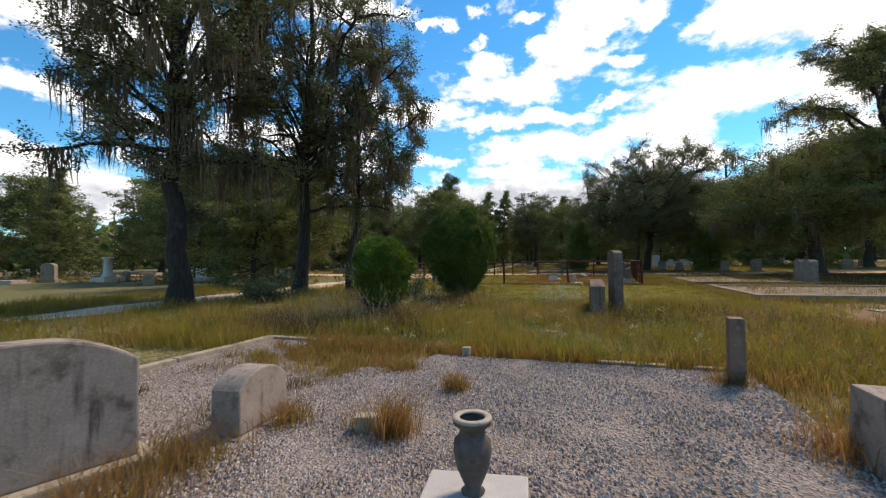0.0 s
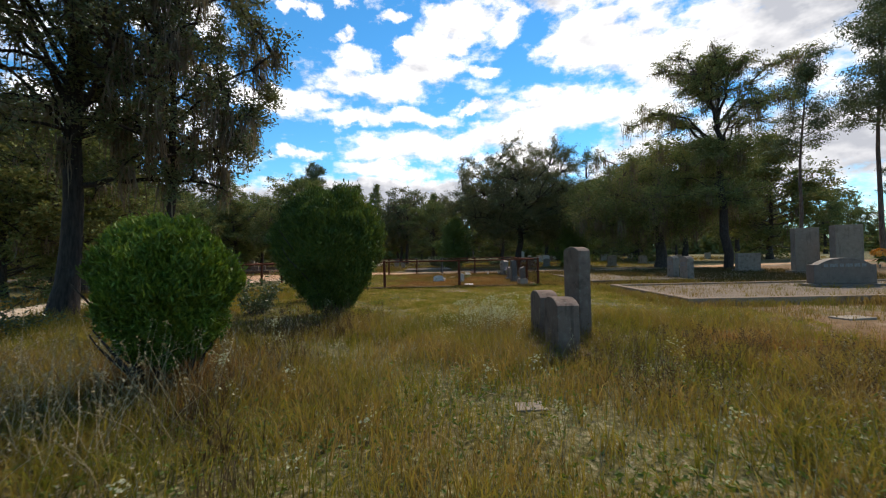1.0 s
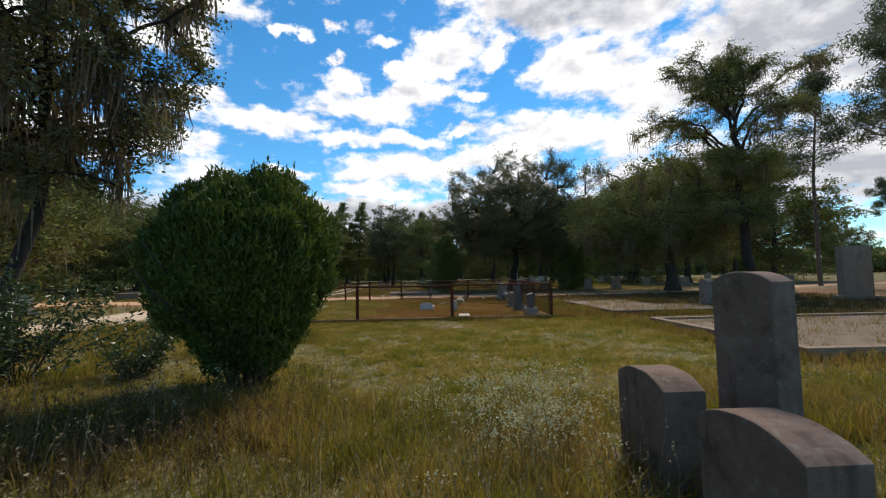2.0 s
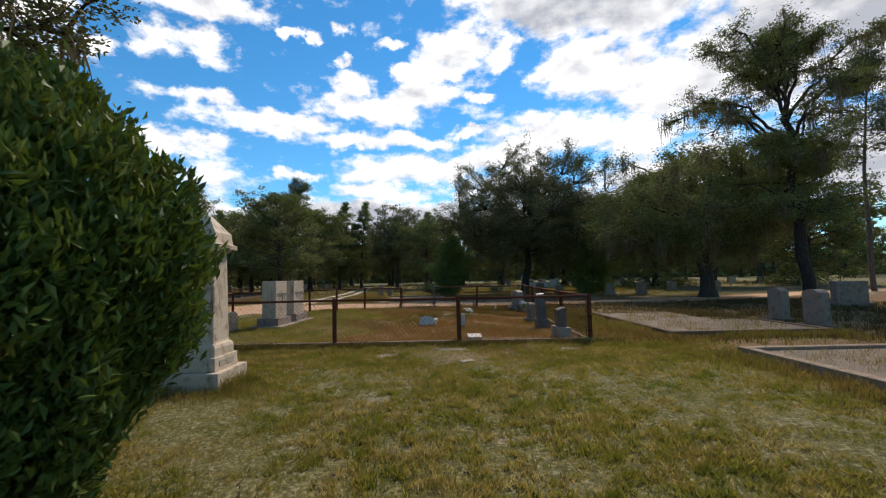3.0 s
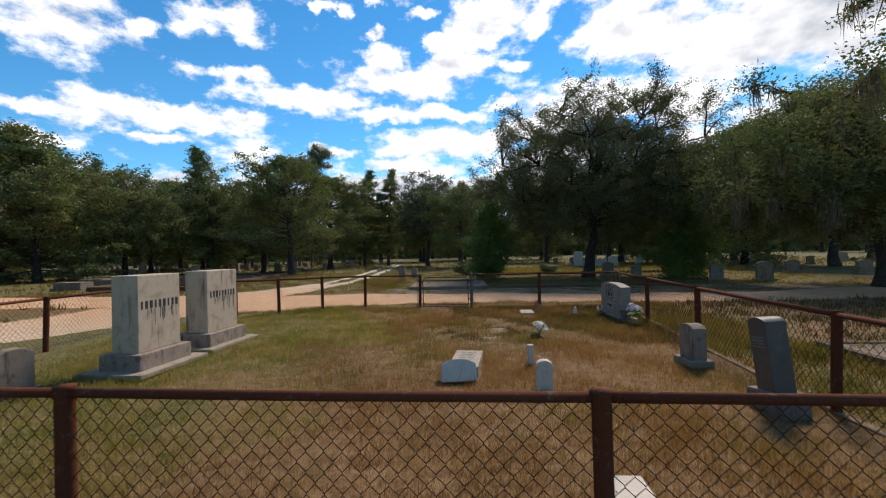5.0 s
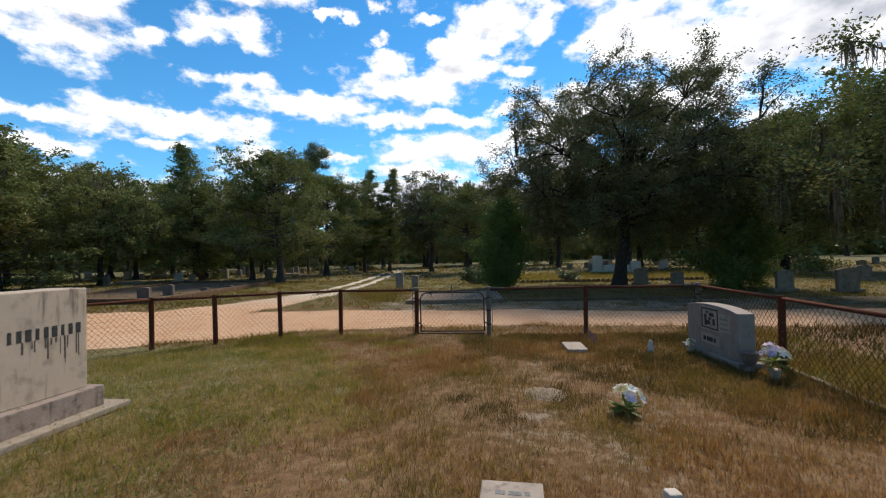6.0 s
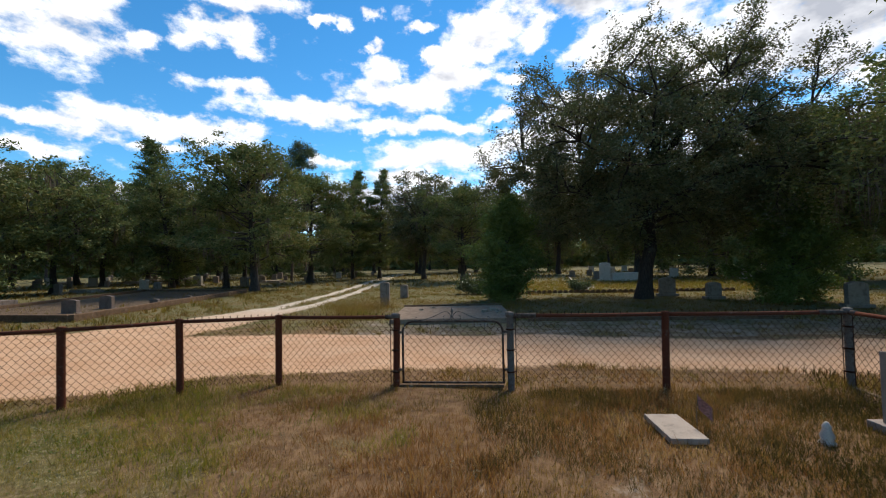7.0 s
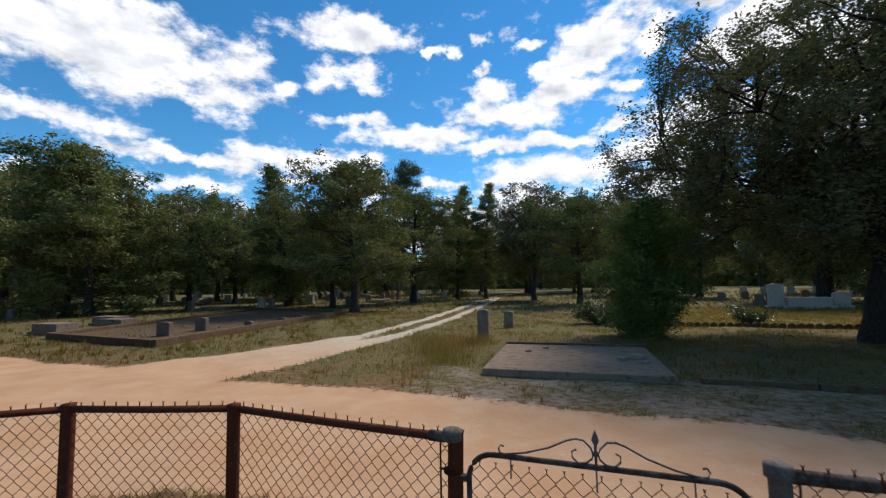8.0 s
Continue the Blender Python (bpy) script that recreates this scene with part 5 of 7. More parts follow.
def domed(rng, trunk_r, shift, rx, ry, zlo, ztop, fork, limbs, boughs, leaf_n, leaf, clump, moss=0, moss_len=1.6, inner=0.45, belly=0.38, extra=(), gaps=0.08, flat=0.75, fluff=0.2, twigs=6):
    """A tree whose limbs and boughs fan out evenly to a lumpy rounded crown."""
    wood, tips, carriers = [], [], []
    zc = zlo + (ztop - zlo) * belly
    top = np.array([shift[0] * 0.7, shift[1] * 0.7, ztop * 0.86])
    tp = bent(rng, np.array([0, 0, -0.15]), top, 14, 0.0, 0.10)
    tr = np.linspace(1, 0.10, 15) ** 0.8 * trunk_r
    tr[0] *= 1.5
    tr[1] *= 1.08
    wood.append((tp, tr, 11))

    def crown_point(k, n, r, twist):
        z = 1 - 2 * (k + 0.5) / n
        a = k * 2.39996 + twist
        s = math.sqrt(1 - z * z)
        lump = 1 + 0.10 * math.sin(3 * a + 5 * z) + 0.08 * math.sin(7 * a - 4 * z + 1)
        return np.array([shift[0] + rx * s * math.cos(a) * r * lump, shift[1] + ry * s * math.sin(a) * r * lump, zc + z * r * ((ztop - zc) if z > 0 else (zc - zlo))])

    samples = []
    for k in range(limbs):
        end = crown_point(k, limbs, rng.uniform(0.62, 0.8), 0.7)
        h = np.clip(fork + (end[2] - fork) * 0.45, fork, ztop * 0.8) - 0.25
        start = at_line(tp, min(0.97, (h + 0.15) / (ztop * 0.86)))[0]
        pts = bent(rng, start, end, 9, rng.uniform(0.02, 0.10), 0.14)
        r = trunk_r * rng.uniform(0.22, 0.36) * (1 - 0.5 * h / ztop)
        wood.append((pts, np.linspace(r, 0.03, 10), 6))
        carriers.append(pts)
        samples.append(pts[3:])
    for dx_, dy_, z, ln in extra:
        start = at_line(tp, z / (ztop * 0.86))[0]
        pts = bent(rng, start, start + np.array([dx_, dy_, 0.02]) * ln, 9, 0.05, 0.12)
        wood.append((pts, np.linspace(trunk_r * 0.3, 0.03, 10), 6))
        carriers += [pts[2:]] * 6
        samples.append(pts[7:])
    cloud_ = np.concatenate(samples)
    for k in range(boughs):
        end = crown_point(k, boughs, rng.uniform(inner, 1.0) ** 0.6 * rng.uniform(0.92, 1.06), 0.0)
        d = np.linalg.norm(cloud_ - end, axis=1) + np.maximum(0, cloud_[:, 2] - end[2]) * 0.8
        start = cloud_[np.argmin(d)]
        pts = bent(rng, start, end, 6, 0.04, 0.16)
        wood.append((pts, np.linspace(0.05 + 0.02 * trunk_r, 0.012, 7), 4))
        carriers.append(pts)
        for c in range(twigs):
            p3, d3 = at_line(pts, 0.35 + 0.65 * (c + rng.uniform(0, 0.9)) / twigs)
            wp, wr = grow(rng, p3, unit(d3 * 0.8 + rng.normal(0, 0.7, 3)), clump * rng.uniform(0.7, 1.5), 0.013, 0.004, 4, 0.2)
            wood.append((wp, wr, 3))
            tips.append(wp)
    for pts in [q for q, e in zip(carriers[limbs:limbs + 6 * len(extra):6], extra)]:
        for c in range(10):
            p3, d3 = at_line(pts, rng.uniform(0.3, 1.0))
            wp, wr = grow(rng, p3, unit(d3 + rng.normal(0, 0.8, 3)), clump, 0.013, 0.004, 4, 0.2)
            wood.append((wp, wr, 3))
            tips.append(wp)
    per = max(1, leaf_n // len(tips))
    cs = []
    for wp in tips:
        if rng.random() < gaps:
            continue
        n = int(per * rng.uniform(0.5, 1.5))
        t = rng.uniform(0.1, 1.0, n)
        k = np.clip((t * (len(wp) - 1)).astype(int), 0, len(wp) - 2)
        f = (t * (len(wp) - 1) - k)[:, None]
        cs.append(wp[k] * (1 - f) + wp[k + 1] * f + rng.normal(0, clump * fluff, (n, 3)) * [1, 1, flat])
    anchors = [at_line(carriers[rng.integers(len(carriers))], rng.uniform(0.25, 0.98))[0] for _ in range(moss)]
    anchors = [a for a in anchors if a[2] > 2.6]
    return wood, leaf_quads(rng, np.concatenate(cs), leaf), anchors, moss_len


def cedar(rng, height, trunk_r, width, leaf_n, leaf, bare=0.12, point=0.8, branches=70, moss=0, lean=0.02, pad=0.5):
    """A ragged evergreen: straight trunk, many spreading branches, foliage in flattened pads with gaps between them."""
    wood, cs, carriers, clumps = [], [], [], []
    tp, tr = grow(rng, (0, 0, -0.15), (rng.normal(0, lean), rng.normal(0, lean), 1), height, trunk_r, 0.02, 12, 0.03, 0.2)
    tr[0] *= 1.5
    wood.append((tp, tr, 9))
    for k in range(branches):
        t = bare + (0.985 - bare) * (k + rng.uniform(0, 1)) / branches
        p, d = at_line(tp, t)
        ang = k * 2.4 + rng.uniform(-0.7, 0.7)
        rel = (t - bare) / (1 - bare)
        prof = min(1.0, 0.6 + rel * 2.2) * min(1.0, (1 - rel) * point) ** 0.85
        reach = max(0.3, width / 2 * prof * rng.uniform(0.45, 1.25))
        bp, br = grow(rng, p, (math.cos(ang), math.sin(ang), 0.02 + 0.5 * rel + rng.normal(0, 0.15)), reach, trunk_r * 0.24 * (1 - 0.7 * rel), 0.006, 6, 0.15, 0.3)
        wood.append((bp, br, 4))
        carriers.append(bp)
        for c in range(int(2 + 4.5 * reach / (width / 2))):
            q, d2 = at_line(bp, rng.uniform(0.25, 1.0) ** 0.7)
            clumps.append((q + rng.normal(0, 0.03 * width, 3) * [1, 1, 0.5], (0.10 + 0.024 * width) * rng.uniform(0.45, 1.3)))
    for _ in range(8):
        clumps.append((tp[-1] - [0, 0, rng.uniform(0, height * 0.08)] + rng.normal(0, 0.10, 3), 0.10 + 0.008 * width))
    weight = np.array([c[1] for c in clumps]) ** 1.7
    counts = (leaf_n * weight / weight.sum()).astype(int) + 2
    for (q, s_), n in zip(clumps, counts):
        cs.append(q + rng.normal(0, s_, (n, 3)) * [1, 1, pad])
    cs = np.concatenate(cs)
    anchors = [at_line(carriers[rng.integers(len(carriers) * 2 // 3)], rng.uniform(0.3, 1.0))[0] for _ in range(moss)]
    return wood, leaf_quads(rng, cs, leaf, 0.6, 0.42), anchors, 1.7


def forked_cedar(rng, trunk_r, leaf_n, leaf, moss):
    """An old cedar: a leaning trunk that forks high up, long bare limbs, flat pads of foliage at their ends and a dark skirt below."""
    wood, pads, carriers = [], [], []

    def limb(points, r0, r1, turn=0.0, k=1.0, n=12):
        p = np.array(points, float)
        o = p[0].copy()
        c_, s_ = math.cos(turn), math.sin(turn)
        v = (p - o) * k
        q = np.stack([v[:, 0] * c_, v[:, 0] * s_, v[:, 1]], -1) + [o[0], 0, o[1]]
        t = np.linspace(0, len(q) - 1, n)
        i_ = np.clip(t.astype(int), 0, len(q) - 2)
        pts = q[i_] + (q[i_ + 1] - q[i_]) * (t - i_)[:, None]
        pts[1:] += rng.normal(0, 0.09, (n - 1, 3))
        wood.append((pts, np.linspace(r0, r1, n), 8))
        return pts

    trunk = [(0, -0.15), (-0.06, 3.2), (-0.2, 6.1), (-0.4, 8.0), (-0.35, 9.5)]
    pts = limb(trunk, trunk_r * 1.15, trunk_r * 0.6)
    lines = []
    for way, r, turns in (
        ([(-0.35, 9.4), (-0.6, 11.0), (-0.95, 12.6), (-0.7, 14.0)], 0.10, ((0, 1.0), (1.7, 1.05), (-1.7, 1.05), (3.1, 1.1))),
        ([(-0.6, 11.0), (-1.4, 12.4), (-2.4, 13.7), (-3.2, 14.3)], 0.06, ((0, 1.0), (0.9, 1.0), (-0.9, 1.0))),
        ([(-0.35, 9.4), (0.6, 10.9), (1.55, 12.0), (2.2, 12.8), (3.4, 13.2)], 0.10, ((0, 1.0), (1.9, 0.85), (-1.7, 0.8))),
        ([(-0.4, 8.1), (-1.5, 9.1), (-2.4, 10.4), (-3.9, 11.0), (-5.7, 10.7)], 0.10, ((0, 1.0), (0.7, 0.85), (-0.7, 0.85), (2.2, 0.7), (3.9, 0.7))),
        ([(-0.75, 11.8), (-1.6, 12.3), (-2.9, 12.9)], 0.06, ((0, 1.0), (1.2, 1.0), (-1.2, 1.0))),
        ([(-0.7, 12.4), (0.2, 13.2), (1.2, 13.9)], 0.06, ((0, 1.0), (1.3, 1.0), (-1.3, 1.0))),
        ([(1.2, 11.8), (2.4, 11.0), (3.1, 10.5)], 0.05, ((0, 1.0), (1.0, 0.9))),
    ):
        for turn, k in turns:
            lines.append(limb(way, r, 0.025, turn, k))
    for q in lines:
        length = np.linalg.norm(np.diff(q, axis=0), axis=1).sum()
        for _ in range(int(3 + 3.6 * length)):
            p, d = at_line(q, rng.uniform(0.38, 1.0))
            way = unit(d * [0.7, 0.7, 0.3] + rng.normal(0, 0.8, 3) * [1, 1, 0.35])
            b, r = grow(rng, p, way, rng.uniform(0.5, 1.5), 0.03, 0.008, 5, 0.2, 0.15)
            wood.append((b, r, 4))
            carriers.append(b)
            for _ in range(4):
                p3, d3 = at_line(b, rng.uniform(0.4, 1.0))
                pads.append((p3 + rng.normal(0, 0.14, 3) * [1, 1, 0.5], rng.uniform(0.10, 0.24), 1.0))
    for _ in range(46):
        p, d = at_line(pts, rng.uniform(0.36, 0.92))
        a_ = rng.uniform(0, 2 * math.pi)
        b, r = grow(rng, p, (math.cos(a_), math.sin(a_), 0.1), rng.uniform(1.0, 3.0), 0.06, 0.01, 6, 0.2, -0.2)
        wood.append((b, r, 4))
        carriers += [b] * 4
        for _ in range(7):
            pads.append((at_line(b, rng.uniform(0.3, 1.0))[0] + rng.normal(0, 0.2, 3), rng.uniform(0.2, 0.42), 1.8))
    weight = np.array([s_ ** 1.6 * k for _, s_, k in pads])
    counts = (leaf_n * weight / weight.sum()).astype(int) + 1
    cs = np.concatenate([q + rng.normal(0, s_, (n, 3)) * [1, 1, 0.4] for (q, s_, _), n in zip(pads, counts)])
    anchors = [at_line(carriers[rng.integers(len(carriers))], rng.uniform(0.2, 1.0))[0] for _ in range(moss)]
    return wood, leaf_quads(rng, cs, leaf, 0.6, 0.45), anchors, 1.6


def pine(rng, height, trunk_r, width, leaf_n, leaf, bare=0.55):
    wood, cs = [], []
    tp, tr = grow(rng, (0, 0, -0.15), (rng.normal(0, 0.03), rng.normal(0, 0.03), 1), height, trunk_r, trunk_r * 0.2, 12, 0.03, 0.1)
    wood.append((tp, tr, 8))
    branches = 26
    for k in range(branches):
        t = bare + (1.0 - bare) * (k + rng.uniform(0, 1)) / branches
        p, d = at_line(tp, min(t, 0.995))
        ang = rng.uniform(0, 2 * math.pi)
        rel = (t - bare) / (1 - bare)
        reach = width / 2 * (1 - 0.55 * rel) * rng.uniform(0.4, 1.1)
        bp, br = grow(rng, p, (math.cos(ang), math.sin(ang), 0.15 + 0.5 * rel), reach, trunk_r * 0.25, 0.01, 6, 0.17, 0.3)
        wood.append((bp, br, 4))
        for c in range(5):
            q, d2 = at_line(bp, rng.uniform(0.45, 1.0))
            q = q + rng.normal(0, 0.25, 3)
            cs.append(q + rng.normal(0, 0.34, (leaf_n // (branches * 5), 3)) * [1, 1, 0.6])
    return wood, leaf_quads(rng, np.concatenate(cs), leaf, 1.0, 0.22), [], 1


def make_tree(name, label, category, built, x, y, rz, leaf_mat, bark_mat, scale=1.0, moss_strands=17, group=""):
    wood, (lv, lf), anchors, moss_len = built
    tr = thing(name, label, category, pose(x, y, 0, 0, 0, rz) @ Matrix.Diagonal((scale, scale, scale, 1)), group)
    def wood_mesh(name_, chosen):
        vs, fs, base = [], [], 0
        for sides in (11, 9, 8, 6, 4, 3):
            lines = [(p, r) for p, r, s in chosen if s == sides]
            if lines:
                v, f = tubes(lines, sides)
                vs.append(v)
                fs.append(f + base)
                base += len(v)
        return mesh_of(name_, np.concatenate(vs), np.concatenate(fs), bark_mat, True)

    if wood[0][2] >= 8:
        part("trunk", wood_mesh("trunk", wood[:1]), parent=tr)
    tagged(part("canopy_wood", wood_mesh("canopy_wood", wood[1:] if wood[0][2] >= 8 else wood), parent=tr), kind="stuff")
    tagged(part("crown", mesh_of("crown", lv, lf, leaf_mat), parent=tr), kind="stuff")
    if anchors:
        v, f = moss_mesh(np.random.default_rng(len(anchors)), anchors, moss_strands if not group else 7, moss_len, 0.017 if not group else 0.03)
        tagged(part("hanging_moss", mesh_of("hanging_moss", v, f, M_MOSS), parent=tr, label="grey Spanish moss hanging in long strands"), kind="stuff")
    return tr


R = np.random.default_rng
# mossy trees by the sandy track
make_tree("mossy_oak", "tall dark oak hung with long grey Spanish moss", "tree", domed(R(21), 0.30, (-0.3, 0.0), 3.9, 3.9, 3.4, 15.5, 4.0, 26, 150, 92000, 0.095, 0.75, 210, 2.2, extra=((-0.95, -0.33, 4.6, 4.6), (0.8, 0.6, 4.2, 3.0)), belly=0.45, inner=0.3, gaps=0.16), -10.7, 9.9, 0, M_OAKLEAF, M_BARKDARK)
make_tree("mossy_oak", "tall oak with a dark trunk and trailing moss", "tree", domed(R(34), 0.25, (0.6, 0.3), 4.0, 4.0, 3.6, 15.5, 3.6, 26, 150, 74000, 0.095, 0.75, 90, 1.7, extra=((0.9, 0.4, 3.4, 3.4),), belly=0.45, inner=0.3, gaps=0.12), -9.9, 14.4, 0, M_OAKLEAF, M_BARKDARK)
make_tree("slender_oak", "slender moss-hung oak behind the larger ones", "tree", domed(R(8), 0.14, (0.5, 0.3), 2.8, 2.8, 3.2, 11.5, 3.6, 14, 80, 36000, 0.1, 0.6, 110, 1.7), -8.3, 15.6, 0, M_OAKLEAF, M_BARKDARK)

# the big oak across the road and its neighbours
make_tree("live_oak", "broad dark live oak shading the verge across the road", "tree", domed(R(5), 0.34, (1.4, 0.4), 9.1, 6.9, 2.5, 13.2, 3.4, 40, 430, 230000, 0.13, 0.9, 0, inner=0.15, gaps=0.05, fluff=0.19, twigs=8), 6.5, 47.8, 0, M_OAKLEAF, M_BARKDARK)
make_tree("evergreen", "rounded dull green evergreen at the verge", "tree", cedar(R(2), 5.1, 0.14, 3.8, 26000, 0.15, 0.02, 1.9, 130, pad=0.9), -0.1, 47.8, 0, M_CEDARLT, M_BARK)
make_tree("evergreen", "young green cedar beside the big oak", "tree", cedar(R(3), 5.0, 0.12, 4.6, 20000, 0.16, 0.03, 1.5, 110, pad=0.8), 11.6, 45.6, 40, M_CEDARLT, M_BARK)

# cedars by the pale monuments
make_tree("old_cedar", "tall old cedar with bare forked limbs and open crown", "tree", forked_cedar(R(17), 0.25, 80000, 0.12, 90), 18.1, 32.5, -35, M_CEDAR, M_BARKDARK)
make_tree("mossy_oak", "dense dark oak with hanging moss beyond the road", "tree", domed(R(44), 0.45, (-0.8, 0.3), 6.6, 6.2, 2.0, 10.2, 2.8, 26, 180, 90000, 0.15, 0.95, 340, 2.2, inner=0.2, fluff=0.3), 16.8, 38.6, 0, M_CEDAR, M_BARK)

PROTO = {}
PROTO["cedar_a"] = make_tree("cedar", "broad dark cedar with layered boughs and grey moss", "tree", cedar(R(51), 11.6, 0.34, 11.0, 24000, 0.27, 0.2, 2.6, 95, 60), -19.3, 59.0, 0, M_CEDAR, M_BARK, group="distant trees")
PROTO["cedar_b"] = make_tree("cedar", "pointed dark cedar among the graves", "tree", cedar(R(52), 15.3, 0.24, 6.6, 18000, 0.27, 0.10, 1.7, 110, 30), -18.9, 84.0, 0, M_CEDAR, M_BARK, group="distant trees")
PROTO["spire"] = make_tree("cedar", "tall cedar with a narrow spire above a broad dark skirt", "tree", cedar(R(58), 15.4, 0.26, 9.5, 22000, 0.27, 0.06, 1.25, 130, 20), -32.5, 67.0, 0, M_CEDAR, M_BARK, group="distant trees")
PROTO["oak_a"] = make_tree("oak", "moss-hung oak among distant graves", "tree", domed(R(53), 0.28, (0, 0), 5.0, 5.0, 3.0, 14.0, 3.4, 20, 110, 22000, 0.28, 1.1, 110, 2.2, inner=0.25, fluff=0.22), -8.2, 79.0, 0, M_OAKLEAF, M_BARK, group="distant trees")
PROTO["oak_b"] = make_tree("oak", "rounded dark oak among distant graves", "tree", domed(R(57), 0.26, (0.4, 0), 5.6, 5.0, 2.2, 11.5, 2.8, 20, 110, 22000, 0.28, 1.1, 110, 1.8, inner=0.25, fluff=0.22), -38.0, 60.0, 0, M_CEDAR, M_BARK, group="distant trees")
PROTO["pine"] = make_tree("pine", "tall pine with a bare trunk and thin top", "tree", pine(R(54), 18.0, 0.17, 7.0, 13000, 0.26, 0.5), 30.0, 41.0, 0, M_PINE, M_PINEBARK, group="distant trees")
PROTO["tufted_pine"] = make_tree("pine", "pine with a tufted flat crown above its neighbours", "tree", pine(R(59), 18.8, 0.2, 8.5, 14000, 0.30, 0.66), -26.7, 81.7, 0, M_PINE, M_PINEBARK, group="distant trees")
PROTO["cedar_c"] = make_tree("cedar", "broad rounded dark cedar", "tree", cedar(R(55), 12.0, 0.28, 11.5, 26000, 0.28, 0.08, 2.4, 100, 70), -45.0, 54.0, 0, M_CEDAR, M_BARK, group="distant trees")


def plant(kind, x, y, k, rz):
    copy_thing(PROTO[kind], pose(x, y, 0, 0, 0, rz) @ Matrix.Diagonal((k, k, k, 1)))


for kind, x, y, k in (
    ("cedar_b", -15.2, 84.5, 1.0), ("cedar_a", -34.0, 69.5, 0.85), ("oak_b", -25.5, 65.0, 0.95), ("cedar_a", -20.5, 73.0, 1.05), ("cedar_c", -22.0, 92, 0.85), ("cedar_a", -3.0, 71.0, 0.85),
    ("oak_a", -54.3, 78.0, 1.15), ("oak_b", -47.0, 74.0, 1.1), ("oak_a", -42.5, 80, 1.0), ("oak_b", -49, 88, 1.2), ("cedar_b", -40, 86, 0.95), ("oak_a", -12.0, 103, 1.1), ("cedar_b", -5.0, 106, 1.1),
    ("cedar_c", -60, 61, 1.3), ("oak_b", -52, 63, 1.1), ("cedar_a", -68, 60, 1.4), ("cedar_c", -39.5, 52.5, 1.12), ("cedar_c", -54, 50, 1.2), ("cedar_a", -62, 48, 1.3),
    ("oak_a", -28, 108, 1.15), ("cedar_a", 3.0, 96, 1.15), ("oak_a", 10, 88, 1.15), ("cedar_a", 19, 80, 1.15), ("cedar_c", 26, 64, 1.2), ("oak_b", 29, 57, 1.35), 
    ("pine", 35, 37, 1.25), ("pine", 38, 42, 1.35), ("pine", 42, 38, 1.35), ("pine", 34.5, 32, 1.2), ("pine", 45, 45, 1.4), ("pine", 39, 33, 1.3), ("pine", 47, 36, 1.3), ("pine", 50, 42, 1.4), ("pine", 33, 28, 1.1), ("pine", 44, 29, 1.3),
    ("cedar_c", 40, 58, 1.25), ("oak_b", 15, 72, 1.1), ("oak_a", 33, 78, 1.25), ("cedar_c", 23, 73, 1.1),
    ("oak_a", -33, 40, 0.8), ("cedar_a", -42, 34, 0.85), ("cedar_c", -55, 30, 0.9), ("cedar_a", -66, 34, 0.95), ("pine", -60, 24, 0.8), ("cedar_a", -70, 20, 0.9), ("oak_a", -28, 33, 0.8), ("cedar_b", -47, 26, 0.7), ("cedar_c", -78, 26, 1.0),
    ("cedar_c", -17.0, 19.5, 0.62), ("oak_b", -14.8, 20.6, 0.58), ("cedar_c", -21, 28, 0.7), ("oak_a", -24, 24, 0.75), ("cedar_c", -30, 27, 0.8),
    ("cedar_a", -14, 112, 1.1), ("cedar_c", -36, 96, 1.15), ("oak_a", -44, 100, 1.2), ("cedar_c", -56, 92, 1.3), ("oak_a", -66, 80, 1.3), ("cedar_c", -76, 70, 1.4),
    ("oak_a", -2, 112, 1.2), ("cedar_c", 12, 108, 1.2), ("oak_a", 26, 100, 1.2), ("cedar_a", 38, 92, 1.3), ("oak_a", 48, 76, 1.3), 
):
    plant(kind, x, y, k, (x * 37 + y * 53) % 360)
rt = random.Random(77)
kinds = ("cedar_a", "oak_a", "cedar_c", "oak_b", "tufted_pine", "cedar_b")
for k in range(40):
    a = -1.35 + 2.5 * (k + rt.random()) / 40
    d = rt.uniform(122, 160)
    plant(kinds[k % 6], d * math.sin(a), d * math.cos(a), rt.uniform(1.0, 1.3), rt.uniform(0, 360))

# far woods that close the view
rw = np.random.default_rng(31)
n = 60000
a = rw.uniform(-2.0, 2.0, n)
top = 12.0 + 2.2 * np.sin(a * 23) + 1.8 * np.sin(a * 57 + 1) + 1.2 * np.sin(a * 131) + 0.8 * np.sin(a * 290)
d = rw.uniform(168, 200, n)
top = top * np.where((a > 0.62) & (a < 1.1), 0.5, 1.0)
c = np.stack([d * np.sin(a), d * np.cos(a), top * rw.random(n) ** 1.3], -1)
v, f = leaf_quads(rw, c, 2.3, 0.9, 0.7)
tagged(new("far_woods", mesh_of("far_woods", v, f, M_CEDAR)), "dense dark woods along the horizon", "woods", kind="stuff")


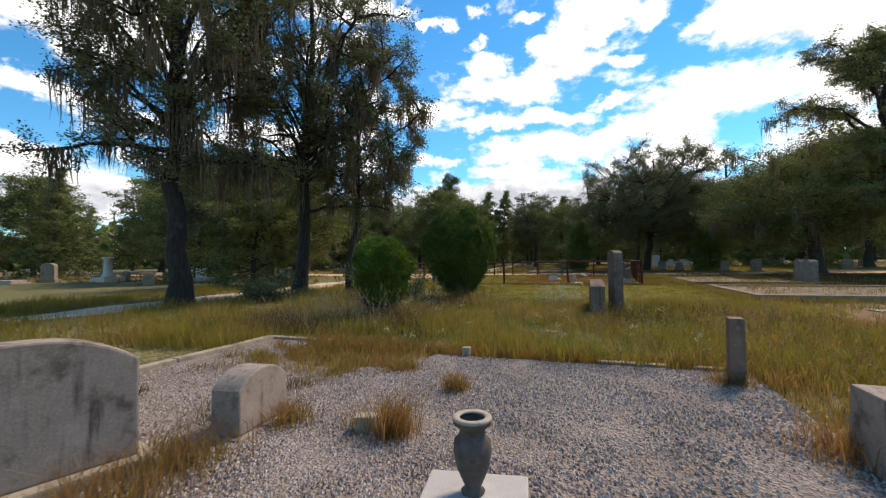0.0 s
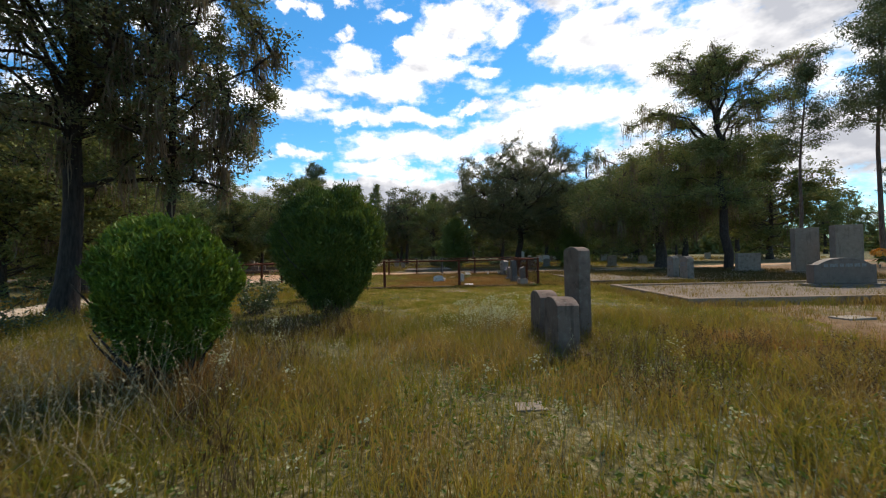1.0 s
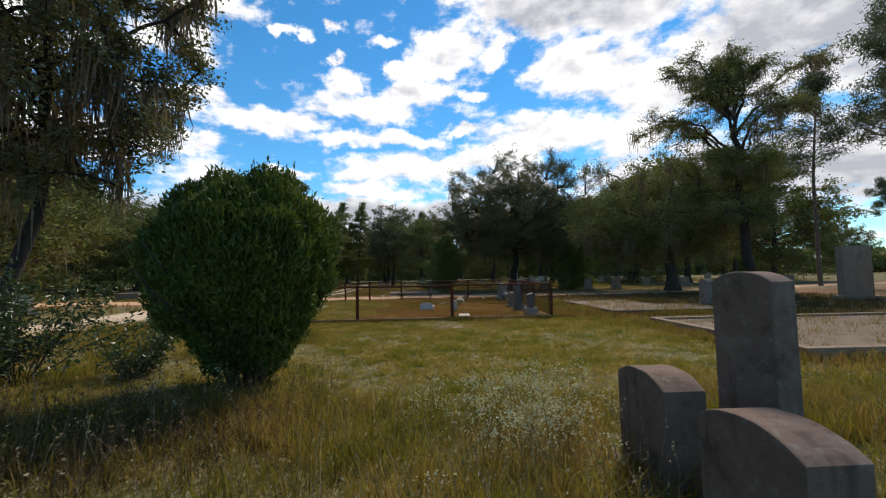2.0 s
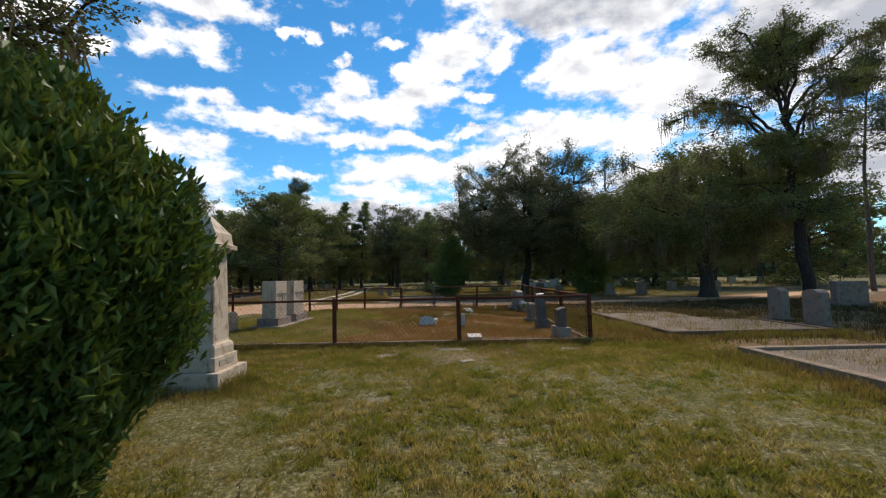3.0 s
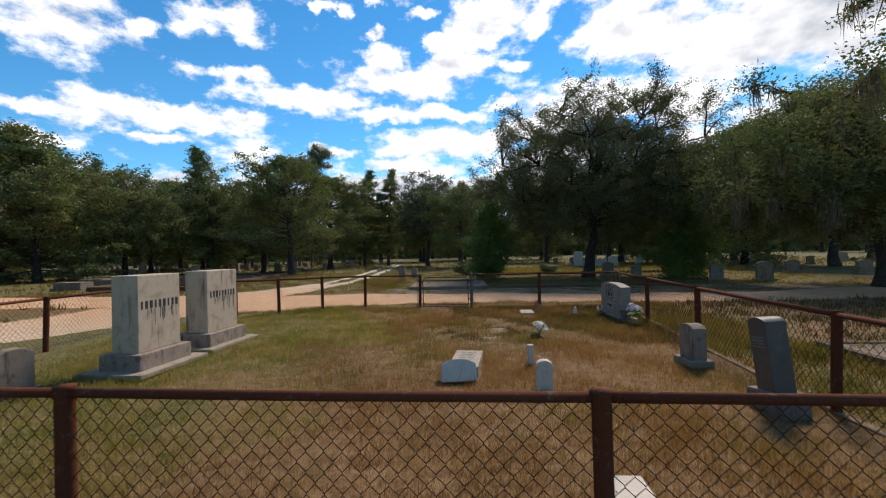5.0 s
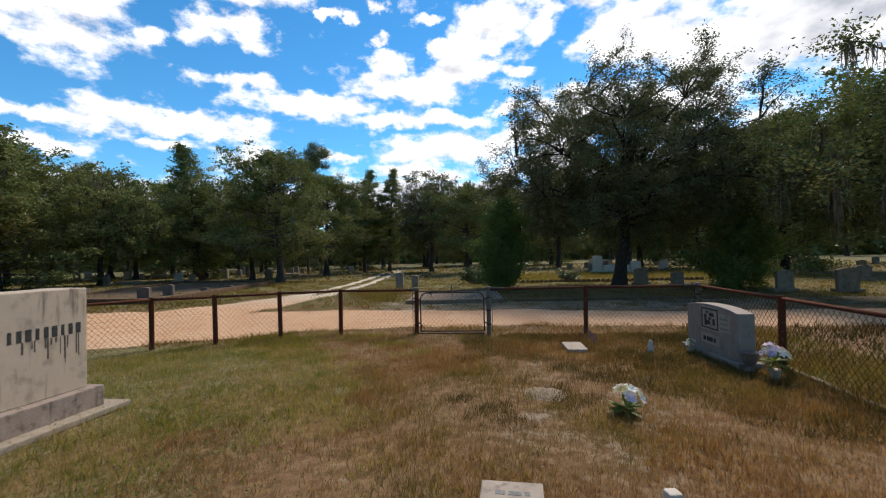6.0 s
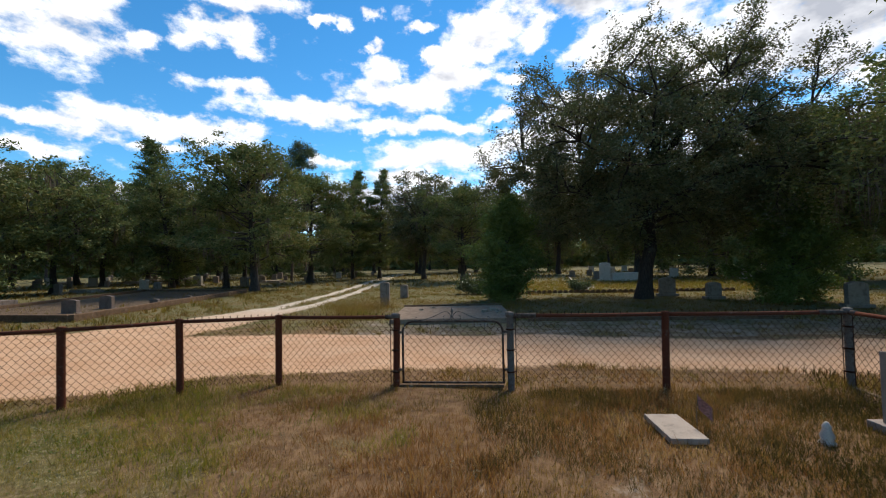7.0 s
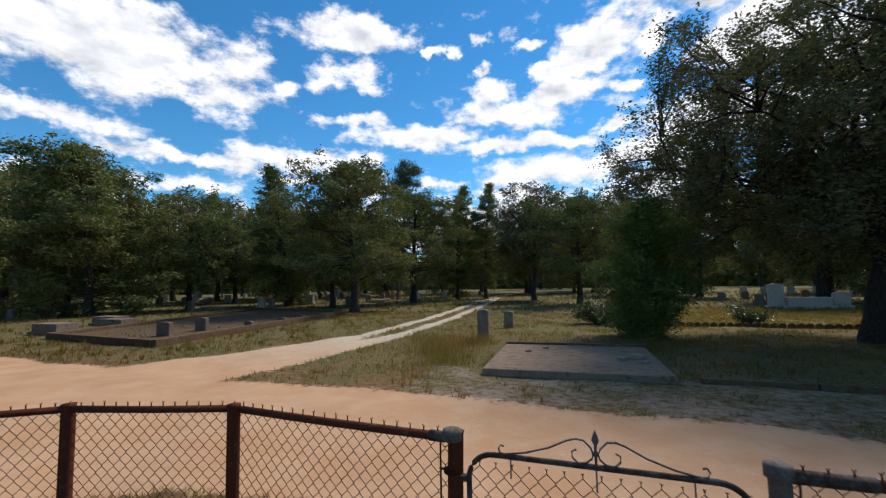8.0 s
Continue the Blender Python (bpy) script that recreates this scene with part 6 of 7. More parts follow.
# ---- round evergreen bushes ----
def bush(rng, height, width, leaf_n, leaf, foot, waist):
    """A globe-shaped evergreen: stems from the ground and flat upright sprays all over a lumpy outline."""
    wood = []
    for k in range(11):
        a = rng.uniform(0, 2 * math.pi)
        p, r = grow(rng, (0.12 * math.cos(a), 0.12 * math.sin(a), -0.1), (0.35 * math.cos(a), 0.35 * math.sin(a), 1), height * rng.uniform(0.5, 0.8), 0.035, 0.006, 7, 0.1)
        wood.append((p, r, 6))
    d = rng.normal(size=(leaf_n, 3))
    d /= np.linalg.norm(d, axis=1, keepdims=True)
    knobs = rng.normal(size=(90, 3))
    knobs /= np.linalg.norm(knobs, axis=1, keepdims=True)
    near = d @ knobs.T
    knob = np.exp(-(1 - near.max(axis=1)) / 0.016)
    lump = 0.86 + 0.17 * knob + 0.03 * np.sin(d[:, 0] * 4 + d[:, 2] * 3 + height) + 0.03 * np.sin(d[:, 1] * 5 - d[:, 2] * 4 + 1)
    rad = np.where(rng.random(leaf_n) < 0.8, rng.uniform(0.86, 1.0, leaf_n), rng.uniform(0.4, 0.86, leaf_n)) * lump
    rad *= 1 + 0.02 * rng.normal(size=leaf_n) + np.where(rng.random(leaf_n) < 0.06, rng.uniform(0, 0.10, leaf_n), 0)
    mid = foot + (height - foot) * 0.53
    zz = d[:, 2]
    c = np.stack([d[:, 0] * width / 2, d[:, 1] * width / 2, np.where(zz > 0, zz * (height - mid), zz * (mid - foot))], -1) * rad[:, None]
    narrow = 1 - waist * np.clip(-zz, 0, 1) ** 1.4
    c[:, :2] *= narrow[:, None]
    c[:, 2] += mid
    along = d * [0.5, 0.5, 0.35] + [0, 0, 0.75]
    return wood, leaf_quads(rng, c, leaf, 1, 0.36, along), [], 1


make_tree("round_bush", "bright green globe-shaped arborvitae bush in tall grass", "bush", bush(R(61), 1.90, 1.42, 46000, 0.066, 0.22, 0.32), -3.03, 8.29, 0, M_ARBOR, M_BARK, 0.92)
make_tree("round_bush", "large dark green globe-shaped arborvitae bush", "bush", bush(R(62), 3.05, 2.52, 72000, 0.084, 0.0, 0.18), -2.94, 13.37, 40, M_ARBORDK, M_BARK, 0.95)


def shrub(rng, height, width, leaf_n, leaf):
    wood, cs = [], []
    for k in range(16):
        a = rng.uniform(0, 2 * math.pi)
        p, r = grow(rng, (0.1 * math.cos(a), 0.1 * math.sin(a), -0.05), (0.6 * math.cos(a) * width / height, 0.6 * math.sin(a) * width / height, 1), height * rng.uniform(0.55, 1.05), 0.014, 0.003, 7, 0.16)
        wood.append((p, r, 4))
        n = leaf_n // 16
        t = rng.uniform(0.25, 1.0, n)
        k2 = np.clip((t * 7).astype(int), 0, 6)
        cs.append(p[k2] + (p[k2 + 1] - p[k2]) * (t * 7 - k2)[:, None] + rng.normal(0, 0.09, (n, 3)) * [width, width, height * 0.6])
    return wood, leaf_quads(rng, np.concatenate(cs), leaf, 0.6, 0.42), [], 1


make_tree("shrub", "leafy wild shrub with glossy leaves in shade", "shrub", shrub(R(71), 1.9, 1.4, 3600, 0.09), -6.5, 14.0, 0, M_SHRUB, M_BARK)
make_tree("shrub", "low leafy shrub beside the round bush", "shrub", shrub(R(72), 1.0, 1.0, 1800, 0.07), -5.0, 14.2, 0, M_SHRUB, M_BARK)
make_tree("shrub", "low olive shrub by the mossy trees", "shrub", shrub(R(73), 1.2, 1.8, 3000, 0.08), -8.6, 11.2, 0, M_SHRUB, M_BARK)
make_tree("shrub", "low grey-green shrub across the road", "shrub", shrub(R(74), 1.5, 2.4, 3000, 0.14), -1.6, 52.5, 0, M_SHRUB, M_BARK)
make_tree("shrub", "low grey-green shrub under the oak", "shrub", shrub(R(75), 1.1, 1.6, 1800, 0.13), 4.8, 53.0, 0, M_SHRUB, M_BARK)

# ---- gravel bed ----
def gravel_bed():
    step = 0.12
    vs, fs, index = [], [], {}
    for i_ in range(int(6.4 / step)):
        for j_ in range(int(9.0 / step)):
            x, y = -3.8 + i_ * step, -3.0 + j_ * step
            if not bool(in_gravel(np.array(x + step / 2), np.array(y + step / 2))):
                continue
            q = []
            for di, dj in ((0, 0), (1, 0), (1, 1), (0, 1)):
                key = (i_ + di, j_ + dj)
                if key not in index:
                    index[key] = len(vs)
                    px, py = -3.8 + key[0] * step, -3.0 + key[1] * step
                    vs.append((px, py, 0.012 + 0.012 * noise.noise(Vector((px * 2.3, py * 2.3, 0)))))
                q.append(index[key])
            fs.append(q)
    return mesh_of("gravel_bed", vs, fs, M_GRAVELBED, True)


bed = tagged(new("gravel_bed", gravel_bed()), "bed of packed pale limestone gravel round the graves", "gravel", kind="structure")
rg_ = np.random.default_rng(9)
px = rg_.uniform(-3.75, 2.42, 110000)
py = 0.9 + 5.0 * rg_.random(110000)
ok = in_gravel(px, py) & ((px > -2.0) | (rg_.random(110000) < 0.4))
px, py = px[ok][:44000], py[ok][:44000]
n = len(px)
octa = np.array([(1, 0, -0.4), (0, 1, -0.4), (-1, 0, -0.4), (0, -1, -0.4), (0, 0, 0.75)])
of = np.array([(0, 1, 4), (1, 2, 4), (2, 3, 4), (3, 0, 4)])
sz = rg_.uniform(0.005, 0.014, (n, 1, 1)) * rg_.uniform(0.6, 1.3, (n, 1, 3))
v = octa[None] * sz * rg_.uniform(0.7, 1.3, (n, 5, 1))
a = rg_.uniform(0, 6.28, n)
tilt = rg_.uniform(-0.4, 0.4, n)
v = np.stack([v[..., 0] * np.cos(a)[:, None] - v[..., 1] * np.sin(a)[:, None], v[..., 0] * np.sin(a)[:, None] + v[..., 1] * np.cos(a)[:, None], v[..., 2] + v[..., 0] * tilt[:, None]], -1)
v += np.stack([px, py, np.full(n, 0.017)], -1)[:, None]
tagged(new("gravel_chips", mesh_of("gravel_chips", v.reshape(-1, 3), (of[None] + 5 * np.arange(n)[:, None, None]).reshape(-1, 3), M_CHIPS)), "loose pale limestone chips on the bed", "gravel", kind="stuff")
edge = thing("bed_kerb", "thin concrete kerb along the gravel bed", "kerb", pose(-3.8, 1.0, 0))
for k in range(3):
    part("kerb", box(0.12, 1.64, 0.12, bevel=0.015, rough=0.006), M_CONCRETE, edge).location = (0, 0.85 + 1.66 * k, -0.05)
part("kerb", box(1.1, 0.12, 0.10, bevel=0.015, rough=0.006), M_CONCRETE, edge).location = (0.55, 5.02, -0.05)
for k, (x, w) in enumerate(((1.35, 0.7), (2.2, 0.5))):
    part("kerb", box(w, 0.1, 0.09, bevel=0.012, rough=0.006), M_CONCRETE, edge).location = (x + 3.8, 4.72, -0.05)


# ---- grass ----
def blades(rng, x, y, h, w, bend, segments):
    """Grass blades that lean and taper: one triangle each, or three when they stand near."""
    n = len(x)
    ang = rng.uniform(0, 2 * np.pi, n)
    lean = rng.uniform(0, 2 * np.pi, n)
    sx, sy = np.cos(ang) * w, np.sin(ang) * w
    reach = h * bend * rng.uniform(0.2, 1.3, n)
    dx, dy = np.cos(lean) * reach, np.sin(lean) * reach
    z0 = np.full(n, -0.03)
    base = np.stack([np.stack([x - sx, y - sy, z0], -1), np.stack([x + sx, y + sy, z0], -1)], 1)
    tip = np.stack([x + dx, y + dy, h], -1)[:, None]
    if segments == 1:
        v = np.concatenate([base, tip], 1)
        f = np.arange(3)[None] + 3 * np.arange(n)[:, None]
        return v.reshape(-1, 3), f
    mx, my, mz = x + dx * 0.32, y + dy * 0.32, h * 0.62
    mid = np.stack([np.stack([mx - sx * 0.75, my - sy * 0.75, mz], -1), np.stack([mx + sx * 0.75, my + sy * 0.75, mz], -1)], 1)
    v = np.concatenate([base, mid, tip], 1)
    f = np.array([(0, 1, 3), (0, 3, 2), (2, 3, 4)])[None] + 5 * np.arange(n)[:, None, None]
    return v.reshape(-1, 3), f.reshape(-1, 3)


def clear_of_things(x, y):
    keep = ~in_gravel(x, y)
    keep &= sand_at(x, y) < 0.55
    for x0, y0, x1, y1 in PLOTS:
        keep &= ~((x > x0) & (x < x1) & (y > y0) & (y < y1))
    keep &= ~((x > SLAB[0]) & (x < SLAB[2]) & (y > SLAB[1]) & (y < SLAB[3]))
    keep &= ~((np.abs(y - 21.3) < 0.1) & (x > -9.3) & (x < 3.2))
    keep &= ~((np.abs(x - 1.2) < 0.36) & (np.abs(y - 9.6) < 0.4))
    keep &= ~((np.abs(x + 4.02) < 0.42) & (np.abs(y - 17.53) < 0.45))
    keep &= ~((np.abs(x - 0.43) < 0.2) & (np.abs(y - 22.12) < 0.4)) & ~((np.abs(x + 0.87) < 0.26) & (np.abs(y - 25.9) < 0.55)) & ~((np.abs(x - 0.72) < 0.22) & (np.abs(y - 31.72) < 0.4))
    return keep


def patchy(x, y, scale, seed):
    s = np.sin(x * scale + seed) * np.sin(y * scale * 1.13 + seed * 1.7) + 0.6 * np.sin(x * scale * 2.3 + y * scale * 1.9 + seed) + 0.4 * np.sin(x * scale * 4.7 - y * scale * 5.1)
    return np.clip(0.5 + s / 3.2, 0, 1)


def sow(name, label, mat, seed, count, area, h, w, bend, segments, tuft=0.06, per=6, where=None, sparse=0.25):
    """Sows tufts of blades over a rectangle, where the ground is free."""
    rng = np.random.default_rng(seed)
    x0, y0, x1, y1 = area
    k = count // per
    cx_, cy_ = rng.uniform(x0, x1, k), rng.uniform(y0, y1, k)
    vigour = patchy(cx_, cy_, 1.1, seed) * 0.75 + 0.25 * rng.random(k)
    keep = rng.random(k) < sparse + 1.1 * (vigour - 0.15)
    if where is not None:
        keep &= where(cx_, cy_)
    cx_, cy_, vigour = cx_[keep], cy_[keep], vigour[keep]
    x = np.repeat(cx_, per) + rng.normal(0, tuft, len(cx_) * per)
    y = np.repeat(cy_, per) + rng.normal(0, tuft, len(cx_) * per)
    hh = (h[0] + (h[1] - h[0]) * np.repeat(vigour, per)) * rng.uniform(0.45, 1.2, len(x))
    ok_ = clear_of_things(x, y)
    x, y, hh = x[ok_], y[ok_], hh[ok_]
    v, f = blades(rng, x, y, hh, w * rng.uniform(0.6, 1.3, len(x)), bend, segments)
    return tagged(new(name, mesh_of(name, v, f, mat)), label, "grass", kind="stuff")


turfed = lambda x, y: worn_at(x, y) < 0.1 + patchy(x, y, 23.0, 5.0) * 0.62
sow("tall_grass", "long olive and straw meadow grass", M_GRASS_TALL, 1, 95000, (-6.5, 5.0, 5.0, 12.6), (0.10, 0.34), 0.0040, 0.95, 3, where=lambda x, y: np.hypot((x + 1.95) / 1.3, (y - 5.4) / 1.1) > 1)
sow("tall_grass", "long grass along the far side of the gravel", M_GRASS_DRY, 2, 9000, (-3.2, 4.7, 2.6, 6.1), (0.08, 0.2), 0.0040, 0.7, 3)
sow("tall_grass", "long grass under the mossy trees", M_GRASS_TALL, 3, 60000, (-16, 3, -5.5, 21), (0.12, 0.36), 0.009, 0.55, 1)
sow("tall_grass", "dry grass on the open side", M_GRASS_VERGE, 4, 45000, (4, 3, 17, 21.5), (0.06, 0.2), 0.008, 0.55, 1)
sow("lawn_grass", "short patchy mown grass", M_GRASS_LAWN, 5, 230000, (-7, 11.2, 6, 21.2), (0.018, 0.075), 0.0075, 1.7, 1, 0.038, 30, where=turfed, sparse=0.5)
east = lambda x, y: patchy(x, y, 0.8, 2.0) * 1.6 - 0.8 < (x + 3.2) * 0.45
sow("dry_grass", "dry reddish grass inside the fence", M_GRASS_DRY, 6, 120000, (-9.2, 21.4, 3.4, 33.6), (0.04, 0.14), 0.0042, 0.75, 1, where=lambda x, y: (in_fence(x, y) > 0) & east(x, y) & turfed(x, y))
sow("dry_grass", "olive grass inside the fence", M_GRASS_LAWN, 16, 120000, (-9.2, 21.4, 3.4, 33.6), (0.04, 0.14), 0.0042, 0.75, 1, where=lambda x, y: (in_fence(x, y) > 0) & ~east(x, y) & turfed(x, y))
# the darker blades get more frequent towards higher x and y
sow("dry_grass", "dark brown matted grass towards the gate", M_GRASS_BROWN, 20, 80000, (-1.5, 27.5, 3.8, 33.2), (0.03, 0.11), 0.0045, 0.9, 1, where=lambda x, y: (in_fence(x, y) > 0) & turfed(x, y) & (patchy(x, y, 1.7, 6.0) * 2.2 < (x + 1.6) * 0.35 + (y - 27.0) * 0.22))
sow("tall_grass", "unmown brown grass along the kerb of the fence", M_GRASS_BROWN, 7, 15000, (-9.5, 20.8, 3.8, 21.25), (0.04, 0.15), 0.004, 0.9, 3)
sow("tall_grass", "unmown olive grass along the kerb of the fence", M_GRASS_VERGE, 27, 7000, (-9.5, 20.75, 3.8, 21.25), (0.04, 0.14), 0.004, 0.9, 3)
sow("dry_grass", "olive and brown grass between fence and plot", M_GRASS_VERGE, 28, 26000, (3.4, 20.5, 5.4, 33.5), (0.06, 0.2), 0.006, 0.7, 1, sparse=0.6)
sow("dry_grass", "brown grass beside the fence", M_GRASS_BROWN, 8, 50000, (3.4, 20.5, 20, 34.5), (0.08, 0.22), 0.010, 0.55, 1)
sow("verge_grass", "olive grass along the sandy road", M_GRASS_VERGE, 9, 170000, (-26, 37.5, 20, 60), (0.03, 0.15), 0.009, 0.8, 1, where=lambda x, y: (y > 40.4) | (x < -4.8) | (patchy(x, y, 1.9, 7.0) > 0.66))
sow("verge_grass", "grass on the verge before the fence", M_GRASS_DRY, 10, 8000, (-2.9, 33.3, 8, 34.8), (0.05, 0.13), 0.006, 0.6, 1)
sow("verge_grass", "ragged grass along the road side of the fence", M_GRASS_VERGE, 19, 16000, (-9.5, 32.0, -2.6, 34.6), (0.03, 0.12), 0.006, 0.9, 1)
sow("far_grass", "rough grass far off", M_GRASS_VERGE, 11, 40000, (-60, 20, -13, 110), (0.12, 0.3), 0.03, 0.5, 1)
sow("far_grass", "rough grass far off", M_GRASS_VERGE, 12, 30000, (-14, 58, 50, 110), (0.12, 0.3), 0.03, 0.5, 1)


sow("dry_grass", "thin brown stubble on worn ground before the fence", M_GRASS_VERGE, 29, 60000, (-5.0, 18.6, 5.2, 21.0), (0.006, 0.03), 0.006, 2.2, 1, 0.08, 6, sparse=0.7, where=turfed)
sow("lawn_grass", "close carpet of short grass", M_GRASS_LAWN, 41, 95000, (-4.6, 11.4, 5.2, 21.2), (0.008, 0.03), 0.006, 2.2, 1, 0.05, 8, sparse=0.6, where=lambda x, y: turfed(x, y) & ((y < 19.2) | (patchy(x, y, 2.2, 4.0) > 0.45)))
sow("dry_grass", "close carpet of short dry grass", M_GRASS_DRY, 42, 200000, (-7, 22, 3.4, 33.2), (0.012, 0.07), 0.0036, 1.0, 1, 0.09, 8, where=lambda x, y: (in_fence(x, y) > 0) & east(x, y) & turfed(x, y), sparse=0.35)
sow("dry_grass", "close carpet of short olive grass", M_GRASS_LAWN, 43, 200000, (-8.5, 22, 3.4, 33.2), (0.012, 0.07), 0.0036, 1.0, 1, 0.09, 8, where=lambda x, y: (in_fence(x, y) > 0) & ~east(x, y) & turfed(x, y), sparse=0.35)
for k, area in enumerate(((4.7, 13.85, 15.3, 14.25), (4.75, 14.0, 5.26, 19.4), (4.6, 21.0, 9.5, 21.4), (4.7, 21.1, 5.2, 27.3))):
    sow("tall_grass", "uncut grass along the kerb of the plot", M_GRASS_VERGE, 44 + k, 3600, area, (0.08, 0.24), 0.006, 0.8, 3)
# darker brown blades over the west side of the meadow
sow("dull_grass", "dull dark brown grass between the bushes", M_DEADWEED, 17, 30000, (-6.2, 6.4, -0.6, 11.8), (0.1, 0.32), 0.004, 0.7, 3, where=lambda x, y: x + 2.2 * patchy(x, y, 1.6, 3.0) < -1.3)
sow("far_grass", "bright sunlit grass beyond the oak", M_GRASS_TALL, 18, 26000, (0, 52.5, 22, 66), (0.1, 0.26), 0.016, 0.5, 1)
sow("dry_grass", "brown tussocks along the edge of the gravel", M_GRASS_DRY, 13, 9000, (-4.4, 5.55, 2.7, 6.1), (0.05, 0.17), 0.004, 0.9, 3, 0.04, 14)
sow("dry_grass", "brown dry grass on the open side of the graves", M_GRASS_DRY, 14, 26000, (2.45, 2.2, 6.5, 10.5), (0.06, 0.22), 0.0045, 0.7, 3)


def clump(x, y, r, h, n, seed, mat, label):
    rng = np.random.default_rng(seed)
    bx, by = x + rng.normal(0, r, n), y + rng.normal(0, r, n)
    v, f = blades(rng, bx, by, h * rng.uniform(0.4, 1.15, n), np.full(n, 0.003), 0.9, 3)
    return tagged(new("grass_tuft", mesh_of("grass_tuft", v, f, mat)), label, "grass", kind="stuff")


for k, (x, y, r, h, n) in enumerate(((-0.35, 3.22, 0.07, 0.3, 420), (-0.24, 4.3, 0.06, 0.19, 260), (-1.18, 3.2, 0.09, 0.2, 260), (-1.35, 2.45, 0.13, 0.24, 420), (2.15, 5.2, 0.1, 0.16, 260), (2.35, 3.75, 0.13, 0.24, 400), (-0.62, 3.3, 0.06, 0.2, 60), (-1.3, 2.0, 0.15, 0.25, 350), (-3.03, 8.29, 0.36, 0.45, 900), (-2.8, 8.0, 0.3, 0.36, 500))):
    clump(x, y, r, h, n, 40 + k, M_GRASS_DRY, "dry tuft of grass growing through the gravel" if k < 8 else "dry grass round the foot of the bush")


rq = random.Random(5)
for k in range(22):
    a_ = rq.uniform(2.6, 6.4)
    clump(-1.95 + 1.12 * math.cos(a_) * rq.uniform(0.9, 1.15), 5.4 + 0.95 * math.sin(a_) * rq.uniform(0.9, 1.2), rq.uniform(0.05, 0.11), rq.uniform(0.08, 0.2), rq.randint(50, 130), 170 + k, M_GRASS_TALL if k % 3 == 0 else M_GRASS_DRY, "dry tuft of grass at the edge of the gravel")
for k in range(16):
    clump(rq.uniform(-3.7, -1.6), rq.uniform(2.6, 5.4), rq.uniform(0.04, 0.12), rq.uniform(0.06, 0.17), rq.randint(30, 110), 140 + k, M_DEADWEED if k % 2 else M_GRASS_DRY, "small dry weed tuft in the gravel")


def weeds(x, y, r, h, n, seed):
    """A stand of branching weed stems with small white heads."""
    rng = np.random.default_rng(seed)
    lines, heads = [], []
    for k in range(n):
        p, rr_ = grow(rng, (x + rng.normal(0, r), y + rng.normal(0, r), -0.02), (rng.normal(0, 0.25), rng.normal(0, 0.25), 1), h * rng.uniform(0.5, 1.1), 0.003, 0.0015, 5, 0.12)
        lines.append((p, rr_))
        heads.append(p[-1] + rng.normal(0, 0.045, (26, 3)) * [1, 1, 0.6])
        heads.append(p[3] + rng.normal(0, 0.05, (12, 3)))
    w = thing("weed_stand", "stand of wild weeds with small white flower heads", "weeds", None, kind="stuff")
    v, f = tubes(lines, 3)
    part("stems", mesh_of("stems", v, f, M_GRASS_TALL), parent=w)
    v, f = leaf_quads(rng, np.concatenate(heads), 0.022, 0.6, 0.8)
    part("flower_heads", mesh_of("flower_heads", v, f, M_WEED), parent=w)


weeds(0.2, 11.2, 0.26, 0.62, 70, 3)
weeds(-0.3, 12.2, 0.35, 0.4, 9, 4)
weeds(-1.0, 8.0, 1.2, 0.36, 6, 5)
weeds(-3.0, 8.8, 0.5, 0.55, 8, 6)
weeds(0.5, 7.0, 1.4, 0.3, 10, 7)
weeds(-2.6, 11.6, 0.8, 0.5, 5, 8)
weeds(0.9, 12.0, 0.6, 0.35, 16, 9)


def stalks(name, label, mat, seed, count, area, h, r, heads):
    """Thin dry stems that stand above the grass, some with a seed head."""
    rng = np.random.default_rng(seed)
    x0, y0, x1, y1 = area
    x, y = rng.uniform(x0, x1, count), rng.uniform(y0, y1, count)
    keep = clear_of_things(x, y) & (patchy(x, y, 0.9, seed) > 0.35)
    lines, dots = [], []
    for px_, py_ in zip(x[keep], y[keep]):
        p, q = grow(rng, (px_, py_, -0.02), (rng.normal(0, 0.3), rng.normal(0, 0.3), 1), h * rng.uniform(0.4, 1.15), r, r * 0.5, 4, 0.12, -0.15)
        lines.append((p, q))
        if heads:
            dots.append(p[-1] + rng.normal(0, 0.012, (heads, 3)) * [1, 1, 3.5])
    t = thing(name, label, "weeds", None, kind="stuff")
    v, f = tubes(lines, 3)
    part("stems", mesh_of("stems", v, f, mat), parent=t)
    if heads:
        v, f = leaf_quads(rng, np.concatenate(dots), 0.022, 1.0, 0.5)
        part("flower_heads", mesh_of("flower_heads", v, f, mat), parent=t)


stalks("dry_stalks", "tall straw stalks standing above the meadow grass", M_STALK, 21, 1500, (-6, 6, 4, 12.5), 0.5, 0.0022, 5)
stalks("dry_stalks", "tall straw stalks round the green bush", M_STALK, 22, 420, (-4.4, 6.6, -1.9, 8.8), 0.75, 0.003, 5)
stalks("dead_weeds", "thicket of dead brown weeds in the grass", M_DEADWEED, 23, 900, (1.0, 7.6, 4.6, 10.2), 0.34, 0.003, 9)
stalks("dead_weeds", "dead brown weeds under the dark bush", M_DEADWEED, 24, 700, (-5.5, 10.5, -1.5, 13.4), 0.45, 0.003, 9)
stalks("dry_stalks", "straw stalks in the dry grass by the fence", M_STALK, 25, 900, (-8.5, 21.5, 3.2, 33), 0.28, 0.002, 4)
stalks("dry_stalks", "straw stalks in brown grass", M_STALK, 26, 700, (4, 9, 13, 34), 0.4, 0.003, 4)


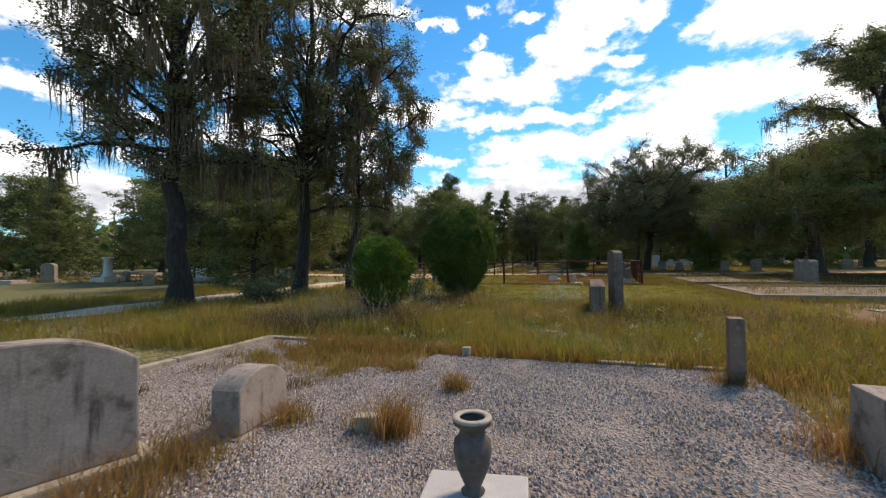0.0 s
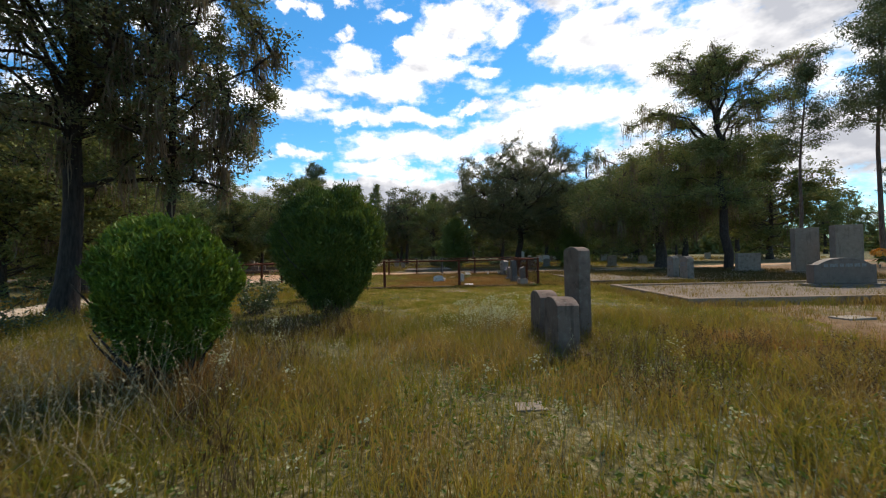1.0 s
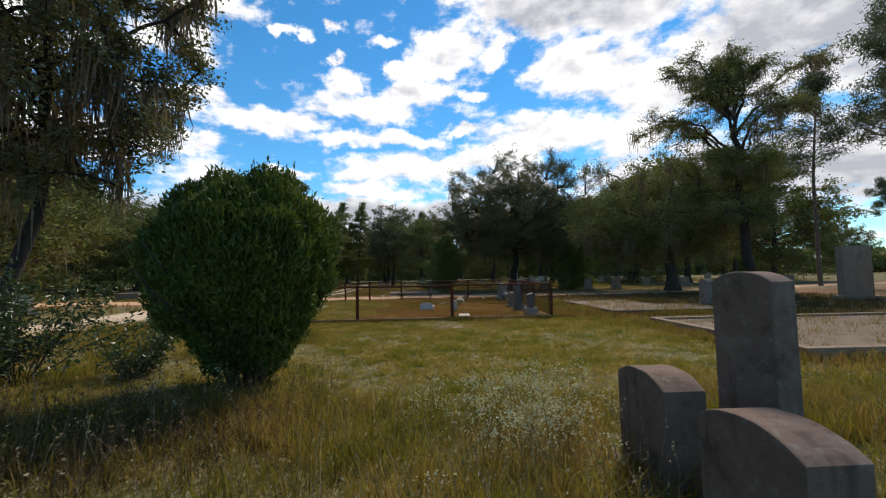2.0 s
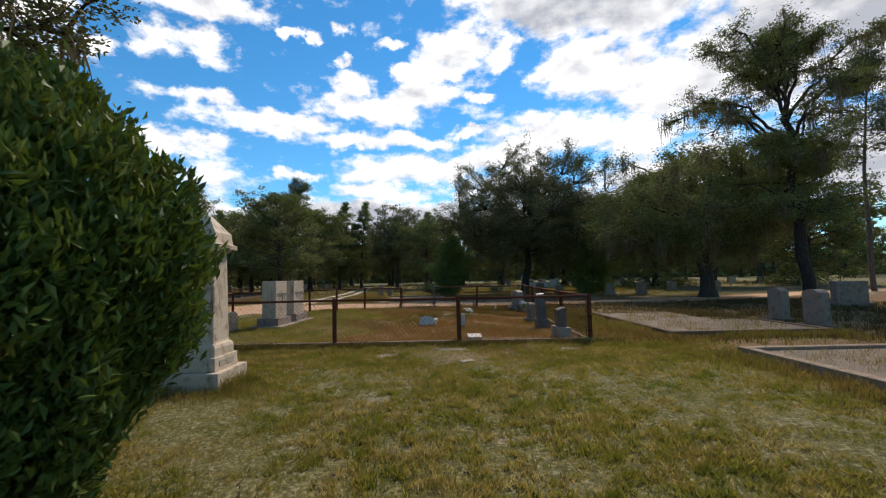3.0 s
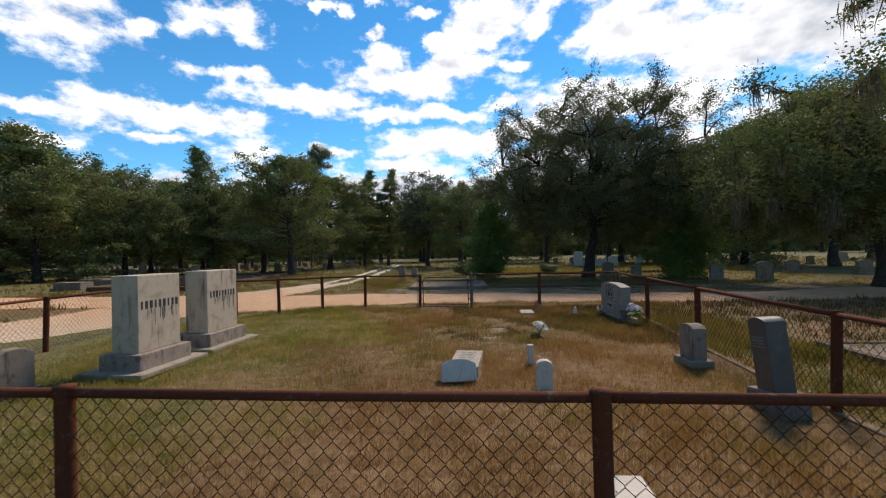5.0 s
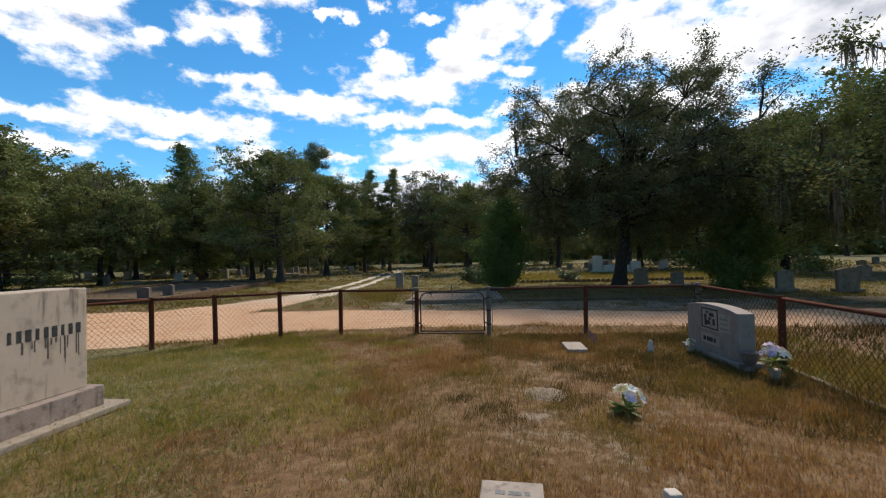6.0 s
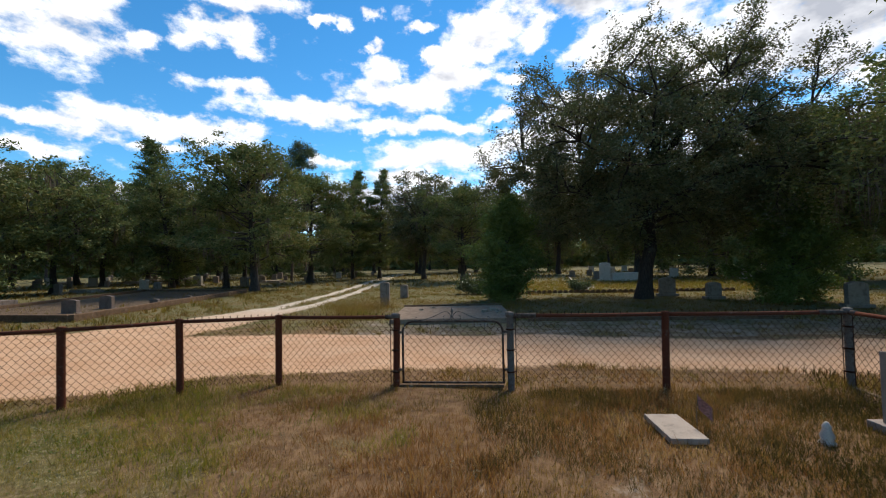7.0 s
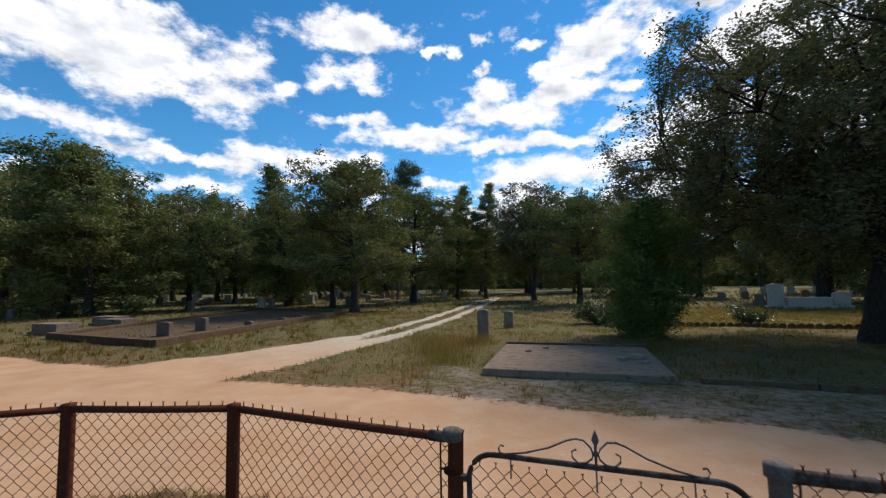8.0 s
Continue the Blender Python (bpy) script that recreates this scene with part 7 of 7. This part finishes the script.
def leafy_weeds(label, seed, spots, size):
    """Low rosettes of bright green leaves."""
    rng = np.random.default_rng(seed)
    cs = []
    for x, y, r, n in spots:
        a = np.stack([x + rng.normal(0, r, n), y + rng.normal(0, r, n), rng.uniform(0.0, 0.11, n)], -1)
        cs.append(a[clear_of_things(a[:, 0], a[:, 1])])
    v, f = leaf_quads(rng, np.concatenate(cs), size, 0.4, 0.45)
    tagged(new("green_weeds", mesh_of("green_weeds", v, f, M_GREENWEED)), label, "weeds", kind="stuff")


leafy_weeds("low bright green weeds among the grass", 31, ((2.2, 6.6, 0.5, 900), (3.2, 7.0, 0.6, 900), (0.9, 6.4, 0.35, 500), (-0.6, 7.4, 0.7, 900), (-2.4, 7.0, 0.7, 900), (0.4, 9.0, 0.7, 800), (1.9, 8.6, 0.4, 400)), 0.05)
leafy_weeds("tufts of fresh green weeds on the lawn", 32, ((2.6, 16.8, 0.35, 700), (0.2, 16.2, 0.5, 500), (-1.8, 18.0, 0.5, 500), (1.6, 18.6, 0.4, 350), (3.0, 21.0, 0.15, 500), (-2.6, 15.6, 0.4, 350)), 0.028)
leafy_weeds("fresh green weeds in the dry grass", 33, ((-3.6, 26.2, 0.6, 700), (-4.6, 28.2, 0.8, 900), (-5.0, 23.2, 0.7, 700), (-6.0, 31.0, 0.6, 400), (1.0, 24.0, 0.4, 250)), 0.03)


for k, (x, y, r, h, n) in enumerate(((-6.4, 42.6, 0.5, 0.5, 900), (-5.6, 41.2, 0.4, 0.4, 600), (-5.9, 44.6, 0.5, 0.5, 800), (-7.4, 44.8, 0.6, 0.4, 700), (-0.2, 44.8, 0.4, 0.4, 500), (-3.7, 17.2, 0.12, 0.16, 200), (-3.45, 17.8, 0.1, 0.2, 220), (-4.5, 17.0, 0.12, 0.18, 220), (-3.5, 17.25, 0.13, 0.24, 320), (-3.5, 17.6, 0.1, 0.22, 220), (-3.3, 17.05, 0.2, 0.14, 420), (-3.75, 16.75, 0.25, 0.13, 480), (-4.6, 16.6, 0.3, 0.14, 480), (-4.2, 16.95, 0.16, 0.16, 260), (1.15, 9.3, 0.2, 0.3, 300), (1.6, 9.95, 0.2, 0.34, 300))):
    clump(x, y, r, h, n, 80 + k, M_GRASS_VERGE, "rough tuft of straw-coloured grass")


def plot_weeds(seed, count, area, z, mat):
    """Sparse weeds rooted in the fill of a raised plot."""
    rng = np.random.default_rng(seed)
    x0, y0, x1, y1 = area
    k = count // 14
    cx_, cy_ = rng.uniform(x0, x1, k), rng.uniform(y0, y1, k)
    x, y = np.repeat(cx_, 14) + rng.normal(0, 0.1, k * 14), np.repeat(cy_, 14) + rng.normal(0, 0.1, k * 14)
    ok_ = (x > x0) & (x < x1) & (y > y0) & (y < y1)
    x, y = x[ok_], y[ok_]
    v, f = blades(rng, x, y, rng.uniform(0.05, 0.2, len(x)), np.full(len(x), 0.006), 0.8, 1)
    v[:, 2] += z
    tagged(new("plot_weeds", mesh_of("plot_weeds", v, f, mat)), "sparse dry weeds growing in the sandy plot", "weeds", kind="stuff")


plot_weeds(51, 2600, (5.5, 14.5, 15.0, 18.9), 0.10, M_GRASS_VERGE)
plot_weeds(52, 1500, (5.4, 21.6, 9.0, 26.8), 0.12, M_GRASS_VERGE)
plot_weeds(53, 2600, (7.9, 24.0, 9.05, 26.85), 0.12, M_GRASS_BROWN)
